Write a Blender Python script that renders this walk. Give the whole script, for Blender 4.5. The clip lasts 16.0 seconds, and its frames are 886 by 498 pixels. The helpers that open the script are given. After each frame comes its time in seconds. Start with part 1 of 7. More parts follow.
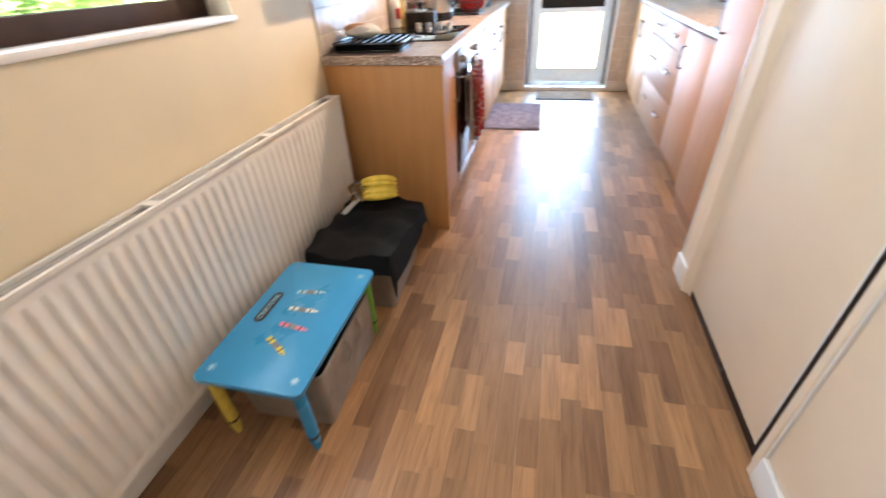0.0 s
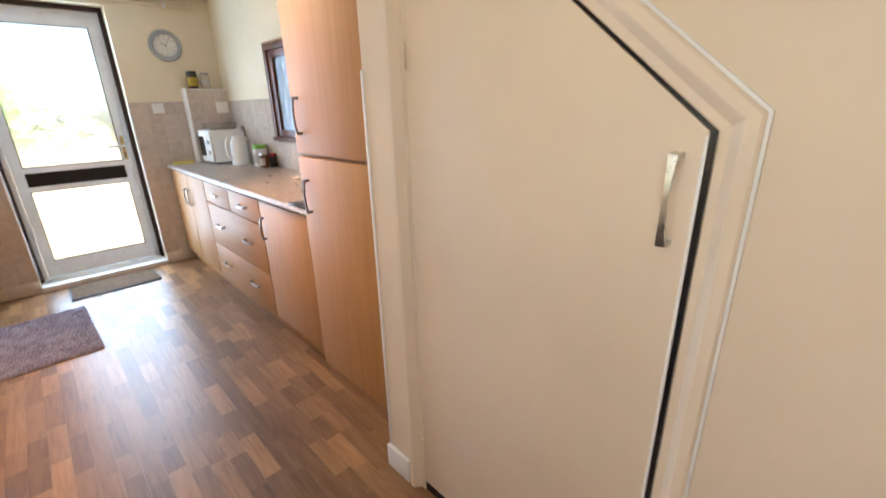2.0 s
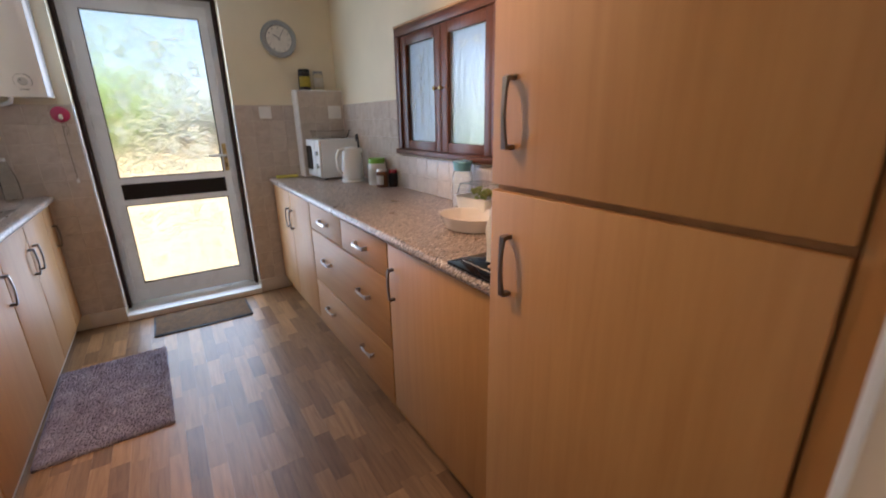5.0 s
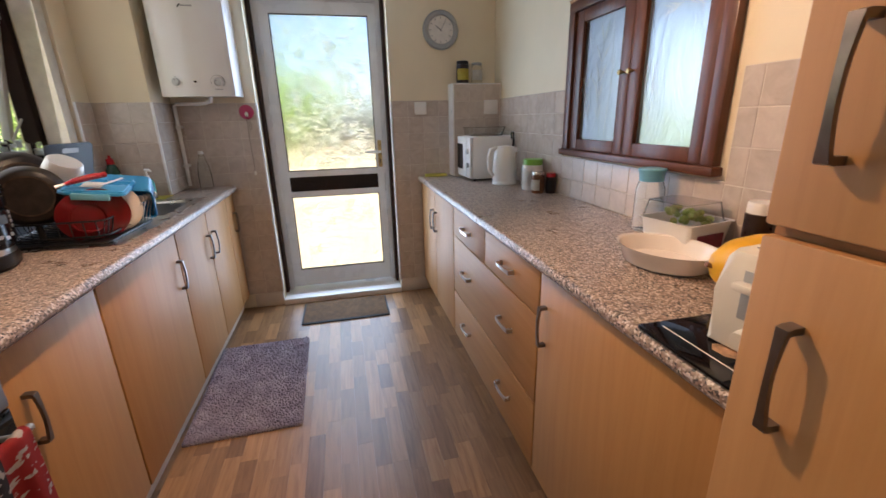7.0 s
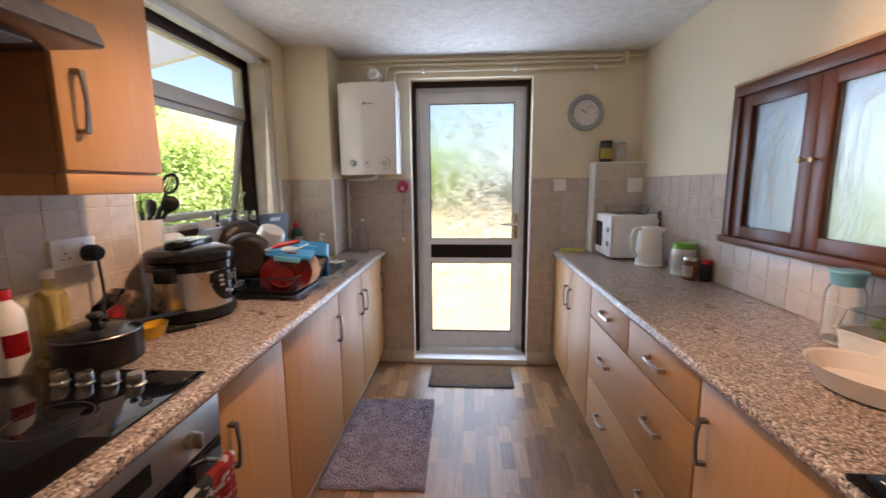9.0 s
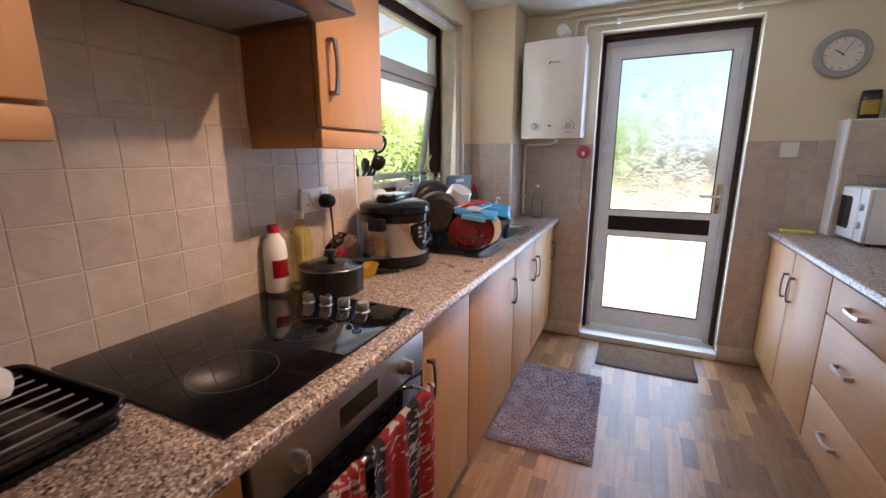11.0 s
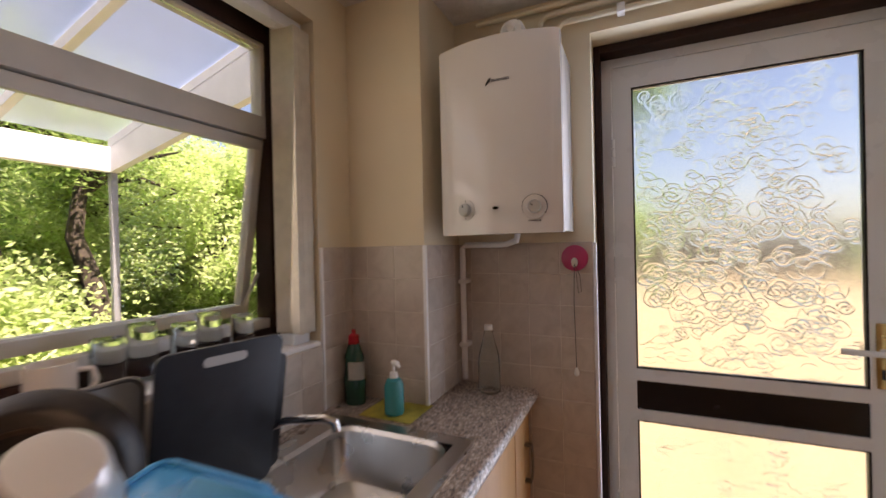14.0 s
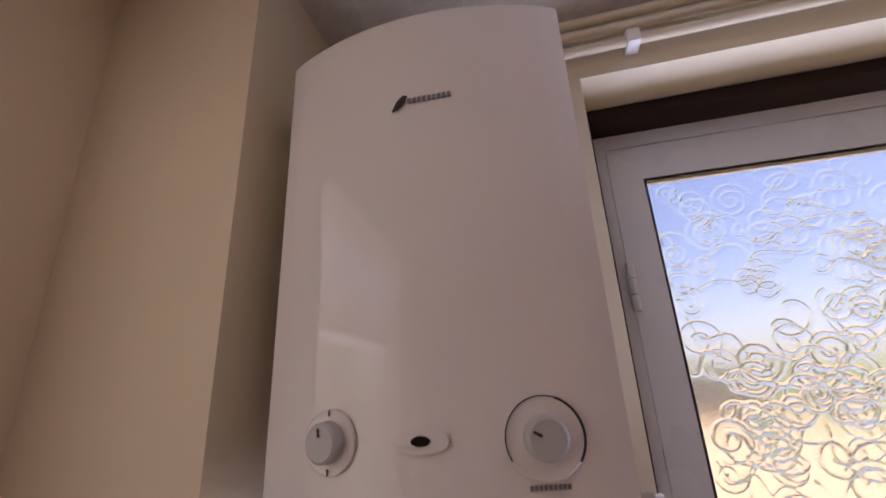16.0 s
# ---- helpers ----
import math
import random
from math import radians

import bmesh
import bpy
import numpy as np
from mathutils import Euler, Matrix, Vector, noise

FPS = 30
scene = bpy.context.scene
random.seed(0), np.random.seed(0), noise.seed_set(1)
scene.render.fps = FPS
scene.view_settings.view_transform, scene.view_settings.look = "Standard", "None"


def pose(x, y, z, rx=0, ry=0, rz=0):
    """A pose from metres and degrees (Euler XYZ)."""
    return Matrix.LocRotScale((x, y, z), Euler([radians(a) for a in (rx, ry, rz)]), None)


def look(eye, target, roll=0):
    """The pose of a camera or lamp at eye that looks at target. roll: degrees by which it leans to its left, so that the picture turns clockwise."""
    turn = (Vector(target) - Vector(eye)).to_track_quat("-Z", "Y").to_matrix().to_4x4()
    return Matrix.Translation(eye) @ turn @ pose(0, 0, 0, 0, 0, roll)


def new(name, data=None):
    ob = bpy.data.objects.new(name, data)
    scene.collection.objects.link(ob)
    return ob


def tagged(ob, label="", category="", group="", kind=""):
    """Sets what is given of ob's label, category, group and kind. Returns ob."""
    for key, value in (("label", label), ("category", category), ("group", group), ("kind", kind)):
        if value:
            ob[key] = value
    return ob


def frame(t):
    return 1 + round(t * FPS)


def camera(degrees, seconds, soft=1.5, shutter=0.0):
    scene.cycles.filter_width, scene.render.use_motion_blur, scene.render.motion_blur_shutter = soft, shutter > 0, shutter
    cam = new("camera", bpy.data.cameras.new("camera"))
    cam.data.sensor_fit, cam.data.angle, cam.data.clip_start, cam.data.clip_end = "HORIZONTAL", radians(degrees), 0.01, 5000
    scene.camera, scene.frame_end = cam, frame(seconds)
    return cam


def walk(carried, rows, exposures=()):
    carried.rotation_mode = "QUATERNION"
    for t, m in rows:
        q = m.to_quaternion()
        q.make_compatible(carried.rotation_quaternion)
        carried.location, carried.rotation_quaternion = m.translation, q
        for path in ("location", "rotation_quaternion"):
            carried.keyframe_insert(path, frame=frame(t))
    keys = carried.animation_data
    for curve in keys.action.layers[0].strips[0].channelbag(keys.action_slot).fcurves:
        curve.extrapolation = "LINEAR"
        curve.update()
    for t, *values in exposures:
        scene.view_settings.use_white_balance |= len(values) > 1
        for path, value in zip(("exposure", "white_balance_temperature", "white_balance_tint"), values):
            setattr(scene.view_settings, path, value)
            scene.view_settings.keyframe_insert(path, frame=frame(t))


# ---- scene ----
cam = camera(93.5, 16.0, shutter=0.4)
PATH = [
    (0, (0.266, -0.02, 1.238), (-0.154, 1.582, 0.117), -3.1),
    (0.5, (0.217, 0.146, 1.248), (0.321, 1.8, 0.128), -2.9),
    (1, (0.257, 0.334, 1.23), (0.864, 1.921, 0.176), -2.2),
    (1.5, (0.306, 0.504, 1.282), (1.337, 1.968, 0.392), -1.2),
    (2, (0.188, 0.647, 1.369), (1.498, 2.008, 0.711), -1.4),
    (2.5, (0.1, 0.734, 1.403), (1.526, 2.064, 0.957), -1.8),
    (3, (0.169, 0.875, 1.427), (1.582, 2.266, 1.168), -2.1),
    (3.5, (0.291, 1.086, 1.471), (1.638, 2.556, 1.31), -1.5),
    (4, (0.365, 1.29, 1.463), (1.638, 2.819, 1.261), -1.4),
    (4.5, (0.383, 1.533, 1.398), (1.565, 3.093, 0.989), -1.2),
    (5, (0.402, 1.682, 1.327), (1.446, 3.28, 0.729), -0.9),
    (5.2, (0.432, 1.754, 1.314), (1.405, 3.369, 0.647), -1.0),
    (7.3, (0.519, 2.032, 1.32), (0.87, 3.917, 0.749), -1.2),
    (7.5, (0.518, 2.027, 1.334), (0.82, 3.929, 0.791), -1.2),
    (8, (0.496, 2.019, 1.357), (0.684, 3.959, 0.908), -1.0),
    (8.5, (0.469, 2.01, 1.382), (0.527, 3.976, 1.019), -0.8),
    (9, (0.436, 1.997, 1.397), (0.309, 3.969, 1.092), -0.4),
    (9.5, (0.386, 1.966, 1.408), (0.019, 3.908, 1.103), 0.2),
    (10, (0.333, 1.927, 1.381), (-0.333, 3.772, 0.989), 0.8),
    (10.2, (0.312, 1.898, 1.362), (-0.476, 3.681, 0.913), 1.0),
    (12.3, (0.308, 2.525, 1.353), (-0.534, 4.309, 1.024), -0.1),
    (12.5, (0.317, 2.659, 1.361), (-0.518, 4.457, 1.096), -0.4),
    (13, (0.283, 2.978, 1.402), (-0.574, 4.779, 1.26), -1.4),
    (13.5, (0.204, 3.288, 1.428), (-0.67, 5.086, 1.347), -1.7),
    (14, (0.129, 3.612, 1.43), (-0.71, 5.427, 1.424), -1.3),
    (14.5, (0.099, 3.957, 1.45), (-0.697, 5.789, 1.56), -0.4),
    (15, (0.007, 4.204, 1.457), (-0.681, 6.059, 1.747), -0.2),
    (15.5, (-0.107, 4.382, 1.548), (-0.661, 6.24, 2.036), -1.7),
    (16, (-0.125, 4.408, 1.592), (-0.555, 6.255, 2.226), -2.9),
]
EXPOSURES = [(0.0, 3.68, 5600, 9), (1.0, 3.48, 5800, 7), (1.5, 3.25, 5900, 8), (2.5, 2.68, 6900, 19), (3.0, 2.48, 7100, 23), (3.5, 2.32, 7000, 24), (4.0, 2.15, 5900, 11), (4.5, 2.0, 6400, 18), (5.0, 1.95, 6500, 19), (7.5, 2.05, 6400, 18), (9.0, 1.98, 6550, 20), (10.0, 2.18, 6400, 20), (12.5, 2.2, 5850, 18), (13.0, 1.78, 6200, 12), (13.5, 1.75, 6600, 22), (14.0, 1.5, 7600, 30), (14.5, 1.45, 7800, 32), (15.0, 1.45, 7500, 38), (15.5, 1.45, 7000, 44), (16.0, 1.45, 6900, 42)]
walk(cam, [(t, look(eye, target, roll)) for t, eye, target, roll in PATH], EXPOSURES)

# ---- world, sun, large lights ----
SUN_TO = Vector((0.56, -0.03, 0.83)).normalized()
world = bpy.data.worlds.new("world")
scene.world = world
world.use_nodes = True
wn = world.node_tree
sky = wn.nodes.new("ShaderNodeTexSky")
sky.sky_type = 'NISHITA'
sky.sun_disc = False
sky.sun_elevation = math.asin(SUN_TO.z)
sky.sun_rotation = math.atan2(SUN_TO.x, SUN_TO.y)
wn.nodes["Background"].inputs["Strength"].default_value = 0.075
sky.dust_density, sky.ozone_density = 1.0, 1.2
wn.links.new(sky.outputs["Color"], wn.nodes["Background"].inputs["Color"])
sun_data = bpy.data.lights.new("sun", 'SUN')
sun_data.energy, sun_data.angle, sun_data.color = 5.0, radians(0.5), (1.0, 0.95, 0.86)
sun = new("sun", sun_data)
sun.matrix_world = look(SUN_TO * 20, (0, 0, 0))


def area_light(name, eye, target, w, h, watts, colour):
    d = bpy.data.lights.new(name, 'AREA')
    d.shape, d.size, d.size_y, d.energy, d.color = 'RECTANGLE', w, h, watts, colour
    ob = new(name, d)
    ob.matrix_world = look(eye, target)
    return ob


# Daylight through the real openings.
area_light("daylight_door", (0.44, 5.20, 1.1), (0.44, 0, 1.1), 0.8, 1.95, 6.5, (0.54, 0.75, 1.0))
area_light("daylight_window", (-0.83, 4.08, 1.66), (2, 4.08, 1.5), 1.05, 0.9, 0.7, (1.0, 0.97, 0.86))
area_light("daylight_hall_window", (-0.82, 0.55, 1.62), (2, 0.55, 1.4), 1.5, 0.85, 1.85, (1.0, 0.95, 0.86))

SPOT_W = 12.0

# ---- materials ----
MATS = {}


def node(nt, kind, **inputs):
    n = nt.nodes.new(kind)
    for k, v in inputs.items():
        n.inputs[k.replace("_", " ")].default_value = v
    return n


def rgba(c):
    return (*c, 1.0)


def base_mat(name, colour, rough=0.5, metal=0.0, **kw):
    m = bpy.data.materials.new(name)
    m.use_nodes = True
    b = m.node_tree.nodes["Principled BSDF"]
    b.inputs["Base Color"].default_value = rgba(colour)
    b.inputs["Roughness"].default_value = rough
    b.inputs["Metallic"].default_value = metal
    for k, v in kw.items():
        b.inputs[k.replace("_", " ")].default_value = v
    MATS[name] = m
    return m, m.node_tree, b


def coords(nt, scale=(1, 1, 1), kind="Object"):
    tc = nt.nodes.new("ShaderNodeTexCoord")
    mp = nt.nodes.new("ShaderNodeMapping")
    mp.inputs["Scale"].default_value = scale
    nt.links.new(tc.outputs[kind], mp.inputs["Vector"])
    return mp.outputs["Vector"]


def ramp(nt, fac, stops):
    r = nt.nodes.new("ShaderNodeValToRGB")
    e = r.color_ramp.elements
    while len(e) < len(stops):
        e.new(0.5)
    for el, (p, c) in zip(e, stops):
        el.position, el.color = p, rgba(c)
    nt.links.new(fac, r.inputs["Fac"])
    return r.outputs["Color"]


def add_bump(nt, b, height, strength, dist):
    bp = node(nt, "ShaderNodeBump", Strength=strength, Distance=dist)
    nt.links.new(height, bp.inputs["Height"])
    nt.links.new(bp.outputs["Normal"], b.inputs["Normal"])


def noise_tex(nt, vec, scale, detail=4.0, rough=0.55, dist=0.0):
    n = node(nt, "ShaderNodeTexNoise", Scale=scale, Detail=detail, Roughness=rough, Distortion=dist)
    nt.links.new(vec, n.inputs["Vector"])
    return n.outputs["Fac"]


def mottled(name, colour, rough=0.5, metal=0.0, var=0.06, scale=6.0, fine=180.0, bump=0.15, dist=0.001, rvar=0.1, **kw):
    """A surface of one colour with slow stains, a fine grain and uneven gloss."""
    m, nt, b = base_mat(name, colour, rough, metal, **kw)
    v = coords(nt)
    slow = noise_tex(nt, v, scale, 5.0)
    lo = tuple(max(0, c * (1 - var * 2)) for c in colour)
    hi = tuple(min(1, c * (1 + var)) for c in colour)
    nt.links.new(ramp(nt, slow, [(0.3, lo), (0.7, hi)]), b.inputs["Base Color"])
    grain = noise_tex(nt, v, fine, 3.0)
    mr = nt.nodes.new("ShaderNodeMapRange")
    mr.inputs["To Min"].default_value = max(0.02, rough - rvar)
    mr.inputs["To Max"].default_value = min(1, rough + rvar)
    nt.links.new(slow, mr.inputs["Value"])
    nt.links.new(mr.outputs["Result"], b.inputs["Roughness"])
    if bump:
        add_bump(nt, b, grain, bump, dist)
    return m


def wood(name, dark, light, rough=0.42, axis="z", stretch=14.0, scale=5.0, bump=0.08, per_piece=0.0):
    m, nt, b = base_mat(name, light, rough)
    s = {"x": (1, stretch, stretch), "y": (stretch, 1, stretch), "z": (stretch, stretch, 1)}[axis]
    v = coords(nt, s)
    if per_piece:
        info = nt.nodes.new("ShaderNodeObjectInfo")
        off = nt.nodes.new("ShaderNodeVectorMath")
        off.operation = 'ADD'
        mul = nt.nodes.new("ShaderNodeMath")
        mul.operation = 'MULTIPLY'
        mul.inputs[1].default_value = 37.0
        nt.links.new(info.outputs["Random"], mul.inputs[0])
        cmb = nt.nodes.new("ShaderNodeCombineXYZ")
        for k in "XYZ":
            nt.links.new(mul.outputs[0], cmb.inputs[k])
        nt.links.new(v, off.inputs[0])
        nt.links.new(cmb.outputs[0], off.inputs[1])
        v = off.outputs[0]
    g = noise_tex(nt, v, scale, 6.0, 0.6, 0.6)
    col = ramp(nt, g, [(0.28, dark), (0.72, light)])
    if per_piece:
        hsv = nt.nodes.new("ShaderNodeHueSaturation")
        mr = nt.nodes.new("ShaderNodeMapRange")
        mr.inputs["To Min"].default_value = 1 - per_piece
        mr.inputs["To Max"].default_value = 1 + per_piece
        nt.links.new(info.outputs["Random"], mr.inputs["Value"])
        nt.links.new(mr.outputs["Result"], hsv.inputs["Value"])
        nt.links.new(col, hsv.inputs["Color"])
        col = hsv.outputs["Color"]
    nt.links.new(col, b.inputs["Base Color"])
    add_bump(nt, b, g, bump, 0.001)
    return m


wall_paint = mottled("cream_wall_paint", (0.76, 0.66, 0.48), 0.6, var=0.04, scale=1.6, fine=120, bump=0.12)
hall_paint = mottled("pale_cream_paint", (0.80, 0.67, 0.52), 0.55, var=0.04, scale=1.6, fine=90, bump=0.15)
white_gloss = mottled("white_gloss_paint", (0.82, 0.80, 0.78), 0.3, var=0.03, scale=4, fine=60, bump=0.05)
white_upvc = mottled("white_upvc", (0.80, 0.82, 0.84), 0.28, var=0.02, scale=4, fine=200, bump=0.0)
alu_grey = mottled("pale_aluminium_frame", (0.60, 0.57, 0.52), 0.42, var=0.05, scale=6, fine=200, bump=0.02)
brown_frame = mottled("dark_brown_frame", (0.040, 0.020, 0.015), 0.6, var=0.2, scale=9, fine=90, bump=0.1, Specular_IOR_Level=0.2)
hatch_wood = wood("mahogany_stain", (0.065, 0.020, 0.009), (0.15, 0.048, 0.020), 0.35, "z", 9, 7, 0.15)
hatch_wood_flat = wood("mahogany_stain_level", (0.065, 0.020, 0.009), (0.15, 0.048, 0.020), 0.35, "y", 9, 7, 0.15)
beech = wood("beech_laminate", (0.405, 0.193, 0.062), (0.475, 0.243, 0.085), 0.52, "z", 16, 2.2, 0.02)
beech_level = wood("beech_laminate_level", (0.405, 0.193, 0.062), (0.475, 0.243, 0.085), 0.52, "y", 16, 2.2, 0.02)
beech_edge = mottled("beech_edge", (0.34, 0.16, 0.062), 0.45, var=0.1, scale=20)
plinth_mat = mottled("pale_plinth", (0.64, 0.56, 0.48), 0.4, var=0.08, scale=5)
steel = mottled("brushed_steel", (0.62, 0.60, 0.57), 0.28, 1.0, var=0.05, scale=8, fine=300, bump=0.05, rvar=0.06)
dark_steel = mottled("gunmetal_handle", (0.21, 0.19, 0.18), 0.34, 1.0, var=0.08, scale=30, fine=300, bump=0.03)
satin_steel = mottled("satin_oven_steel", (0.33, 0.32, 0.31), 0.42, 1.0, var=0.06, scale=8, fine=300, bump=0.05, rvar=0.05)
chrome = mottled("chrome", (0.8, 0.8, 0.8), 0.1, 1.0, var=0.02, bump=0.0, rvar=0.04)
brass = mottled("worn_brass", (0.55, 0.40, 0.18), 0.3, 1.0, var=0.1, scale=40, bump=0.02)
black_gloss = mottled("black_ceramic_glass", (0.006, 0.006, 0.007), 0.03, var=0.1, scale=12, bump=0.0, rvar=0.01, Specular_IOR_Level=0.28)
black_plastic = mottled("black_plastic", (0.012, 0.012, 0.013), 0.36, var=0.2, scale=14, fine=250, bump=0.05, Specular_IOR_Level=0.3)
black_shiny = mottled("black_glossy_plastic", (0.007, 0.007, 0.008), 0.14, var=0.2, scale=14, bump=0.0, rvar=0.06, Specular_IOR_Level=0.35)
panel_and_gap_black = mottled("black_panel_and_gap_shade", (0.012, 0.010, 0.012), 0.25, var=0.2, bump=0.02)
white_plastic = mottled("white_plastic", (0.78, 0.76, 0.72), 0.32, var=0.03, bump=0.02)
cream_plastic = mottled("cream_plastic", (0.74, 0.70, 0.60), 0.35, var=0.03, bump=0.02)
white_enamel = mottled("white_enamel", (0.80, 0.78, 0.76), 0.045, var=0.02, scale=2, bump=0.0, rvar=0.015)
ceramic = mottled("white_glazed_ceramic", (0.80, 0.74, 0.68), 0.12, var=0.03, bump=0.0)
red_glaze = mottled("dark_red_glaze", (0.17, 0.008, 0.010), 0.13, var=0.15, bump=0.0)
red_plastic = mottled("red_plastic", (0.45, 0.012, 0.02), 0.28, var=0.1, bump=0.02)
blue_plastic = mottled("bright_blue_plastic", (0.035, 0.30, 0.62), 0.28, var=0.06, bump=0.02)
blue_paint = mottled("sky_blue_paint", (0.05, 0.28, 0.55), 0.3, var=0.06, scale=5, bump=0.03)
yellow_plastic = mottled("yellow_plastic", (0.80, 0.50, 0.03), 0.3, var=0.08, bump=0.02)
yellow_cloth = mottled("yellow_cloth", (0.72, 0.62, 0.12), 0.9, var=0.12, scale=25, fine=500, bump=0.6)
green_plastic = mottled("green_plastic", (0.18, 0.42, 0.05), 0.35, var=0.06, bump=0.02)
teal_plastic = mottled("pale_blue_lid", (0.16, 0.44, 0.60), 0.35, var=0.06, bump=0.02)
pink_plastic = mottled("pink_plastic", (0.50, 0.045, 0.13), 0.35, var=0.05, bump=0.02)
grey_plastic = mottled("grey_plastic", (0.33, 0.34, 0.34), 0.4, var=0.06, bump=0.02)
pale_grey = mottled("pale_grey_plastic", (0.50, 0.51, 0.50), 0.4, var=0.05, bump=0.02)
slate_board = mottled("slate_grey_board", (0.018, 0.022, 0.030), 0.45, var=0.15, scale=20, fine=300, bump=0.1)
pan_black = mottled("worn_non_stick", (0.020, 0.015, 0.012), 0.35, var=0.4, scale=25, fine=200, bump=0.1, Specular_IOR_Level=0.3)
copper_base = mottled("scorched_pan_base", (0.075, 0.05, 0.036), 0.45, 0.6, var=0.4, scale=30, bump=0.1)
black_cloth = mottled("black_cloth", (0.0045, 0.0045, 0.006), 0.85, var=0.3, scale=20, fine=600, bump=0.7, dist=0.002)
grey_felt = mottled("taupe_felt", (0.30, 0.245, 0.20), 0.92, var=0.12, scale=14, fine=500, bump=0.7, dist=0.002)
melon_skin = mottled("yellow_melon_skin", (0.82, 0.44, 0.02), 0.4, var=0.10, scale=14, fine=90, bump=0.25)
grape_skin = mottled("green_grape_skin", (0.36, 0.42, 0.12), 0.25, var=0.15, scale=50, bump=0.0, Subsurface_Weight=0.2)
oil_yellow = mottled("cooking_oil", (0.86, 0.76, 0.36), 0.06, var=0.05, bump=0.0, IOR=1.2, Transmission_Weight=0.95)
green_liquid = mottled("green_washing_up_liquid", (0.012, 0.06, 0.035), 0.1, var=0.05, bump=0.0)
teal_liquid = mottled("teal_hand_soap", (0.03, 0.27, 0.27), 0.12, var=0.05, bump=0.0)
coffee_dark = mottled("dark_contents", (0.025, 0.012, 0.010), 0.3, var=0.2, scale=60, bump=0.1)
spice_brown = mottled("brown_contents", (0.20, 0.08, 0.03), 0.5, var=0.3, scale=80, bump=0.2)
label_white = mottled("paper_label", (0.75, 0.72, 0.66), 0.6, var=0.06, scale=30)
label_grey = mottled("printed_grey", (0.22, 0.22, 0.23), 0.6, var=0.2, scale=60)
label_dark = mottled("printed_black", (0.02, 0.02, 0.022), 0.5, var=0.1, scale=60)
dark_steel_mark = mottled("printed_dark_grey", (0.06, 0.058, 0.056), 0.4, var=0.2, scale=60)
label_maroon = mottled("maroon_label", (0.22, 0.02, 0.05), 0.45, var=0.15, scale=40)
label_yellow = mottled("printed_yellow", (0.70, 0.55, 0.08), 0.45, var=0.1, scale=40)
label_pink = mottled("printed_pink", (0.72, 0.20, 0.30), 0.45, var=0.1, scale=40)
label_pale = mottled("printed_pale_blue", (0.45, 0.66, 0.78), 0.45, var=0.1, scale=40)
doormat_mat = mottled("brown_coir", (0.165, 0.088, 0.038), 0.95, var=0.25, scale=40, fine=350, bump=1.0, dist=0.006)
bread_mat = mottled("worn_print_patch", (0.50, 0.30, 0.17), 0.5, var=0.3, scale=60)
stone_patio = mottled("pale_sandstone_paving", (0.41, 0.32, 0.185), 0.8, var=0.12, scale=2.0, fine=60, bump=0.3)
lawn_mat = mottled("grass", (0.07, 0.13, 0.025), 0.9, var=0.3, scale=1.5, fine=40, bump=0.8, dist=0.02)
bark = mottled("bark", (0.075, 0.058, 0.042), 0.9, var=0.35, scale=12, fine=40, bump=1.0, dist=0.01)
grout = mottled("pale_grout", (0.66, 0.59, 0.51), 0.85, var=0.08, scale=30)
post_grey = mottled("galvanised_post", (0.20, 0.21, 0.22), 0.45, var=0.1, scale=8)
flat_white_roof = mottled("white_beam_paint", (0.55, 0.57, 0.60), 0.4, var=0.04)


def ceiling_material():
    m, nt, b = base_mat("stippled_ceiling", (0.74, 0.72, 0.68), 0.85)
    v = coords(nt)
    a = noise_tex(nt, v, 22, 6.0, 0.65)
    nt.links.new(ramp(nt, a, [(0.35, (0.66, 0.64, 0.60)), (0.65, (0.79, 0.77, 0.74))]), b.inputs["Base Color"])
    add_bump(nt, b, a, 0.6, 0.012)
    return m


ceiling_paint = ceiling_material()


def worktop_material():
    """Laminate with fine granite specks."""
    m, nt, b = base_mat("speckled_laminate", (0.4, 0.33, 0.28), 0.3)
    v = coords(nt)
    vo = node(nt, "ShaderNodeTexVoronoi", Scale=215.0)
    nt.links.new(v, vo.inputs["Vector"])
    sep = nt.nodes.new("ShaderNodeSeparateColor")
    nt.links.new(vo.outputs["Color"], sep.inputs["Color"])
    col = ramp(nt, sep.outputs[0], [(0.0, (0.030, 0.025, 0.025)), (0.16, (0.07, 0.056, 0.050)), (0.20, (0.21, 0.148, 0.112)), (0.55, (0.32, 0.225, 0.168)), (0.74, (0.43, 0.33, 0.265)), (0.90, (0.68, 0.58, 0.50))])
    nt.links.new(col, b.inputs["Base Color"])
    slow = noise_tex(nt, v, 9, 4.0)
    mr = nt.nodes.new("ShaderNodeMapRange")
    mr.inputs["To Min"].default_value, mr.inputs["To Max"].default_value = 0.2, 0.42
    nt.links.new(slow, mr.inputs["Value"])
    nt.links.new(mr.outputs["Result"], b.inputs["Roughness"])
    return m


worktop_mat = worktop_material()


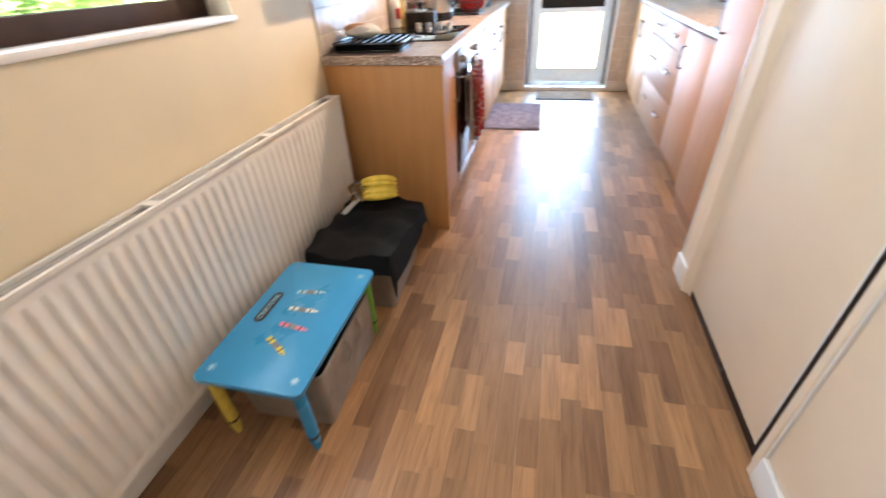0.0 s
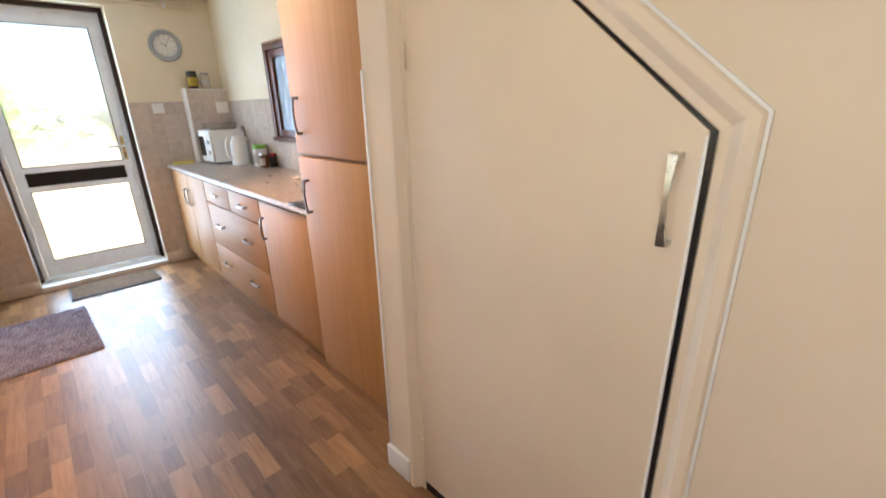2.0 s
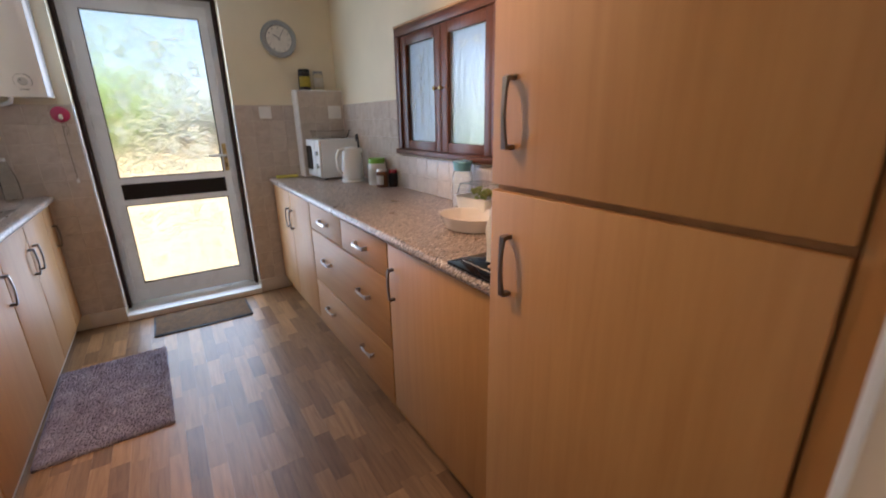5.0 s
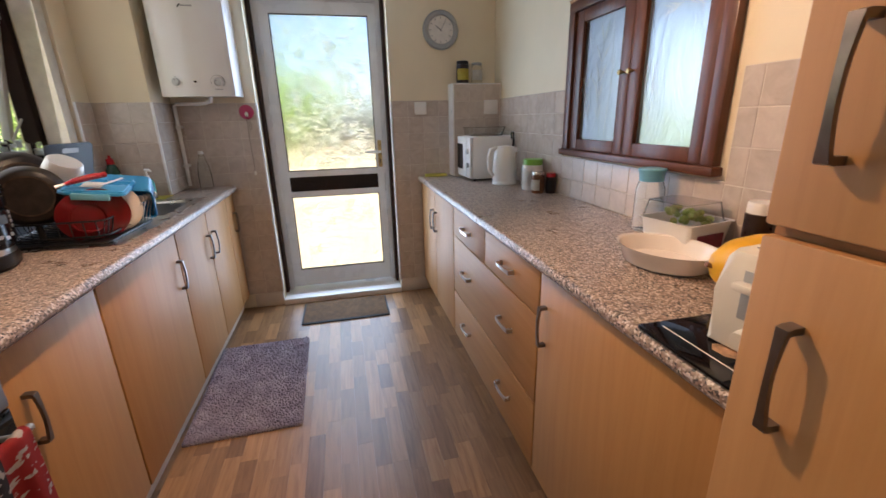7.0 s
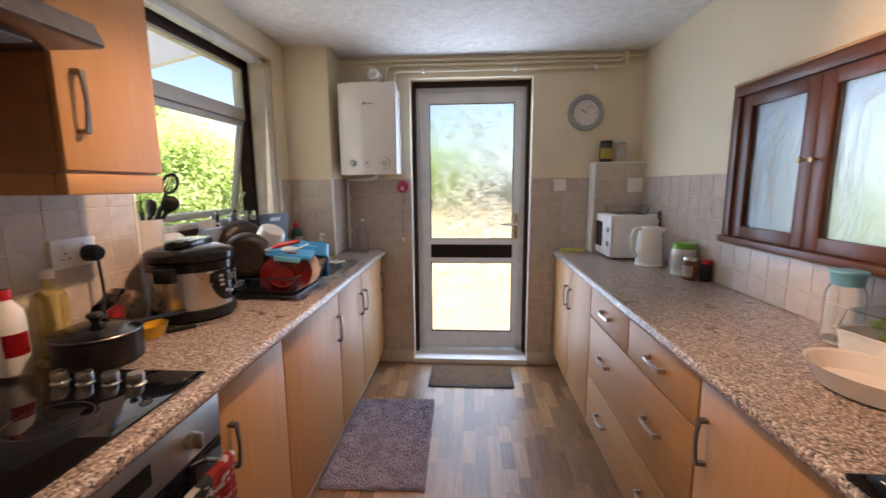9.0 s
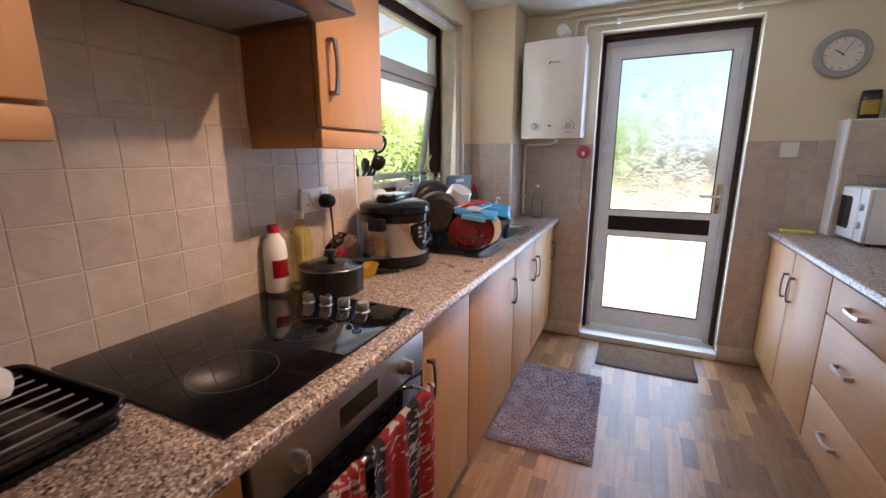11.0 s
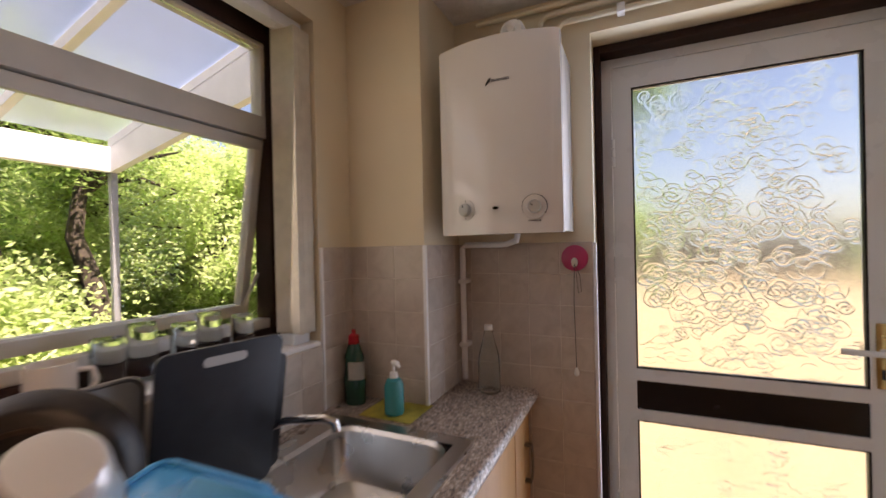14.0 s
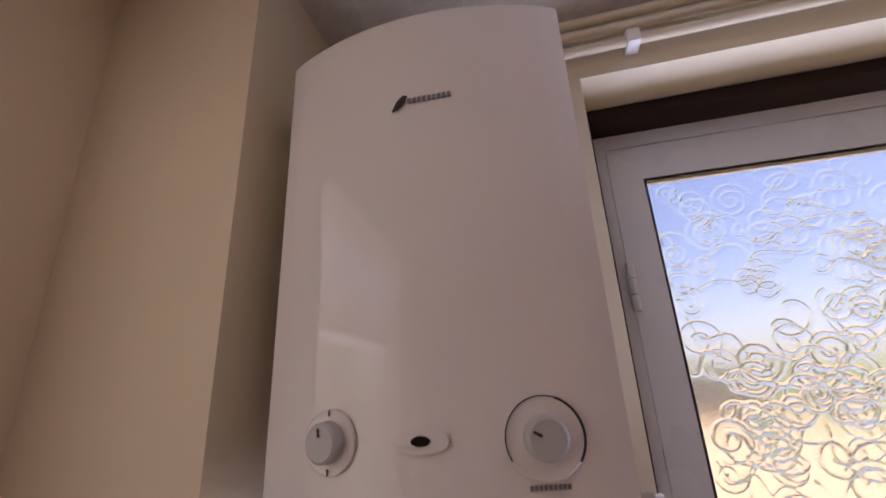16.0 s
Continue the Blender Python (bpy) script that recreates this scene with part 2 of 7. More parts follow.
def floor_material(name, joined):
    """Vinyl strips: each strip its own tone, with grain along its length."""
    m, nt, b = base_mat(name, (0.3, 0.17, 0.1), 0.34)
    info = nt.nodes.new("ShaderNodeNewGeometry" if joined else "ShaderNodeObjectInfo")
    pick = info.outputs["Random Per Island" if joined else "Random"]
    v = coords(nt, (26, 2.2, 26))
    mul = nt.nodes.new("ShaderNodeVectorMath")
    mul.operation = 'MULTIPLY_ADD'
    mul.inputs[1].default_value = (1, 1, 1)
    cmb = nt.nodes.new("ShaderNodeCombineXYZ")
    sc = nt.nodes.new("ShaderNodeMath")
    sc.operation = 'MULTIPLY'
    sc.inputs[1].default_value = 91.0
    nt.links.new(pick, sc.inputs[0])
    for k in "XYZ":
        nt.links.new(sc.outputs[0], cmb.inputs[k])
    nt.links.new(v, mul.inputs[0])
    nt.links.new(cmb.outputs[0], mul.inputs[2])
    grain = noise_tex(nt, mul.outputs[0], 2.2, 6.0, 0.6, 0.5)
    col = ramp(nt, grain, [(0.25, (0.190, 0.096, 0.042)), (0.5, (0.285, 0.153, 0.069)), (0.8, (0.365, 0.208, 0.100))])
    tone = ramp(nt, pick, [(0.0, (0.66, 0.61, 0.60)), (0.35, (0.90, 0.87, 0.85)), (0.7, (1.12, 1.10, 1.07)), (1.0, (1.50, 1.48, 1.42))])
    mix = nt.nodes.new("ShaderNodeMix")
    mix.data_type, mix.blend_type = 'RGBA', 'MULTIPLY'
    mix.inputs["Factor"].default_value = 1.0
    nt.links.new(col, mix.inputs["A"])
    nt.links.new(tone, mix.inputs["B"])
    nt.links.new(mix.outputs["Result"], b.inputs["Base Color"])
    slow = noise_tex(nt, coords(nt, kind="Object"), 7, 4.0)
    mr = nt.nodes.new("ShaderNodeMapRange")
    mr.inputs["To Min"].default_value, mr.inputs["To Max"].default_value = 0.28, 0.42
    nt.links.new(slow, mr.inputs["Value"])
    nt.links.new(mr.outputs["Result"], b.inputs["Roughness"])
    add_bump(nt, b, grain, 0.1, 0.001)
    return m


floor_mat = floor_material("oak_vinyl_strip", False)
floor_mat_joined = floor_material("oak_vinyl_strips", True)


def tile_material():
    """Glazed wall tile, cloudy beige, each a little different."""
    m, nt, b = base_mat("beige_glazed_tile", (0.5, 0.44, 0.38), 0.22)
    info = nt.nodes.new("ShaderNodeObjectInfo")
    v = coords(nt)
    add = nt.nodes.new("ShaderNodeVectorMath")
    add.operation = 'ADD'
    sc = nt.nodes.new("ShaderNodeMath")
    sc.operation = 'MULTIPLY'
    sc.inputs[1].default_value = 53.0
    nt.links.new(info.outputs["Random"], sc.inputs[0])
    nt.links.new(v, add.inputs[0])
    nt.links.new(sc.outputs[0], add.inputs[1])
    cloud = noise_tex(nt, add.outputs[0], 14, 5.0, 0.6, 0.8)
    col = ramp(nt, cloud, [(0.3, (0.46, 0.385, 0.325)), (0.7, (0.58, 0.50, 0.43))])
    hsv = nt.nodes.new("ShaderNodeHueSaturation")
    mr = nt.nodes.new("ShaderNodeMapRange")
    mr.inputs["To Min"].default_value, mr.inputs["To Max"].default_value = 0.95, 1.05
    nt.links.new(info.outputs["Random"], mr.inputs["Value"])
    nt.links.new(mr.outputs["Result"], hsv.inputs["Value"])
    nt.links.new(col, hsv.inputs["Color"])
    nt.links.new(hsv.outputs["Color"], b.inputs["Base Color"])
    add_bump(nt, b, cloud, 0.25, 0.003)
    return m


tile_mat = tile_material()


def rug_material():
    m, nt, b = base_mat("mauve_chenille", (0.30, 0.24, 0.27), 0.95)
    v = coords(nt)
    vo = node(nt, "ShaderNodeTexVoronoi", Scale=110.0)
    nt.links.new(v, vo.inputs["Vector"])
    slow = noise_tex(nt, v, 12, 4.0)
    nt.links.new(ramp(nt, slow, [(0.3, (0.27, 0.215, 0.26)), (0.7, (0.46, 0.39, 0.44))]), b.inputs["Base Color"])
    inv = nt.nodes.new("ShaderNodeMath")
    inv.operation = 'SUBTRACT'
    inv.inputs[0].default_value = 1.0
    nt.links.new(vo.outputs["Distance"], inv.inputs[1])
    add_bump(nt, b, inv.outputs[0], 1.0, 0.014)
    return m


rug_mat = rug_material()


def glass(name, rough=0.0, colour=(1, 1, 1), bump_scale=0.0, bump=0.3, dist=0.004, thin=1.45, stretch=(1, 1, 1), warp=0.0):
    m, nt, b = base_mat(name, colour, rough, Transmission_Weight=1.0, IOR=thin)
    if bump_scale:
        v = coords(nt, stretch)
        add_bump(nt, b, noise_tex(nt, v, bump_scale, 3.0, 0.5, warp), bump, dist)
    return m


clear_glass = glass("clear_glass")
thin_glass = glass("thin_window_glass", thin=1.12)
ware_glass = glass("drinking_glass", 0.02, (0.97, 0.99, 0.98), thin=1.22)
pattern_glass = glass("patterned_glass", 0.21, (0.86, 0.92, 0.95), 38, 0.35, 0.003)
swirl_glass = glass("glass_swirls", 0.05, (0.95, 0.97, 0.98), thin=1.40)
film_glass = glass("creased_film_on_glass", 0.3, (0.74, 0.82, 0.93), 3.2, 0.5, 0.02, stretch=(1, 2.0, 0.8), warp=2.5)
clear_plastic = glass("clear_plastic", 0.12, (0.95, 0.96, 0.97), thin=1.15)
frosted_tub = mottled("translucent_white_plastic", (0.56, 0.59, 0.61), 0.3, var=0.03, bump=0.0, Transmission_Weight=0.35)
roof_sheet = mottled("polycarbonate_sheet", (0.72, 0.80, 0.92), 0.35, var=0.04, scale=2, bump=0.0, Transmission_Weight=0.75)
roof_sheet.node_tree.nodes["Principled BSDF"].inputs["IOR"].default_value = 1.05


def leaf_material(name, dark, light):
    m, nt, b = base_mat(name, light, 0.5)
    geo = nt.nodes.new("ShaderNodeNewGeometry")
    col = ramp(nt, geo.outputs["Random Per Island"], [(0.0, dark), (1.0, light)])
    nt.links.new(col, b.inputs["Base Color"])
    out = nt.nodes["Material Output"]
    tr = nt.nodes.new("ShaderNodeBsdfTranslucent")
    nt.links.new(col, tr.inputs["Color"])
    mx = nt.nodes.new("ShaderNodeMixShader")
    mx.inputs[0].default_value = 0.62
    nt.links.new(b.outputs[0], mx.inputs[1])
    nt.links.new(tr.outputs[0], mx.inputs[2])
    nt.links.new(mx.outputs[0], out.inputs["Surface"])
    return m


leaf_green = leaf_material("green_leaves", (0.17, 0.30, 0.07), (0.52, 0.66, 0.24))
leaf_yellow = leaf_material("yellow_green_leaves", (0.40, 0.56, 0.18), (0.78, 0.86, 0.46))


def glow(name, colour, strength):
    m, nt, b = base_mat(name, colour, 0.4)
    b.inputs["Emission Color"].default_value = rgba(colour)
    b.inputs["Emission Strength"].default_value = strength
    return m


bulb_glow = glow("lit_bulb", (1.0, 0.72, 0.45), 160.0)

# ---- builders ----


def bm_new():
    return bmesh.new()


def add_box(bm, x0, x1, y0, y1, z0, z1, bevel=0.0, seg=2):
    r = bmesh.ops.create_cube(bm, size=1.0, matrix=Matrix.Translation(((x0 + x1) / 2, (y0 + y1) / 2, (z0 + z1) / 2)) @ Matrix.Diagonal((abs(x1 - x0), abs(y1 - y0), abs(z1 - z0), 1)))
    if bevel:
        edges = list({e for v in r["verts"] for e in v.link_edges})
        bmesh.ops.bevel(bm, geom=edges, offset=bevel, segments=seg, profile=0.5, affect='EDGES', clamp_overlap=True)
    return bm


def box(x0, x1, y0, y1, z0, z1, bevel=0.0, seg=2):
    return add_box(bm_new(), x0, x1, y0, y1, z0, z1, bevel, seg)


def add_lathe(bm, profile, seg=32, m=None, sx=1.0, sy=1.0):
    """Turn (radius, height) pairs round z; a radius of 0 closes the end."""
    m = m or Matrix()
    rings = []
    for r, z in profile:
        if r < 1e-6:
            rings.append([bm.verts.new(m @ Vector((0, 0, z)))])
        else:
            rings.append([bm.verts.new(m @ Vector((r * sx * math.cos(2 * math.pi * i / seg), r * sy * math.sin(2 * math.pi * i / seg), z))) for i in range(seg)])
    for a, b in zip(rings, rings[1:]):
        for i in range(seg):
            j = (i + 1) % seg
            if len(a) == 1 and len(b) == 1:
                continue
            if len(a) == 1:
                f = (a[0], b[j], b[i])
            elif len(b) == 1:
                f = (a[i], a[j], b[0])
            else:
                f = (a[i], a[j], b[j], b[i])
            bm.faces.new(f)
    return bm


def lathe(profile, seg=32, m=None, sx=1.0, sy=1.0):
    return add_lathe(bm_new(), profile, seg, m, sx, sy)


def add_tube(bm, pts, r, seg=10, flat=1.0, closed=False, caps=True):
    """A round rod swept along points; r may be one radius or a list."""
    pts = [Vector(p) for p in pts]
    n = len(pts)
    rr = r if isinstance(r, (list, tuple)) else [r] * n
    rings = []
    up = None
    for i, p in enumerate(pts):
        a = pts[i - 1] if (i or closed) else pts[0]
        b = pts[(i + 1) % n] if (i < n - 1 or closed) else pts[-1]
        d = (b - a).normalized()
        if up is None:
            up = Vector((0, 0, 1)) if abs(d.z) < 0.9 else Vector((1, 0, 0))
        side = d.cross(up)
        if side.length < 1e-5:
            side = d.orthogonal()
        side.normalize()
        up = side.cross(d).normalized()
        rings.append([bm.verts.new(p + rr[i] * (math.cos(2 * math.pi * k / seg) * side + flat * math.sin(2 * math.pi * k / seg) * up)) for k in range(seg)])
    pairs = list(zip(rings, rings[1:])) + ([(rings[-1], rings[0])] if closed else [])
    for a, b in pairs:
        for k in range(seg):
            j = (k + 1) % seg
            bm.faces.new((a[k], a[j], b[j], b[k]))
    if caps and not closed:
        bm.faces.new(list(reversed(rings[0])))
        bm.faces.new(rings[-1])
    return bm


def tube(pts, r, seg=10, flat=1.0, closed=False):
    return add_tube(bm_new(), pts, r, seg, flat, closed)


def add_prism(bm, outline, z0, z1, m=None, bevel=0.0):
    """Extrude an outline of (x, y) from z0 to z1."""
    m = m or Matrix()
    lo = [bm.verts.new(m @ Vector((x, y, z0))) for x, y in outline]
    hi = [bm.verts.new(m @ Vector((x, y, z1))) for x, y in outline]
    n = len(outline)
    fs = [bm.faces.new(list(reversed(lo))), bm.faces.new(hi)]
    for i in range(n):
        j = (i + 1) % n
        fs.append(bm.faces.new((lo[i], lo[j], hi[j], hi[i])))
    if bevel:
        edges = list({e for f in fs[:2] for e in f.edges})
        bmesh.ops.bevel(bm, geom=edges, offset=bevel, segments=2, profile=0.5, affect='EDGES', clamp_overlap=True)
    return bm


def prism(outline, z0, z1, m=None, bevel=0.0):
    return add_prism(bm_new(), outline, z0, z1, m, bevel)


def rounded(w, h, r, n=5, cx=0.0, cy=0.0):
    pts = []
    for qx, qy, a0 in ((1, 1, 0), (-1, 1, 90), (-1, -1, 180), (1, -1, 270)):
        for i in range(n + 1):
            a = radians(a0 + 90 * i / n)
            pts.append((cx + qx * (w / 2 - r) + r * math.cos(a), cy + qy * (h / 2 - r) + r * math.sin(a)))
    return pts


def finish(name, bm, mat, smooth=True):
    bmesh.ops.recalc_face_normals(bm, faces=bm.faces)
    me = bpy.data.meshes.new(name)
    bm.to_mesh(me)
    bm.free()
    me.materials.append(mat)
    if smooth:
        me.shade_smooth()
        me.set_sharp_from_angle(angle=radians(38))
    return me


def thing(name, label, category, group="", kind="", at=(0, 0, 0), rz=0.0):
    ob = new(name)
    ob.empty_display_size = 0.05
    ob.matrix_world = pose(*at, 0, 0, rz)
    return tagged(ob, label, category, group, kind)


def part(name, bm, mat, parent=None, label="", kind="", smooth=True):
    ob = new(name, finish(name, bm, mat, smooth))
    if parent is not None:
        ob.parent = parent
    return tagged(ob, label, "", "", kind)


def solid(name, bm, mat, label, category, group="", kind="", smooth=True):
    ob = new(name, finish(name, bm, mat, smooth))
    return tagged(ob, label, category, group, kind)


def face_x(x, sign):
    """A frame whose xy is the wall's (y, z), and whose z looks out along sign * x from x."""
    return Matrix.Translation((x, 0, 0)) @ Matrix(((0, 0, sign, 0), (1, 0, 0, 0), (0, 1, 0, 0), (0, 0, 0, 1)))

# ---- the rooms ----
XL, XR, YW, HC, YB = -0.80, 1.655, 5.13, 2.30, -1.6
XS = 0.935


def wall_mesh(boxes):
    bm = bm_new()
    for b in boxes:
        add_box(bm, *b)
    return bm


floor = solid("floor", box(XL - 0.26, XR + 0.1, YB - 0.2, YW + 0.0, -0.12, -0.0035), grout, "wood-effect vinyl strip floor with a dull sheen", "floor", kind="structure")
ceiling = solid("ceiling", box(XL - 0.3, XR + 0.2, YB - 0.2, YW + 0.3, HC, HC + 0.15), ceiling_paint, "white ceiling with a rough stippled finish", "ceiling", kind="structure")

wall_left = solid("wall_left", wall_mesh([
    (XL - 0.26, XL, YB, -0.2, 0, HC), (XL - 0.26, XL, -0.2, 1.40, 0, 1.13), (XL - 0.26, XL, -0.2, 1.40, 2.10, HC),
    (XL - 0.26, XL, 1.40, 3.46, 0, HC), (XL - 0.26, XL, 3.46, 4.664, 0, 1.137), (XL - 0.26, XL, 3.46, 4.664, 2.17, HC),
    (XL - 0.26, XL, 4.664, YW, 0, HC)]), wall_paint, "cream painted wall with a kitchen window", "wall", kind="structure", smooth=False)
wall_door = solid("wall_door", wall_mesh([
    (XL - 0.26, 0.0, YW, YW + 0.28, 0, HC), (0.0, 0.885, YW, YW + 0.28, 2.155, HC), (0.885, XR + 0.15, YW, YW + 0.28, 0, HC)]),
    wall_paint, "cream painted wall round the back door", "wall", kind="structure", smooth=False)
wall_right = solid("wall_right", wall_mesh([
    (XR, XR + 0.13, 1.79, 3.115, 0, HC), (XR, XR + 0.13, 3.115, 4.03, 0, 1.14), (XR, XR + 0.13, 3.115, 4.03, 1.81, HC), (XR, XR + 0.13, 4.03, YW, 0, HC)]),
    wall_paint, "cream painted wall with a wooden serving hatch", "wall", kind="structure", smooth=False)
wall_pillar = solid("wall_pillar", box(XL, -0.503, 4.832, YW, 0, HC), wall_paint, "cream boxed-in pillar beside the boiler", "pillar", kind="structure", smooth=False)



def offset_line(pts, d):
    """An open outline in (y, z) moved outwards by d, with mitred corners."""
    out = []
    for i, p in enumerate(pts):
        nb = [Vector((-(q[1] - r[1]), q[0] - r[0])).normalized() for r, q in zip(pts[max(i - 1, 0):i + 1], pts[max(i, 1):i + 2])]
        n = sum(nb, Vector((0, 0))) / len(nb)
        out.append((p[0] + n.x * d / n.length_squared, p[1] + n.y * d / n.length_squared))
    return out


D2 = [(0.825, 0.0), (0.825, 1.320), (1.213, 1.653), (1.562, 1.653), (1.562, 0.0)]
YE = 1.742
bm = bm_new()
add_prism(bm, [(YB, 0)] + offset_line(D2, 0.03) + [(YE, 0), (YE, HC), (YB, HC)], 0, 0.10, face_x(XS, 1))
add_box(bm, XS + 0.10, XR, 1.70, YE, 0, HC)
wall_stairs = solid("wall_stairs", bm, hall_paint, "pale cream wall round the cupboard under the stairs", "wall", kind="structure", smooth=False)
wall_back = solid("wall_back", box(XL, XS + 0.1, YB - 0.1, YB, 0, HC), hall_paint, "plain cream wall", "wall", kind="structure", smooth=False)

# Skirting boards, one run each.


def skirting(name, x0, x1, y0, y1, mat=white_gloss):
    return solid(name, box(x0, x1, y0, y1, 0, 0.105, 0.006), mat, "white painted skirting board", "skirting", kind="structure")


skirting("baseboard", XS - 0.016, XS, 1.624, YE + 0.014)
solid("trim", box(XS - 0.004, XS + 0.012, YE - 0.006, YE + 0.006, 0.105, 1.465, 0.002), white_gloss, "white plastic corner strip on the wall end", "trim", kind="structure")
skirting("baseboard", XS - 0.016, XS, YB, 0.764)
skirting("baseboard", -0.20, 0.0, YW - 0.016, YW, plinth_mat)
skirting("baseboard", 0.885, 1.10, YW - 0.016, YW, plinth_mat)
skirting("baseboard", XL, XL + 0.016, YB, 1.92)

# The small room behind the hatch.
# Added openings and darkened walls leave one hatch pane bright, the other dark.
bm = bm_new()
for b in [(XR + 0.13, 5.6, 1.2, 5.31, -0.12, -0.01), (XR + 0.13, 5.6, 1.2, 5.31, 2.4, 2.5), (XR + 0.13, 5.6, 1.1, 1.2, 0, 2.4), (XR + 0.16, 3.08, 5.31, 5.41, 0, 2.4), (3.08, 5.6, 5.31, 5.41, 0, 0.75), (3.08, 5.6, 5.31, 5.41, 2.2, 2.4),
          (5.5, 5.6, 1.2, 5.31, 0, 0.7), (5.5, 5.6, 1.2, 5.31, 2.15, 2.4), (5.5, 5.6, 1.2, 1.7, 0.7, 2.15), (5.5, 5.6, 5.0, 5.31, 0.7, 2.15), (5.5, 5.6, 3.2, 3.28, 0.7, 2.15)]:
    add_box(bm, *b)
solid("wall_next_room", bm, mottled("dark_next_room_wall", (0.17, 0.21, 0.16), 0.7, var=0.05, scale=2), "added dark-walled room seen through the hatch", "room", kind="structure", smooth=False)

# ---- back door ----
DY = 5.34
door_1 = thing("door_1", "white back door with patterned glass and a black middle panel", "door", kind="structure", at=(0.44, DY, 0.05))


def at_door(bm):
    bmesh.ops.translate(bm, verts=bm.verts, vec=(-0.44, -DY, -0.05))
    return bm


bm = bm_new()
for b in [(0.022, 0.055, 5.315, 5.38, 0.045, 2.125), (0.83, 0.863, 5.315, 5.38, 0.045, 2.125), (0.055, 0.83, 5.315, 5.38, 2.092, 2.125)]:
    add_box(bm, *b)
part("lining", at_door(bm), white_upvc, door_1)
bm = bm_new()
for b in [(0.001, 0.022, 5.24, 5.39, 0.046, 2.153), (0.863, 0.884, 5.24, 5.39, 0.046, 2.153), (0.022, 0.863, 5.24, 5.39, 2.125, 2.153)]:
    add_box(bm, *b, 0.002)
part("door_frame", at_door(bm), brown_frame, door_1, "dark brown wooden door frame")
bm = bm_new()
GX0, GX1 = 0.124, 0.776
for b in [(0.057, GX0, 5.318, 5.362, 0.058, 2.09), (GX1, 0.828, 5.318, 5.362, 0.058, 2.09), (GX0, GX1, 5.318, 5.362, 2.01, 2.09),
          (GX0, GX1, 5.318, 5.362, 0.921, 0.964), (GX0, GX1, 5.318, 5.362, 0.773, 0.812), (GX0, GX1, 5.318, 5.362, 0.058, 0.192)]:
    add_box(bm, *b)
part("leaf", at_door(bm), white_upvc, door_1)
part("middle_panel", at_door(box(GX0, GX1, 5.328, 5.352, 0.812, 0.921)), panel_and_gap_black, door_1, "black solid panel")
bm = bm_new()
for z0, z1 in ((0.192, 0.773), (0.964, 2.01)):
    for x0, x1, za, zb in ((GX0, GX0 + 0.006, z0, z1), (GX1 - 0.006, GX1, z0, z1), (GX0 + 0.006, GX1 - 0.006, z0, z0 + 0.006), (GX0 + 0.006, GX1 - 0.006, z1 - 0.006, z1)):
        add_box(bm, x0, x1, 5.322, 5.338, za, zb)
part("glazing_gasket", at_door(bm), black_plastic, door_1)
for z0, z1 in ((0.964, 2.01), (0.192, 0.773)):
    p = part("pane", at_door(box(GX0 + 0.001, GX1 - 0.001, 5.338, 5.344, z0 + 0.001, z1 - 0.001)), pattern_glass, door_1, "frosted glass with a swirling pattern")
    p.visible_shadow = False


def swirls(z0, z1, count, seed):
    """Raised curls of glass drawn over a pane: spirals, loops and long waves."""
    rnd = random.Random(seed)
    bm = bm_new()
    for k in range(count):
        cx, cz = rnd.uniform(GX0 + 0.03, GX1 - 0.03), rnd.uniform(z0 + 0.03, z1 - 0.03)
        kind = rnd.random()
        a0, sgn, pts = rnd.uniform(0, 6.28), rnd.choice((-1, 1)), []
        if kind < 0.55:
            turns, r0 = rnd.uniform(1.3, 2.4), rnd.uniform(0.022, 0.046)
            for i in range(34):
                f = i / 33
                a = a0 + sgn * f * turns * 6.28
                pts.append((cx + r0 * (1 - 0.85 * f) * math.cos(a), cz + r0 * (1 - 0.85 * f) * math.sin(a)))
        elif kind < 0.85:
            rx, rz = rnd.uniform(0.018, 0.036), rnd.uniform(0.018, 0.034)
            dx, dz = rnd.uniform(-0.06, 0.06), rnd.uniform(-0.06, 0.06)
            for i in range(34):
                f = i / 33
                a = a0 + sgn * f * 9.5
                pts.append((cx + dx * f + rx * math.cos(a), cz + dz * f + rz * math.sin(a)))
        else:
            ln, amp = rnd.uniform(0.08, 0.16), rnd.uniform(0.008, 0.022)
            for i in range(26):
                f = i / 25 - 0.5
                s, t = f * ln, amp * math.sin(f * 9)
                pts.append((cx + s * math.cos(a0) - t * math.sin(a0), cz + s * math.sin(a0) + t * math.cos(a0)))
        pts = [(min(max(x, GX0 + 0.012), GX1 - 0.012), min(max(z, z0 + 0.012), z1 - 0.012)) for x, z in pts]
        w = rnd.uniform(0.0034, 0.0060)
        rows = []
        for i, (x, z) in enumerate(pts):
            xa, za = pts[max(i - 1, 0)]
            xb, zb = pts[min(i + 1, len(pts) - 1)]
            d = math.hypot(xb - xa, zb - za) or 1
            nx, nz = -(zb - za) / d * w, (xb - xa) / d * w
            rows.append([bm.verts.new((x + nx * f, 5.3379 - 0.0017 * (1 - f * f), z + nz * f)) for f in (-1, -0.6, 0, 0.6, 1)])
        for a, b in zip(rows, rows[1:]):
            for i in range(4):
                bm.faces.new((a[i], a[i + 1], b[i + 1], b[i]))
    return at_door(bm)


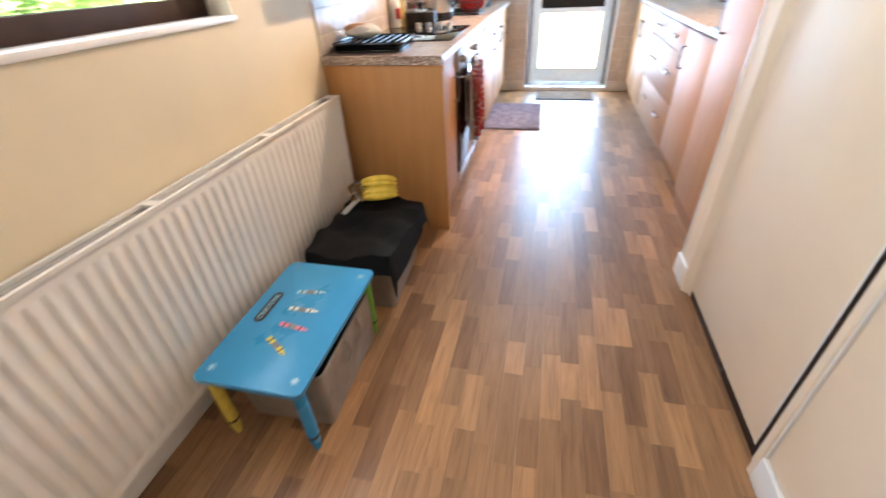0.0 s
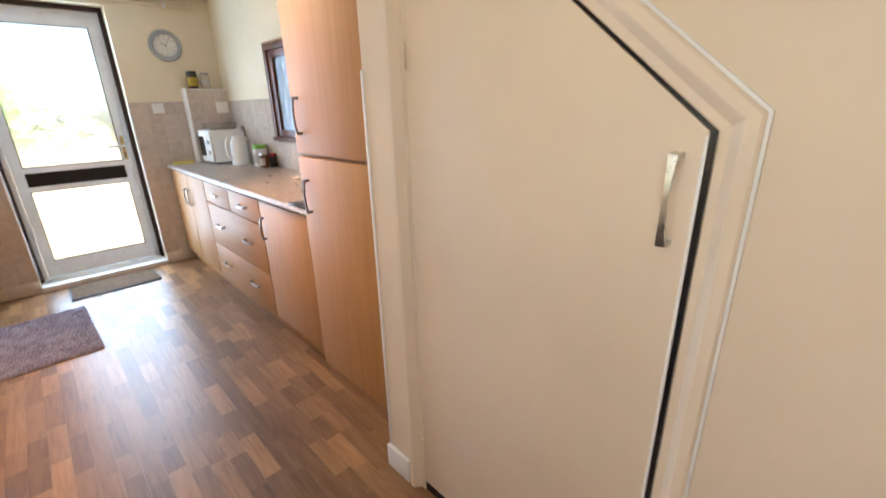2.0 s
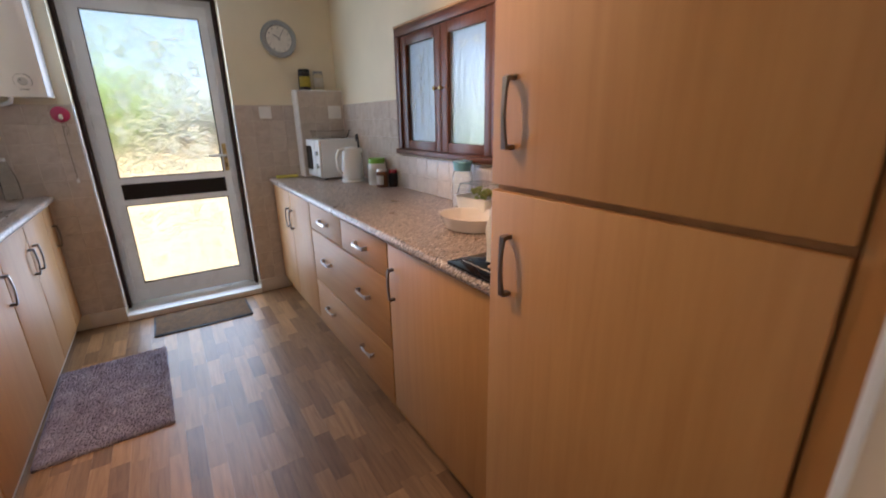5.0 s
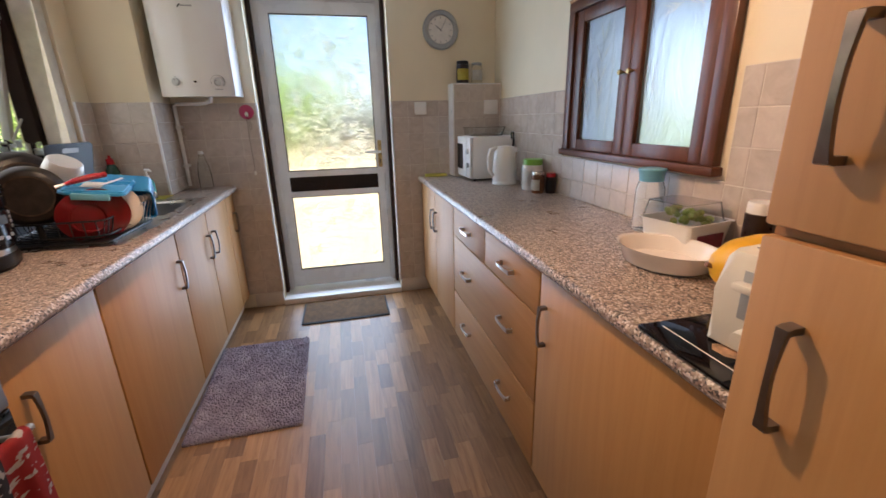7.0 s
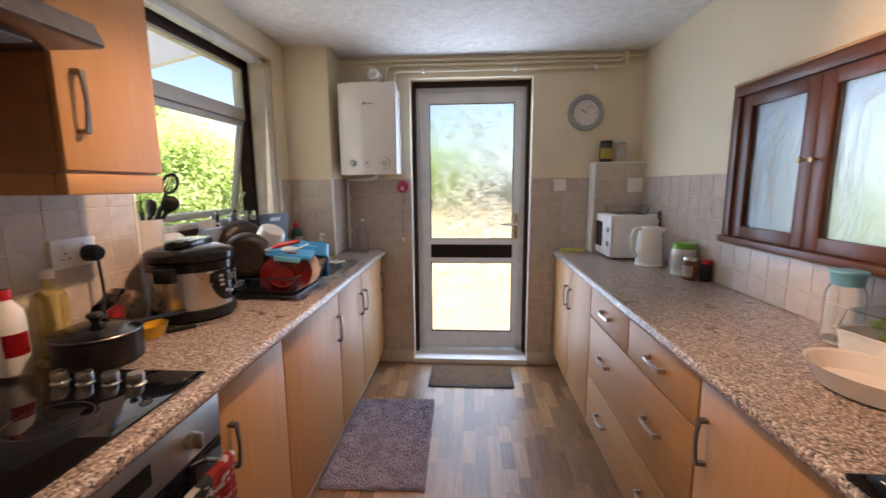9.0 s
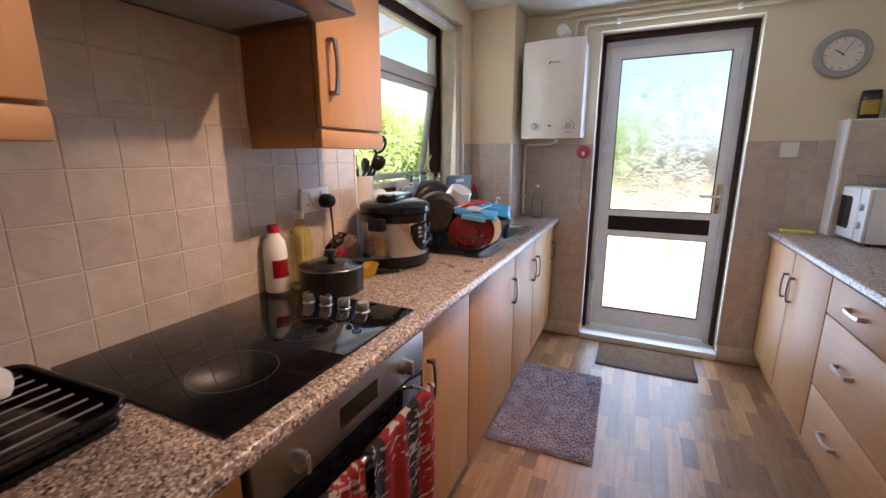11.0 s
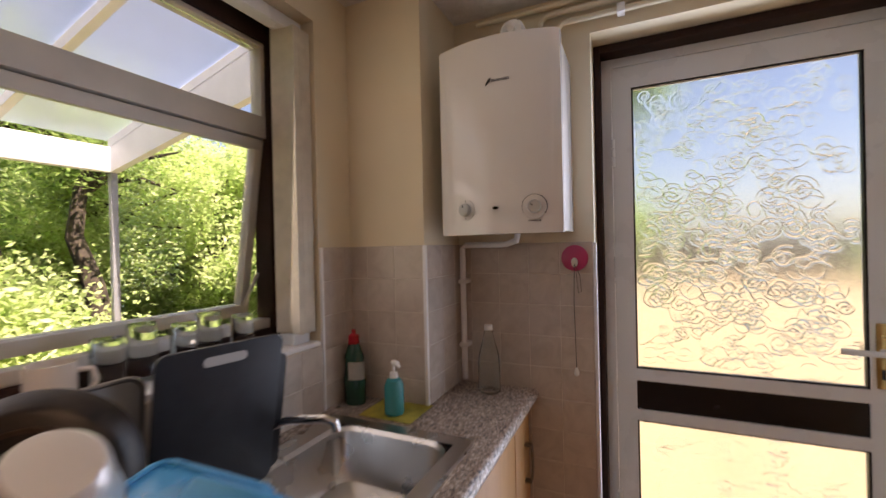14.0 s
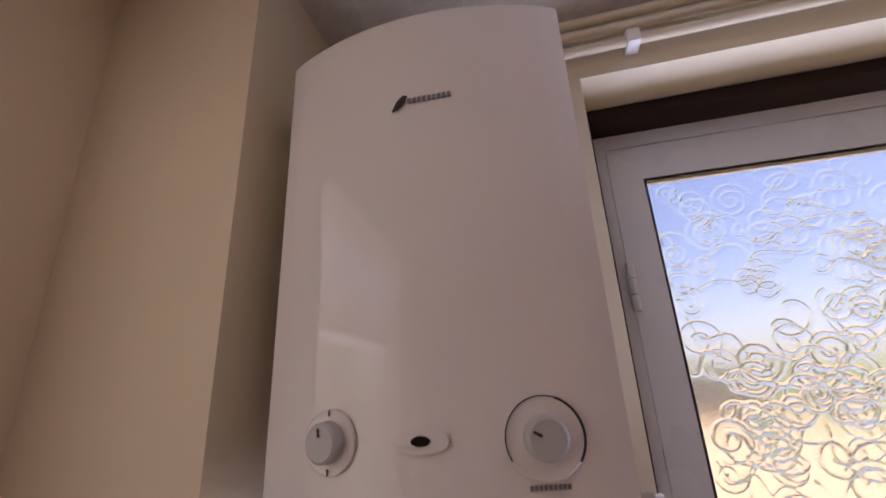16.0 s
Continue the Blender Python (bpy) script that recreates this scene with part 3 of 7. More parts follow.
for z0, z1, count, seed in ((0.964, 2.01, 300, 3), (0.192, 0.773, 130, 8)):
    p = part("pane_relief", swirls(z0, z1, count, seed), swirl_glass, door_1, kind="stuff")
    p.visible_shadow = False
handle = part("door_handle", at_door(box(0.788, 0.816, 5.309, 5.318, 0.97, 1.17, 0.004)), brass, door_1, "brass handle plate with a white lever")
part("lever", at_door(tube([(0.802, 5.318, 1.085), (0.802, 5.272, 1.085), (0.795, 5.262, 1.085), (0.72, 5.262, 1.088), (0.69, 5.268, 1.088)], 0.009, 10)), white_upvc, handle)
part("keyhole", at_door(box(0.798, 0.806, 5.306, 5.309, 1.0, 1.03)), panel_and_gap_black, handle)
for z in (1.72, 0.40):
    bm = bm_new()
    for i in range(3):
        add_tube(bm, [(0.058, 5.306, z + 0.034 * i), (0.058, 5.306, z + 0.034 * i + 0.031)], 0.0085, 10)
    add_box(bm, 0.059, 0.066, 5.309, 5.318, z, z + 0.1)
    part("hinge", at_door(bm), white_upvc, door_1)
threshold = solid("threshold", box(0.001, 0.884, 5.10, 5.40, 0.0, 0.045, 0.006), white_gloss, "white painted door step", "threshold", kind="structure")

# Tile trims along the reveal edges.
for x in (-0.004, 0.877):
    solid("trim", box(x, x + 0.012, YW - 0.012, YW - 0.0005, 0.105, 1.437, 0.003), white_gloss, "white plastic tile edging strip", "trim", kind="structure")

# ---- kitchen window ----
WY0, WY1, WZ0, WZ1, WX = 3.46, 4.664, 1.137, 2.17, -0.985
window_1 = thing("window_1", "brown framed kitchen window with its lower casement open", "window", kind="structure", at=(WX, 4.06, WZ0))


def at_win(bm):
    bmesh.ops.translate(bm, verts=bm.verts, vec=(-WX, -4.06, -WZ0))
    return bm


bm = bm_new()
for b in [(WX - 0.04, WX + 0.03, WY0, WY0 + 0.05, WZ0, WZ1), (WX - 0.04, WX + 0.03, WY1 - 0.05, WY1, WZ0, WZ1), (WX - 0.04, WX + 0.03, WY0 + 0.05, WY1 - 0.05, WZ1 - 0.06, WZ1), (WX - 0.04, WX + 0.03, WY0 + 0.05, WY1 - 0.05, WZ0, WZ0 + 0.045)]:
    add_box(bm, *b, 0.003)
part("outer_frame", at_win(bm), brown_frame, window_1)
bm = bm_new()
y0, y1 = WY0 + 0.05, WY1 - 0.05
for b in [(WX - 0.03, WX + 0.02, y0, y1, 1.80, 1.87), (WX - 0.03, WX + 0.02, y0, y1, WZ1 - 0.075, WZ1 - 0.06), (WX - 0.03, WX + 0.02, y1 - 0.015, y1, 1.87, WZ1 - 0.075), (WX - 0.03, WX + 0.02, y0, y0 + 0.015, 1.87, WZ1 - 0.075), (WX - 0.03, WX + 0.02, y0, y1, WZ0 + 0.045, WZ0 + 0.075)]:
    add_box(bm, *b, 0.002)
part("window_frame", at_win(bm), alu_grey, window_1, "pale aluminium frame bars")
p = part("pane", at_win(box(WX - 0.004, WX, y0 + 0.015, y1 - 0.015, 1.871, WZ1 - 0.076)), thin_glass, window_1)
p.visible_shadow = False
casement_turn = Matrix.Translation((WX - 0.005, 0, 1.80)) @ Matrix.Rotation(radians(9), 4, 'Y')


def on_casement(bm):
    bmesh.ops.transform(bm, matrix=casement_turn, verts=bm.verts)
    return at_win(bm)


bm = bm_new()
ch = 0.585
for b in [(-0.018, 0.018, y0 + 0.004, y1 - 0.004, -0.036, -0.003), (-0.018, 0.018, y0 + 0.004, y1 - 0.004, -ch, -ch + 0.035), (-0.018, 0.018, y0 + 0.004, y0 + 0.038, -ch + 0.035, -0.036), (-0.018, 0.018, y1 - 0.034, y1 - 0.004, -ch + 0.035, -0.036)]:
    add_box(bm, *b, 0.002)
casement = part("casement", on_casement(bm), alu_grey, window_1, "top-hung casement ajar")
p = part("pane", on_casement(box(-0.002, 0.002, y0 + 0.038, y1 - 0.034, -ch + 0.035, -0.036)), thin_glass, casement)
p.visible_shadow = False
part("stay", at_win(tube([(WX - 0.01, y1 - 0.02, 1.36), (WX - 0.075, y1 - 0.025, 1.25)], 0.006, 8)), alu_grey, window_1)
part("window_sill", at_win(box(WX + 0.03, XL + 0.002, WY0, WY1, WZ0 - 0.012, WZ0 + 0.002, 0.003)), white_gloss, window_1, "white tiled sill")

# Headrail and vertical blind slats, gathered at both ends.
blind = thing("vertical_blind", "cream vertical blind drawn back to both sides of the window", "blind", at=(-0.90, 4.06, 2.12))


def at_blind(bm):
    bmesh.ops.translate(bm, verts=bm.verts, vec=(0.90, -4.06, -2.12))
    return bm


part("headrail", at_blind(box(-0.898, -0.848, WY0 + 0.004, WY1 - 0.004, 2.128, 2.168, 0.003)), white_upvc, blind)
slat_mat = mottled("cream_blind_fabric", (0.70, 0.64, 0.53), 0.85, var=0.06, scale=20, fine=500, bump=0.3)


def slat(y, turn, z0=1.165, x=-0.90):
    bm = bm_new()
    n = 6
    lo, hi = [], []
    for i in range(n + 1):
        s = (i / n - 0.5) * 0.089
        c = 0.006 * math.cos(math.pi * (i / n - 0.5))
        lo.append((s, c))
    for i in range(n, -1, -1):
        hi.append((lo[i][0], lo[i][1] + 0.0116))
    add_prism(bm, lo + hi, z0, 2.128, Matrix.Translation((x, y, 0)) @ Matrix.Rotation(radians(turn), 4, 'Z'))
    return bm


for i in range(6):
    part("slat", at_blind(slat(WY1 - 0.020 - 0.0118 * i, 4 + (i % 2), 1.17 + 0.004 * (i % 2), -0.858)), slat_mat, blind)
for i in range(6):
    part("slat", at_blind(slat(WY0 + 0.02 + 0.011 * i, -8 + 3 * (i % 3), 1.17 + 0.004 * (i % 2))), slat_mat, blind)
for i in range(6):
    part("slat_weight", at_blind(box(-0.893, -0.823, WY1 - 0.088 + 0.0118 * i, WY1 - 0.084 + 0.0118 * i, 1.140, 1.172, 0.001)), white_upvc, blind)

# ---- hall window above the radiator ----
window_2 = thing("window_2", "brown framed window above the radiator", "window", kind="structure", at=(-0.90, 0.6, 1.13))


def at_w2(bm):
    bmesh.ops.translate(bm, verts=bm.verts, vec=(0.90, -0.6, -1.13))
    return bm


bm = bm_new()
for b in [(-0.95, -0.89, -0.2, -0.15, 1.13, 2.1), (-0.95, -0.89, 1.35, 1.40, 1.13, 2.1), (-0.95, -0.89, -0.15, 1.35, 2.05, 2.1), (-0.95, -0.89, -0.15, 1.35, 1.13, 1.19), (-0.95, -0.89, 0.56, 0.60, 1.19, 2.05)]:
    add_box(bm, *b, 0.003)
part("outer_frame", at_w2(bm), brown_frame, window_2)
for ya, yb in ((-0.15, 0.56), (0.60, 1.35)):
    p = part("pane", at_w2(box(-0.922, -0.918, ya, yb, 1.19, 2.05)), clear_glass, window_2)
    p.visible_shadow = False
part("window_sill", at_w2(box(-0.89, XL + 0.012, -0.2, 1.40, 1.115, 1.135, 0.004)), white_gloss, window_2)
hall_blind = thing("vertical_blind", "cream vertical blind bunched at one side of the hall window", "blind", at=(-0.845, 0.62, 1.16))
for i in range(5):
    bm = slat(0.575 + 0.018 * i, 4, 1.16)
    bmesh.ops.translate(bm, verts=bm.verts, vec=(0.055 + 0.845, -0.62, -1.16))
    part("slat", bm, slat_mat, hall_blind)

# ---- cupboard door under the stairs ----
door_2 = thing("door_2", "cream flush cupboard door with a sloping top, shut", "door", kind="structure", at=(XS + 0.02, 1.2, 0.03))


def at_d2(bm):
    bmesh.ops.translate(bm, verts=bm.verts, vec=(-XS - 0.02, -1.2, -0.03))
    return bm


XD = XS + 0.012
low = offset_line(D2, -0.0075)[1]
leaf_line = [(0.836, 0.045), (0.836, low[1] + (0.836 - low[0]) * 0.858), (low[0] + (1.650 - low[1]) * 1.165, 1.650), (1.5597, 1.650), (1.5597, 0.045)]
part("leaf", at_d2(prism(leaf_line, 0, 0.035, face_x(XD, 1), 0.0015)), hall_paint, door_2)
# Dark sheet and black strips stand in for shade in the door's gaps.
part("gap", at_d2(prism(D2, 0, 0.02, face_x(XD + 0.045, 1))), panel_and_gap_black, door_2, "dark sheet for the shade round the door")
part("seal", at_d2(box(XD - 0.003, XD + 0.03, 0.8255, 0.8340, 0.046, 1.318)), panel_and_gap_black, door_2, "black strip for the shade in the door's edge gap")
seal = offset_line(D2, -0.001)[1:3] + offset_line(D2, -0.0065)[2:0:-1]
part("seal", at_d2(prism(seal, 0, 0.025, face_x(XD + 0.003, 1))), panel_and_gap_black, door_2)
part("leaf_edge", at_d2(box(XD - 0.004, XD + 0.03, 0.8348, 0.8405, 0.05, 1.312, 0.001)), white_gloss, door_2, "white painted edge of the door")
# Dark strip put in for the shade below the leaf.
part("threshold_gap", at_d2(box(XD + 0.004, XD + 0.04, 0.8275, 1.5595, 0.001, 0.044)), panel_and_gap_black, door_2, "dark strip for the shade under the door")
bm = bm_new()
profile = [(0.0, XD + 0.05), (0.0, XD + 0.003), (0.003, XD), (0.017, XD), (0.034, XS - 0.010), (0.038, XS - 0.013), (0.055, XS - 0.013), (0.060, XS - 0.009), (0.060, XS + 0.02)]
lines = [[bm.verts.new((x, y, z)) for y, z in offset_line(D2, d)] for d, x in profile]
for p, q in zip(lines, lines[1:]):
    for i in range(4):
        bm.faces.new((p[i], p[i + 1], q[i + 1], q[i]))
bmesh.ops.recalc_face_normals(bm, faces=bm.faces)
part("architrave", at_d2(bm), hall_paint, door_2, smooth=False)
# White strip drawn in as the highlight along the architrave's outer edge.
edge_lines = [offset_line(D2, d) for d in (0.0605, 0.066)]
bm = bm_new()
for i in range(2):
    add_prism(bm, [edge_lines[0][i], edge_lines[1][i], edge_lines[1][i + 1], edge_lines[0][i + 1]], 0, 0.009, face_x(XS - 0.009, 1))
part("architrave_edge", at_d2(bm), white_gloss, door_2, "white strip for the highlight on the architrave's outer edge")
for z in (1.455, 0.22):
    bm = bm_new()
    for i in range(3):
        add_tube(bm, [(XD - 0.005, 1.5600, z + 0.024 * i), (XD - 0.005, 1.5600, z + 0.024 * i + 0.019)], 0.0065, 10)
    add_box(bm, XD - 0.0025, XD + 0.004, 1.5635, 1.5775, z, z + 0.067)
    part("hinge", at_d2(bm), hall_paint, door_2, "painted butt hinge")


def bow_handle(length, mat, parent, at, axis="z", out=(-1, 0, 0), depth=0.032, name="handle", label="", w=0.012):
    """A bowed pull: two feet and a flattened arc between them."""
    ax = Vector((0, 0, 1)) if axis == "z" else Vector((0, 1, 0)) if axis == "y" else Vector((1, 0, 0))
    o, c = Vector(out), Vector(at)
    side = ax.cross(o)
    bm = bm_new()
    rows = []
    n = 12
    prof = [(-0.5, 0.0), (-0.5, 0.55), (-0.485, 0.82)] + [(-0.46 + 0.92 * i / n, 0.84 + 0.16 * math.sin(math.pi * i / n)) for i in range(n + 1)] + [(0.485, 0.82), (0.5, 0.55), (0.5, 0.0)]
    for k, (s, d) in enumerate(prof):
        p = c + ax * (s * length) + o * (d * depth)
        inner_shift = -o * 0.007 if 2 < k < len(prof) - 3 else ax * (0.010 if s < 0 else -0.010)
        taper = w * (0.72 + 2.6 * s * s)
        rows.append([bm.verts.new(p + side * taper / 2), bm.verts.new(p - side * taper / 2), bm.verts.new(p - side * taper / 2 + inner_shift), bm.verts.new(p + side * taper / 2 + inner_shift)])
    for a, b in zip(rows, rows[1:]):
        for i in range(4):
            j = (i + 1) % 4
            bm.faces.new((a[i], a[j], b[j], b[i]))
    bm.faces.new(rows[0])
    bm.faces.new(list(reversed(rows[-1])))
    if parent is not None and parent.matrix_world.translation.length:
        bmesh.ops.translate(bm, verts=bm.verts, vec=-parent.matrix_world.translation)
    return part(name, bm, mat, parent, label)


bow_handle(0.158, steel, door_2, (XD, 0.873, 1.208), "z", (-1, 0, 0), 0.040, "door_handle", "chrome bow handle", 0.0115)

# ---- kitchen units ----


def shift(bm, at):
    bmesh.ops.translate(bm, verts=bm.verts, vec=[-a for a in at])
    return bm


def unit(label, x0, x1, y0, y1, z0, z1, group, name="base_cabinet", body_top=None):
    c = ((x0 + x1) / 2, (y0 + y1) / 2, z0)
    ob = thing(name, label, "cabinet", group, at=c)
    bm = bm_new()
    add_box(bm, x0, x1, y0 + 0.001, y1 - 0.001, z0, body_top or z1)
    part("body", shift(bm, c), beech_edge, ob)
    bpy.context.view_layer.update()
    return ob, c


def front(ob, c, xf, sign, y0, y1, z0, z1, mat=None, name="door"):
    """A flat laminate front with softened edges; xf is its outer face, sign the way it looks."""
    bm = box(min(xf, xf - sign * 0.019), max(xf, xf - sign * 0.019), y0 + 0.0022, y1 - 0.0022, z0 + 0.002, z1 - 0.002, 0.004, 2)
    return part(name, shift(bm, c), mat or beech, ob)


def pull(parent, c, at, axis, out, length=0.135, label="", mat=None):
    h = bow_handle(length, mat or dark_steel, None, at, axis, out, 0.030)
    me = h.data
    me.transform(Matrix.Translation([-a for a in c]))
    h.parent = parent
    return h


LEFT, RIGHT = (1, 0, 0), (-1, 0, 0)
FL, FR = -0.235, 1.078
ZT = 0.868
# Left run.
for y0, y1, hy, txt in ((1.968, 2.37, 2.33, "narrow beech-effect base cabinet beside the oven"), (2.985, 3.388, 3.035, "narrow beech-effect base cabinet beside the oven"), (3.392, 4.036, 4.0, "wide beech-effect base cabinet door under the worktop"),
                        (4.04, 4.488, 4.445, "beech-effect base cabinet under the sink"), (4.492, 4.918, 4.545, "beech-effect base cabinet under the sink"), (4.922, 5.112, 5.045, "narrow beech-effect base cabinet by the back door")):
    ob, c = unit(txt, XL + 0.004, FL - 0.02, y0, y1, 0.10, ZT, "base cabinets along the left wall", body_top=0.74 if 3.3 < y0 < 4.6 else None)
    d = front(ob, c, FL, 1, y0, y1, 0.105, ZT - 0.004)
    pull(d, c, (FL, hy, 0.675), "z", LEFT)
solid("end_panel", box(XL + 0.004, FL + 0.03, 1.945, 1.965, 0.0, ZT, 0.002), beech, "beech-effect end panel of the worktop run", "panel")
solid("plinth", box(FL - 0.07, FL - 0.05, 1.966, 5.11, 0.0, 0.099, 0.002), plinth_mat, "pale plinth under the cabinets", "plinth")
# Right run.
for y0, y1, hy in ((4.182, 4.652, 4.605), (4.656, 5.112, 4.70)):
    ob, c = unit("beech-effect base cabinet beside the back door", FR + 0.02, XR - 0.004, y0, y1, 0.10, ZT, "base cabinets along the right wall")
    d = front(ob, c, FR, -1, y0, y1, 0.105, ZT - 0.004)
    pull(d, c, (FR, hy, 0.675), "z", RIGHT)
ob, c = unit("wide beech-effect drawer unit with two wide drawers", FR + 0.02, XR - 0.004, 3.128, 4.178, 0.10, ZT, "base cabinets along the right wall", "drawer_unit")
for y0, y1 in ((3.128, 3.653), (3.653, 4.178)):
    d = front(ob, c, FR, -1, y0, y1, 0.706, ZT - 0.004, beech_level, "drawer_front")
    pull(d, c, (FR, (y0 + y1) / 2, 0.785), "y", RIGHT, 0.125, mat=steel)
for z0, z1 in ((0.378, 0.704), (0.105, 0.376)):
    d = front(ob, c, FR, -1, 3.128, 4.178, z0, z1, beech_level, "drawer_front")
    for y in (3.39, 3.915):
        pull(d, c, (FR, y, (z0 + z1) / 2 + 0.012), "y", RIGHT, 0.125, mat=steel)
ob, c = unit("beech-effect base cabinet beside the tall unit", FR + 0.02, XR - 0.004, 2.447, 3.124, 0.10, ZT, "base cabinets along the right wall")
d = front(ob, c, FR, -1, 2.447, 3.124, 0.105, ZT - 0.004)
pull(d, c, (FR, 3.08, 0.70), "z", RIGHT)
solid("plinth", box(FR + 0.05, FR + 0.07, 2.447, 5.11, 0.0, 0.099, 0.002), beech, "beech-effect plinth under the cabinets", "plinth")
# Tall housing for the fridge.
ob, c = unit("tall beech-effect fridge housing with two doors", 1.060, XR - 0.004, 1.80, 2.443, 0.0, 2.135, "", "tall_cabinet")
dl = front(ob, c, 1.037, -1, 1.80, 2.443, 0.10, 1.168)
du = front(ob, c, 1.037, -1, 1.80, 2.443, 1.178, 2.135)
pull(du, c, (1.037, 2.375, 1.335), "z", RIGHT, 0.15)
pull(dl, c, (1.037, 2.372, 0.995), "z", RIGHT, 0.15)
part("filler", shift(box(1.046, 1.0595, YE + 0.004, 1.797, 0.0, 2.135, 0.002), c), beech, ob, "beech-effect filler strip")
part("cornice", shift(box(1.018, XR - 0.004, 1.797, 2.455, 2.137, 2.165, 0.005), c), beech_edge, ob)

# Worktops with a rounded front edge.


def worktop(name, wall_x, front_x, y0, y1, label, holes=()):
    s = 1 if front_x > wall_x else -1
    pts = [(wall_x, 0.871), (front_x - s * 0.012, 0.871)]
    for i in range(7):
        a = radians(-90 + 180 * i / 6)
        pts.append((front_x - s * 0.018 + s * 0.018 * math.cos(a), 0.8905 + 0.0195 * math.sin(a)))
    pts.append((wall_x, 0.910))
    rot = Matrix(((1, 0, 0, 0), (0, 0, 1, 0), (0, 1, 0, 0), (0, 0, 0, 1)))
    edge = bm_new()
    ex = front_x - s * 0.03
    add_prism(edge, [(ex, 0.871)] + pts[1:-1] + [(ex, 0.910)], y0, y1, rot)
    pts = [(wall_x, 0.871), (ex, 0.871), (ex, 0.910), (wall_x, 0.910)]
    spans = [(y0, y1)] if not holes else [(y0, holes[0][2]), (holes[0][3], y1)]
    ob = thing(name, label, "worktop")
    for a, b in spans:
        part("worktop_slab", prism(pts, a, b, rot), worktop_mat, ob)
    for hx0, hx1, hy0, hy1 in holes:
        part("worktop_slab", prism([(ex, 0.871), (ex, 0.910), (hx1, 0.910), (hx1, 0.871)], hy0, hy1, rot), worktop_mat, ob)
        part("worktop_slab", box(wall_x, hx0, hy0, hy1, 0.871, 0.910), worktop_mat, ob)
    part("front_edge", edge, worktop_mat, ob)
    return ob


SX0, SX1, SY0, SY1 = -0.735, -0.285, 3.70, 4.645
worktop("worktop", XL + 0.003, -0.20, 1.938, YW - 0.003, "speckled stone-effect laminate worktop with a sink", [(SX0, SX1, SY0, SY1)])
worktop("worktop", XR - 0.003, 1.055, 2.446, YW - 0.003, "speckled stone-effect laminate worktop")

# ---- oven and hob ----
oc = (-0.5, 2.678, 0.10)
oven = thing("oven", "built-in steel and black glass oven with a towel on its rail", "oven", at=oc)
part("body", shift(box(XL + 0.01, -0.245, 2.376, 2.98, 0.105, 0.867), oc), black_plastic, oven)
part("control_panel", shift(box(-0.245, -0.222, 2.376, 2.98, 0.752, 0.862, 0.003), oc), satin_steel, oven)
part("display", shift(box(-0.2222, -0.2205, 2.60, 2.74, 0.785, 0.832), oc), black_gloss, oven)
for y in (2.47, 2.86):
    k = part("knob", shift(lathe([(0.0, 0.0), (0.021, 0.0), (0.019, 0.016), (0.0, 0.017)], 24, Matrix.Translation((-0.222, y, 0.806)) @ Matrix.Rotation(radians(90), 4, 'Y')), oc), steel, oven)
    part("grip", shift(box(-0.206, -0.188, y - 0.005, y + 0.005, 0.786, 0.826, 0.003), oc), steel, k)
part("oven_door", shift(box(-0.245, -0.224, 2.376, 2.98, 0.16, 0.746, 0.003), oc), black_gloss, oven)
part("door_trim", shift(box(-0.245, -0.226, 2.376, 2.98, 0.106, 0.156, 0.003), oc), steel, oven)
rail = part("oven_handle", shift(tube([(-0.175, 2.41, 0.715), (-0.175, 2.945, 0.715)], 0.009, 12), oc), steel, oven)
for y in (2.44, 2.915):
    part("bracket", shift(tube([(-0.224, y, 0.715), (-0.175, y, 0.715)], 0.006, 8), oc), steel, rail)


def cloth_strip(y0, y1, top, drop_front, drop_back, seed, x0=-0.175, r=0.014):
    """A towel hung over the rail: front fall, fold, back fall, with soft waves."""
    rnd = random.Random(seed)
    ny, path = 22, []
    for i in range(14):
        path.append((x0 + r, top - drop_front + drop_front * i / 14))
    for i in range(7):
        a = math.pi * i / 6
        path.append((x0 + r * math.cos(a), top + r * math.sin(a)))
    for i in range(1, 14):
        path.append((x0 - r, top - drop_back * i / 13))
    ph = rnd.uniform(0, 6)
    bm = bm_new()
    grid = []
    for k, (x, z) in enumerate(path):
        row = []
        for j in range(ny + 1):
            f = j / ny
            hang = max(0.0, top - z)
            wave = 0.010 * math.sin(f * 13 + ph + hang * 3) * min(1, hang * 4) + 0.004 * math.sin(f * 29 + ph)
            y = y0 + (y1 - y0) * f + 0.02 * hang * math.sin(ph + f * 4)
            row.append(bm.verts.new((x + (wave if x > x0 else wave * 0.3), y, z)))
        grid.append(row)
    faces = []
    for a, b in zip(grid, grid[1:]):
        for j in range(ny):
            faces.append(bm.faces.new((a[j], a[j + 1], b[j + 1], b[j])))
    bmesh.ops.solidify(bm, geom=faces, thickness=0.003)
    return bm


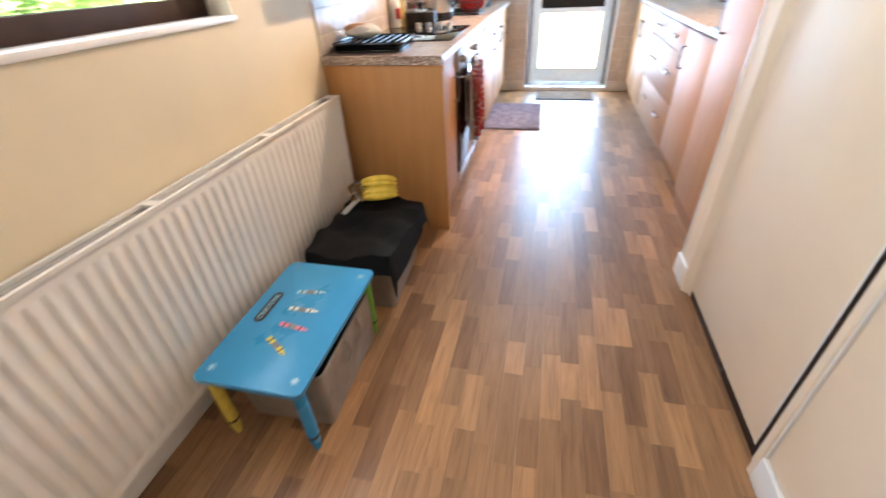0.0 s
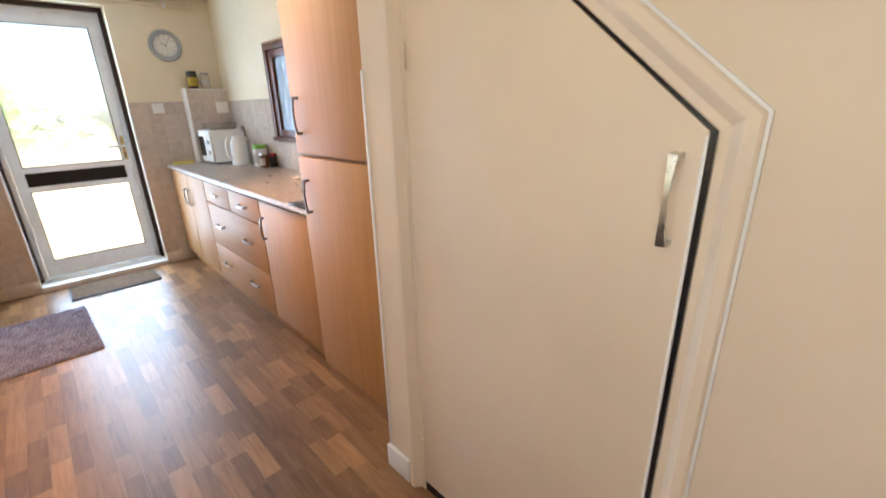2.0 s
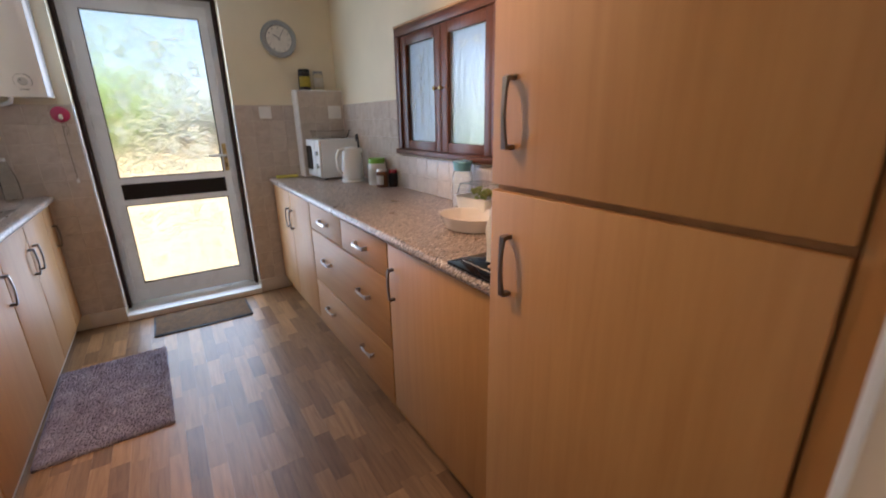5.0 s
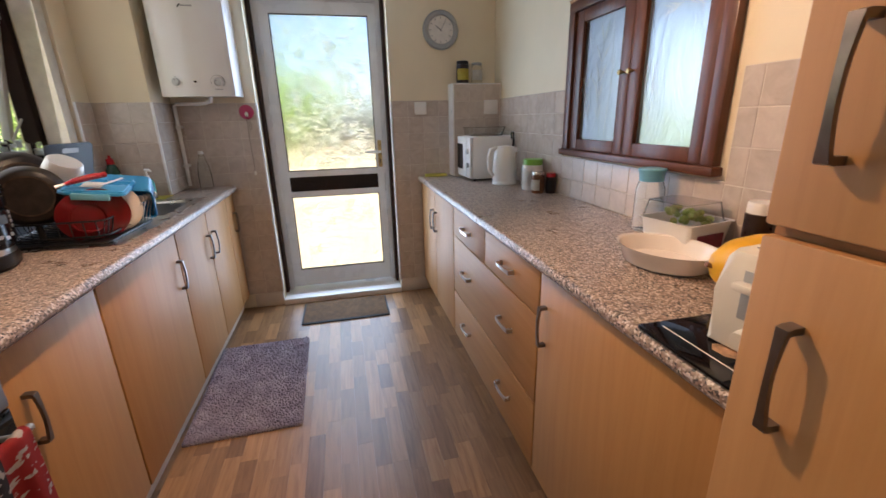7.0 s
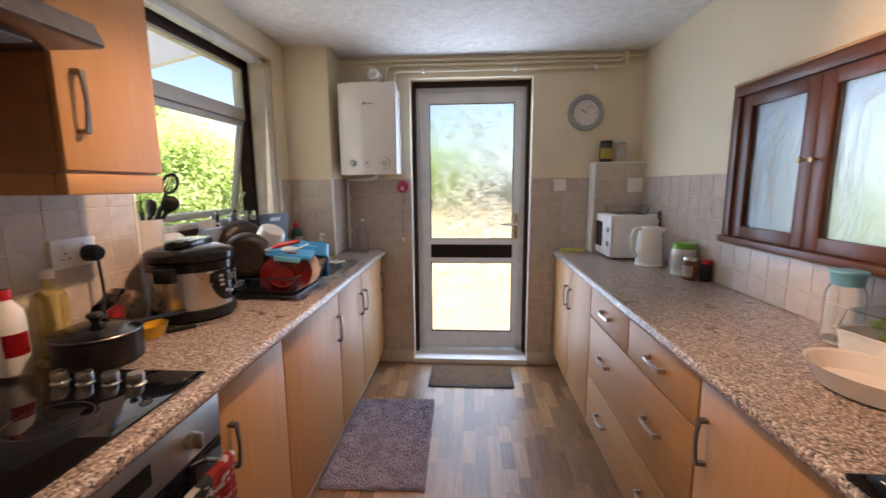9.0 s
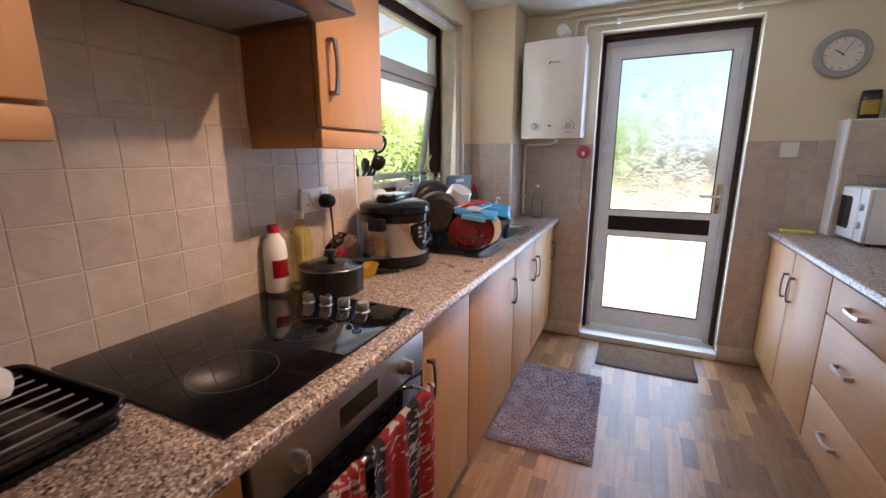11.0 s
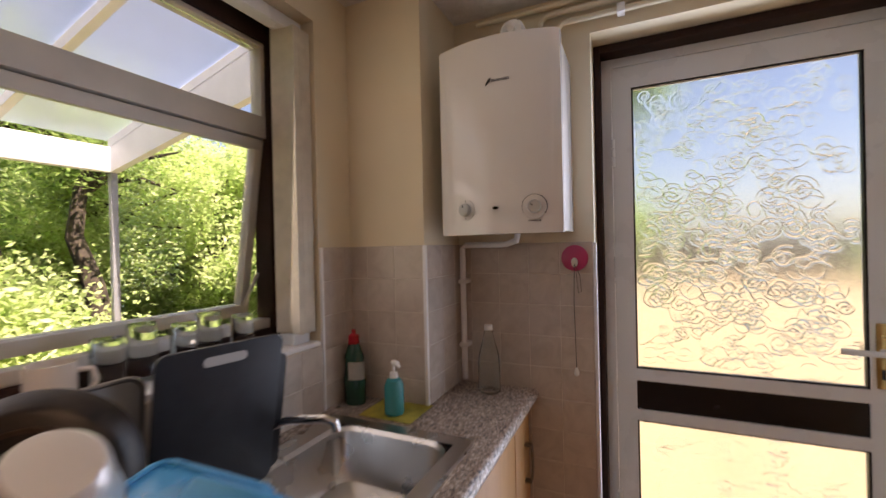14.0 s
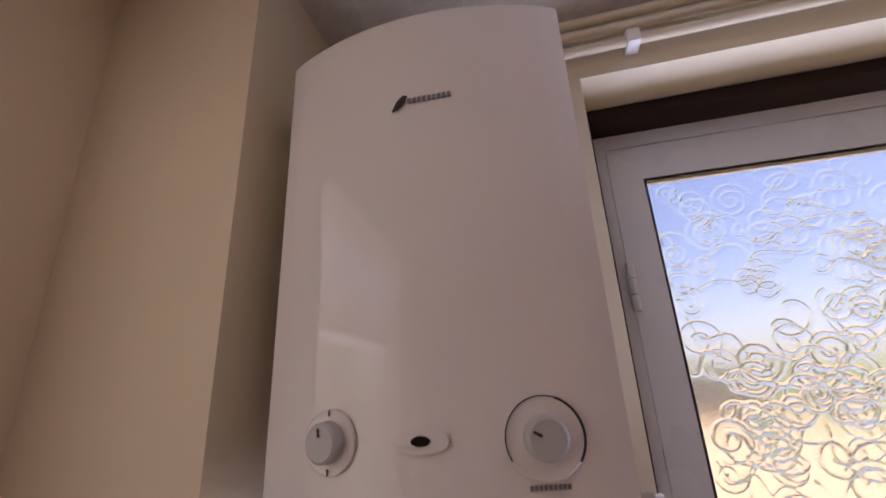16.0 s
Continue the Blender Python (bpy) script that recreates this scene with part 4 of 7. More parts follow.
def towel_material():
    """Red and charcoal printed cotton with pale bars of print."""
    m, nt, b = base_mat("printed_tea_towel", (0.5, 0.05, 0.05), 0.9)
    v = coords(nt)
    sep = nt.nodes.new("ShaderNodeSeparateXYZ")
    nt.links.new(v, sep.inputs[0])
    n = noise_tex(nt, coords(nt, (1, 3, 9)), 9, 2.0)
    band = nt.nodes.new("ShaderNodeMath")
    band.operation = 'GREATER_THAN'
    band.inputs[1].default_value = 0.60
    nt.links.new(n, band.inputs[0])
    stripe = nt.nodes.new("ShaderNodeMath")
    stripe.operation = 'PINGPONG'
    stripe.inputs[1].default_value = 0.085
    nt.links.new(sep.outputs["Y"], stripe.inputs[0])
    st = nt.nodes.new("ShaderNodeMath")
    st.operation = 'GREATER_THAN'
    st.inputs[1].default_value = 0.046
    nt.links.new(stripe.outputs[0], st.inputs[0])
    m1 = nt.nodes.new("ShaderNodeMix")
    m1.data_type = 'RGBA'
    m1.inputs["A"].default_value = rgba((0.42, 0.03, 0.03))
    m1.inputs["B"].default_value = rgba((0.035, 0.03, 0.03))
    nt.links.new(st.outputs[0], m1.inputs["Factor"])
    m2 = nt.nodes.new("ShaderNodeMix")
    m2.data_type = 'RGBA'
    m2.inputs["B"].default_value = rgba((0.62, 0.55, 0.50))
    nt.links.new(m1.outputs["Result"], m2.inputs["A"])
    nt.links.new(band.outputs[0], m2.inputs["Factor"])
    nt.links.new(m2.outputs["Result"], b.inputs["Base Color"])
    add_bump(nt, b, noise_tex(nt, v, 400, 2.0), 0.5, 0.001)
    return m


towel_mat = towel_material()
solid("tea_towel", cloth_strip(2.62, 2.93, 0.716, 0.44, 0.30, 4), towel_mat, "red and black printed tea towel over the oven rail", "towel")

pale_towel = mottled("pale_cotton", (0.62, 0.55, 0.50), 0.9, var=0.08, scale=20, fine=400, bump=0.5)
towel_2 = solid("tea_towel", cloth_strip(2.45, 2.595, 0.716, 0.38, 0.26, 9), towel_mat, "red and white tea towel folded over the oven rail", "towel")
part("white_border", cloth_strip(2.428, 2.449, 0.717, 0.37, 0.25, 9), pale_towel, towel_2, "white woven border")

hc = (-0.57, 2.68, 0.911)
hob = thing("hob", "black ceramic hob with four steel knobs", "hob", at=hc)
part("glass_top", shift(box(-0.795, -0.256, 2.362, 2.992, 0.9105, 0.9165, 0.002), hc), black_gloss, hob)
bm = bm_new()
for cx, cy, r in ((-0.43, 2.52, 0.09), (-0.66, 2.53, 0.075), (-0.44, 2.75, 0.075), (-0.67, 2.77, 0.09)):
    add_lathe(bm, [(r - 0.0016, 0.9167), (r, 0.9167)], 48, Matrix.Translation((cx, cy, 0)))
part("ring_mark", shift(bm, hc), dark_steel_mark, hob)
for i in range(4):
    x = -0.585 + 0.067 * i
    part("knob", shift(lathe([(0.0, 0.945), (0.017, 0.945), (0.019, 0.935), (0.0165, 0.920), (0.021, 0.9166), (0.0, 0.9166)], 24, Matrix.Translation((x, 2.915, 0))), hc), steel, hob)

# ---- hood and wall cabinets ----
kc = (-0.6, 2.62, 1.70)
hood = thing("cooker_hood", "slim steel cooker hood between the wall cabinets", "hood", at=kc)
part("visor", shift(prism([(XL + 0.004, 1.70), (-0.380, 1.70), (-0.373, 1.706), (-0.392, 1.752), (XL + 0.004, 1.765)], 2.335, 2.932, Matrix(((1, 0, 0, 0), (0, 0, 1, 0), (0, 1, 0, 0), (0, 0, 0, 1))), 0.002), kc), dark_steel, hood)
part("filter", shift(box(-0.76, -0.47, 2.36, 2.86, 1.694, 1.699), kc), grey_plastic, hood)
part("body", shift(box(XL + 0.004, -0.55, 2.336, 2.931, 1.766, 2.13), kc), beech_edge, hood)


def wall_cabinet(y0, y1, hy, label):
    ob, c = unit(label, XL + 0.004, -0.53, y0, y1, 1.432, 2.15, "wall cabinets either side of the hood", "wall_cabinet")
    d = front(ob, c, -0.51, 1, y0, y1, 1.435, 2.15)
    pull(d, c, (-0.51, hy, 1.60), "z", LEFT, 0.15)
    part("pelmet", shift(box(-0.545, -0.512, y0, y1, 1.378, 1.430, 0.006), c), beech_level, ob)
    part("pelmet_return", shift(box(XL + 0.004, -0.547, y0 + 0.002, y0 + 0.020, 1.378, 1.430, 0.003), c), beech_level, ob)
    return ob


wall_cabinet(2.935, 3.25, 2.985, "beech-effect wall cabinet beside the window")
wall_cabinet(1.955, 2.332, 2.26, "beech-effect wall cabinet above the worktop end")

# ---- things ----


def put(name, label, category, at, rz=0.0, group=""):
    return thing(name, label, category, group, at=at, rz=rz)


boxing = solid("wall_boxing", box(1.30, XR, 5.0, YW, 0.912, 1.545), white_gloss, "tiled pipe boxing in the corner", "boxing", kind="structure", smooth=False)

# Boiler: bowed front, two dials, a plain emblem and bars of print.
BX0, BX1, BYF, BZ0, BZ1 = -0.447, -0.060, 4.862, 1.468, 2.066
bc = ((BX0 + BX1) / 2, 4.99, BZ0)
boiler = put("boiler", "white wall-mounted gas boiler with two control dials", "boiler", bc)


def bow(u):
    return BYF - 0.042 * (1 - (2 * (u - BX0) / (BX1 - BX0) - 1) ** 2) ** 1.0


pts = [(BX0 + (BX1 - BX0) * i / 24, bow(BX0 + (BX1 - BX0) * i / 24)) for i in range(25)]
part("casing", shift(prism(pts + [(BX1, BYF + 0.03), (BX0, BYF + 0.03)], BZ0, BZ1, None, 0.004), bc), white_enamel, boiler)
part("body", shift(box(BX0 + 0.006, BX1 - 0.006, BYF + 0.031, YW - 0.001, BZ0 + 0.006, BZ1 - 0.012, 0.004), bc), white_enamel, boiler)
part("flue", shift(lathe([(0.034, 2.15), (0.034, 2.085), (0.043, 2.08), (0.043, 2.05), (0.0, 2.05)], 24, Matrix.Translation((-0.235, 5.04, 0))), bc), white_plastic, boiler)
part("flue_elbow", shift(lathe([(0.0, 0.055), (0.012, 0.055), (0.014, 0.050), (0.034, 0.046), (0.041, 0.036), (0.041, -0.08), (0.0, -0.08)], 28, Matrix.Translation((-0.235, 5.03, 2.155)) @ Matrix.Rotation(radians(90), 4, 'X')), bc), white_plastic, boiler)
part("flue_cap", shift(box(-0.165, -0.085, 4.98, 5.09, 2.055, 2.105, 0.006), bc), white_plastic, boiler)


def on_front(u, z, r_list, out):
    y = bow(u) - out
    slope = (bow(u + 0.004) - bow(u - 0.004)) / 0.008
    return Matrix.Translation((u, y, z)) @ Matrix.Rotation(math.atan(slope), 4, 'Z') @ Matrix.Rotation(radians(90), 4, 'X')


for u, z, r in ((-0.351, 1.546, 0.032), (-0.138, 1.545, 0.037)):
    m = on_front(u, z, 0, 0)
    d = part("dial_surround", shift(lathe([(0.0, 0.001), (r, 0.001), (r, 0.0022), (r * 0.96, 0.0034), (r * 0.9, 0.0025), (r * 0.7, 0.003), (0.0, 0.004)], 40, m), bc), white_enamel, boiler)
    k = part("dial", shift(lathe([(0.0, 0.017), (0.0165, 0.017), (0.0195, 0.0145), (0.0205, 0.004), (0.0, 0.004)], 36, m), bc), pale_grey, d, "grey turning dial")
    mk = m @ Matrix.Rotation(radians(10 if u < -0.3 else 62), 4, 'Z')
    part("dial_mark", shift(prism([(-0.0013, 0.006), (0.0013, 0.006), (0.0013, 0.0145), (-0.0013, 0.0145)], 0.0171, 0.0178, mk), bc), label_dark, k)
    if u > -0.3:
        for rr, a0, a1, wd in ((r * 0.985, -35, 70, 0.0013), (r * 0.985, 70, 215, 0.0006)):
            arc = [(rr * math.cos(radians(a)), rr * math.sin(radians(a))) for a in range(a0, a1 + 1, 7)]
            part("dial_scale", shift(tube([m @ Vector((x, y, 0.0036)) for x, y in arc], wd, 6), bc), label_dark, d)
    else:
        for zz in (0.0275, -0.0275):
            part("dial_tick", shift(prism([(-0.0008, zz - 0.003), (0.0008, zz - 0.003), (0.0008, zz + 0.003), (-0.0008, zz + 0.003)], 0.0036, 0.0042, m), bc), label_dark, d)
m = on_front(-0.251, 1.546, 0, 0)
part("sight_recess", shift(lathe([(0.0, 0.0006), (0.020, 0.0006), (0.021, 0.0035), (0.0, 0.0035)], 32, m, 1.3, 0.55), bc), white_enamel, boiler)
part("sight_glass", shift(lathe([(0.0, 0.0036), (0.0095, 0.0036), (0.0095, 0.005), (0.0, 0.005)], 24, m, 1.0, 0.5), bc), black_shiny, boiler)
m = on_front(-0.236, 1.929, 0, 0)
part("emblem", shift(prism([(-0.040, -0.012), (-0.034, -0.010), (-0.024, 0.000), (-0.021, 0.008), (-0.026, 0.009), (-0.034, 0.001)], 0.001, 0.003, m), bc), label_dark, boiler, "dark metal emblem")
bm = bm_new()
for i in range(9):
    add_prism(bm, [(-0.020 + 0.0062 * i, -0.003), (-0.0155 + 0.0062 * i, -0.003), (-0.0155 + 0.0062 * i, 0.004), (-0.020 + 0.0062 * i, 0.004)], 0.001, 0.0026, m)
part("emblem_bar", shift(bm, bc), label_grey, boiler)
bm = bm_new()
for i in range(9):
    add_prism(bm, [(-0.018 + 0.0042 * i, -0.0022), (-0.0148 + 0.0042 * i, -0.0022), (-0.0148 + 0.0042 * i, 0.0022), (-0.018 + 0.0042 * i, 0.0022)], 0.0012, 0.0018, on_front(-0.138, 1.5045, 0, 0))
part("print", shift(bm, bc), label_grey, boiler)
part("drain_outlet", shift(tube([(-0.47, 5.085, 0.93), (-0.47, 5.085, 1.425), (-0.455, 5.085, 1.437), (-0.29, 5.06, 1.437), (-0.245, 5.03, 1.45), (-0.24, 5.03, 1.475)], 0.011, 12), bc), white_gloss, boiler, "white painted pipe")
for z in (1.06, 1.30):
    part("pipe_clip", shift(box(-0.487, -0.453, 5.073, 5.128, z - 0.008, z + 0.008, 0.003), bc), white_plastic, boiler)

# Pipes under the ceiling.
for z, y, x0, x1, name in ((2.268, 5.108, -0.40, 1.655, "pipe"), (2.236, 5.106, -0.16, 1.50, "pipe"), (2.198, 5.104, -0.105, 1.52, "pipe")):
    pp = [(x0, y, 2.10 if x0 > -0.39 else z)] + ([(x0, y, z - 0.02), (x0 + 0.02, y, z)] if x0 > -0.39 else []) + [(x1 - 0.02, y, z)] + ([(x1, y, z + 0.02), (x1, y, HC)] if x1 < 1.6 else [(x1, y, z)])
    ob = solid(name, tube(pp, 0.010, 12), wall_paint, "cream painted copper pipe along the wall top", "pipe", "ceiling pipes")
for x in (0.1, 0.75, 1.3):
    solid("pipe_clip", box(x - 0.012, x + 0.012, 5.089, 5.129, 2.184, 2.214, 0.003), white_gloss, "white pipe clip on the wall", "clip", "pipe clips")

# Clock.
cc = (1.253, YW, 1.893)
clock = put("wall_clock", "round grey wall clock with a pale face", "clock", cc)
mc = Matrix.Rotation(radians(90), 4, 'X')
part("rim", lathe([(0.088, 0.022), (0.094, 0.030), (0.115, 0.030), (0.124, 0.018), (0.124, 0.0015), (0.088, 0.0015)], 56, mc), grey_plastic, clock)
part("face", lathe([(0.0, 0.016), (0.089, 0.016), (0.089, 0.002), (0.0, 0.002)], 48, mc), label_white, clock)
for i in range(12):
    part("hour_mark", prism([(-0.002, 0.068), (0.002, 0.068), (0.002, 0.080), (-0.002, 0.080)], 0.0162, 0.0168, mc @ Matrix.Rotation(radians(30 * i), 4, 'Z')), label_grey, clock)
part("hour_hand", prism([(-0.003, -0.01), (0.003, -0.01), (0.002, 0.045), (-0.002, 0.045)], 0.018, 0.0195, mc @ Matrix.Rotation(radians(55), 4, 'Z')), label_dark, clock)
part("minute_hand", prism([(-0.002, -0.01), (0.002, -0.01), (0.0012, 0.070), (-0.0012, 0.070)], 0.0198, 0.021, mc @ Matrix.Rotation(radians(-30), 4, 'Z')), label_grey, clock)

# Switches and sockets.


def plate(at, w, h, wall, label, rockers=1, name="switch"):
    ob = put(name, label, "switch" if name == "switch" else "socket", at)
    m = face_x(0, 1) if wall == "left" else Matrix(((1, 0, 0, 0), (0, 0, -1, 0), (0, 1, 0, 0), (0, 0, 0, 1)))
    part("plate", prism(rounded(w, h, 0.006), 0.008, 0.018, m, 0.0015), white_plastic, ob)
    for i in range(rockers):
        u = (i - (rockers - 1) / 2) * w * 0.42
        part("rocker", prism(rounded(0.012, 0.022, 0.002, cx=u, cy=0.018 if name != "switch" else 0), 0.018, 0.022, m), white_plastic, ob)
        if name != "switch":
            bm = bm_new()
            for dx, dz, sw, sh in ((0, 0.0, 0.004, 0.008), (-0.011, -0.016, 0.008, 0.004), (0.011, -0.016, 0.008, 0.004)):
                add_prism(bm, [(u + dx - sw / 2, dz - sh / 2), (u + dx + sw / 2, dz - sh / 2), (u + dx + sw / 2, dz + sh / 2), (u + dx - sw / 2, dz + sh / 2)], 0.0182, 0.0186, m)
            part("pin_slot", bm, label_dark, ob)
    return ob


plate((1.092, YW, 1.388), 0.085, 0.085, "back", "white light switch on the tiled wall")
plate((1.575, 4.998, 1.385), 0.10, 0.095, "back", "white fused switch on the pipe boxing")
plate((XL, 3.195, 1.198), 0.147, 0.088, "left", "white double socket above the worktop", 2, "socket")
plug = put("plug", "black plug with a trailing cable in the socket", "plug", (-0.78, 3.235, 1.19))
part("plug_body", lathe([(0.0, 0.044), (0.02, 0.042), (0.027, 0.03), (0.027, 0.0), (0.0, 0.0)], 20, face_x(0, 1)), black_plastic, plug)
part("cable", tube([(0.032, 0, -0.02), (0.034, 0.003, -0.09), (0.03, 0.01, -0.19), (0.025, 0.05, -0.255), (0.02, 0.13, -0.272)], 0.0042, 8), black_plastic, plug)

# Pull cord with a pink rose by the door.
cord = put("pull_cord", "pink round pull-cord plate with a hanging cord", "pull cord", (-0.064, YW - 0.008, 1.384))
part("rose", lathe([(0.0, 0.012), (0.038, 0.010), (0.045, 0.006), (0.045, 0.0), (0.0, 0.0)], 40, mc), pink_plastic, cord)
part("hook", lathe([(0.0, 0.022), (0.010, 0.020), (0.014, 0.012), (0.0, 0.012)], 20, mc @ Matrix.Translation((0, -0.015, 0)), 0.8, 1.2), cream_plastic, cord)
part("cord", tube([(0, -0.02, -0.015), (-0.003, -0.02, -0.15), (0.0, -0.012, -0.38)], 0.0013, 6), label_dark, cord)
part("loop", tube([(0.0, -0.02, -0.02), (0.018, -0.02, -0.06), (0.022, -0.02, -0.115), (0.012, -0.02, -0.12), (0.006, -0.02, -0.05)], 0.001, 6), label_dark, cord)
part("toggle", lathe([(0.0, -0.41), (0.008, -0.405), (0.009, -0.395), (0.004, -0.38), (0.0, -0.378)], 16, Matrix.Translation((0, -0.012, 0))), white_plastic, cord)

# Serving hatch: mahogany frame, two film-covered casements.
hx = XR - 0.028
hatch = put("serving_hatch", "mahogany hatch window with creased film on its panes", "hatch", (hx, 3.573, 1.13))
hcn = (hx, 3.573, 1.13)
HY0, HY1, HZ0, HZ1 = 3.105, 4.04, 1.125, 1.815
for y0, y1, z0, z1, mat_, nm in ((HY0, HY0 + 0.05, HZ0 + 0.03, HZ1 - 0.045, hatch_wood, "jamb"), (HY1 - 0.05, HY1, HZ0 + 0.03, HZ1 - 0.045, hatch_wood, "jamb"), (HY0, HY1, HZ1 - 0.045, HZ1, hatch_wood_flat, "head")):
    part(nm, shift(box(XR - 0.03, XR + 0.11, y0, y1, z0, z1, 0.004), hcn), mat_, hatch)
part("window_sill", shift(box(XR - 0.042, XR + 0.11, HY0 - 0.012, HY1 + 0.012, HZ0, HZ0 + 0.029, 0.005), hcn), hatch_wood_flat, hatch)
for y0, y1 in ((HY0 + 0.052, 3.569), (3.571, HY1 - 0.052)):
    bm = bm_new()
    s = 0.062
    z0, z1 = HZ0 + 0.031, HZ1 - 0.047
    for b in ((y0, y0 + s, z0, z1), (y1 - s, y1, z0, z1), (y0 + s, y1 - s, z0, z0 + 0.05), (y0 + s, y1 - s, z1 - 0.05, z1)):
        add_box(bm, XR - 0.018, XR + 0.02, *b, 0.003)
    cs = part("casement", shift(bm, hcn), hatch_wood, hatch)
    p = part("pane", shift(box(XR + 0.0, XR + 0.004, y0 + s, y1 - s, z0 + 0.05, z1 - 0.05), hcn), film_glass, cs, "pane with creased clear film")
    p.visible_shadow = False
pine = wood("worn_pine_edge", (0.30, 0.15, 0.06), (0.55, 0.33, 0.16), 0.5, "y", 9, 7, 0.15)
part("head_edge", shift(box(XR - 0.034, XR - 0.0005, HY0, HY1, HZ1 + 0.001, HZ1 + 0.012, 0.002), hcn), pine, hatch, "worn pale top edge")
etched = mottled("etched_white_film", (0.92, 0.95, 0.94), 0.5, var=0.03, bump=0.0, Transmission_Weight=0.55, IOR=1.1)


def sprig(bm, y, z, ln, lean, leaves, size):
    """A stem with paired blades, flat on the pane, in the pane's (y, z)."""
    m = Matrix.Translation((XR - 0.0016, y, z)) @ Matrix(((0, 0, -1, 0), (1, 0, 0, 0), (0, 1, 0, 0), (0, 0, 0, 1))) @ Matrix.Rotation(radians(lean), 4, 'Z')
    add_prism(bm, [(-0.0012, 0), (0.0012, 0), (0.0006, ln), (-0.0006, ln)], 0.0, 0.0008, m)
    for k in range(leaves):
        s0 = ln * (0.35 + 0.65 * k / max(1, leaves - 1))
        for sg in (-1, 1):
            mm = m @ Matrix.Translation((0, s0, 0)) @ Matrix.Rotation(radians(-sg * (20 + 7 * (k % 3))), 4, 'Z')
            add_prism(bm, [(0, 0), (0.07 * size, 0.45 * size), (0.02 * size, size), (-0.05 * size, 0.5 * size)], 0.0, 0.0008, mm)


for y, z, ln, lean, n_, sz in ((3.80, 1.25, 0.36, 3, 4, 0.09), (3.86, 1.24, 0.20, -8, 3, 0.08), (3.73, 1.22, 0.34, 6, 0, 0.04), (3.76, 1.22, 0.22, -14, 2, 0.07), (3.70, 1.40, 0.30, -4, 0, 0.04),
                               (3.345, 1.668, 0.05, 96, 2, 0.05), (3.345, 1.664, 0.05, -96, 2, 0.05), (3.46, 1.24, 0.26, 4, 0, 0.04)):
    bm = bm_new()
    sprig(bm, y, z, ln, lean, n_, sz)
    part("etched_sprig", shift(bm, hcn), etched, hatch, "etched leaf pattern on the pane")
for y in (3.545, 3.60):
    part("knob", shift(lathe([(0.0, 0.03), (0.009, 0.027), (0.011, 0.02), (0.005, 0.012), (0.004, 0.0), (0.0, 0.0)], 18, Matrix.Translation((XR - 0.018, y, 1.475)) @ Matrix.Rotation(radians(-90), 4, 'Y')), hcn), brass, hatch)

# Ceiling spotlights.
lamp_at = (0.30, 3.22, HC)
spots = put("ceiling_spotlight", "cream ceiling fitting with lit adjustable spots", "ceiling light", lamp_at)
part("base_plate", box(-0.045, 0.045, -0.19, 0.19, -0.028, -0.001, 0.006), cream_plastic, spots)
for i, (dy, ax_, ay) in enumerate(((-0.15, -0.69, -1.44), (0.0, -0.40, -0.03), (0.15, 0.70, -0.33))):
    d = Vector((ax_, ay, -0.75 if i < 2 else -0.50)).normalized()
    m = Matrix.Translation((0, dy, -0.055)) @ d.to_track_quat('Z', 'Y').to_matrix().to_4x4()
    sh = part("spot_head", lathe([(0.012, -0.03), (0.022, -0.02), (0.026, 0.02), (0.033, 0.055), (0.030, 0.055), (0.022, 0.02), (0.012, -0.01)], 24, m), chrome, spots)
    part("arm", tube([(0, dy, -0.028), (0, dy, -0.055)], 0.006, 8), chrome, sh)
    part("bulb", lathe([(0.0, 0.052), (0.007, 0.049), (0.009, 0.04), (0.008, 0.022), (0.0, 0.02)], 20, m), bulb_glow, sh)
    sd = bpy.data.lights.new("spot_beam", 'SPOT')
    sd.energy, sd.color, sd.spot_size, sd.spot_blend, sd.shadow_soft_size = SPOT_W * (1.4, 1.4, 1.65)[i], (1.0, 0.68, 0.42), radians((60, 82, 86)[i]), 0.8, 0.02
    so = new("spot_beam", sd)
    p0 = Vector(lamp_at) + Vector((0, dy, -0.055)) + d * 0.075
    so.matrix_world = look(p0, p0 + d)

# Radiator under the hall window.
RX0, RX1, RY0, RY1, RZ0, RZ1 = -0.785, -0.72, -0.35, 1.905, 0.13, 0.745
rc = (RX0, 0.78, RZ0)
radiator = put("radiator", "long white double-panel radiator with vertical flutes", "radiator", rc)


def fluted(x, depth, y0, y1, z0, z1, pitch=0.040):
    n = int((y1 - y0) / pitch)
    bm = bm_new()
    prof = []
    for i in range(n):
        a = y0 + (y1 - y0) * i / n
        w = (y1 - y0) / n
        prof += [(a + 0.10 * w, 0), (a + 0.25 * w, depth), (a + 0.65 * w, depth), (a + 0.80 * w, 0)]
    rows = []
    for z, f in ((z0, 0.0), (z0 + 0.03, 0.0), (z0 + 0.055, 1.0), (z1 - 0.055, 1.0), (z1 - 0.03, 0.0), (z1, 0.0)):
        rows.append([bm.verts.new((x - depth + d * f, y, z)) for y, d in prof])
    faces = []
    for a, b in zip(rows, rows[1:]):
        for i in range(len(prof) - 1):
            faces.append(bm.faces.new((a[i], a[i + 1], b[i + 1], b[i])))
    bmesh.ops.recalc_face_normals(bm, faces=bm.faces)
    bmesh.ops.solidify(bm, geom=faces, thickness=0.0012)
    return bm


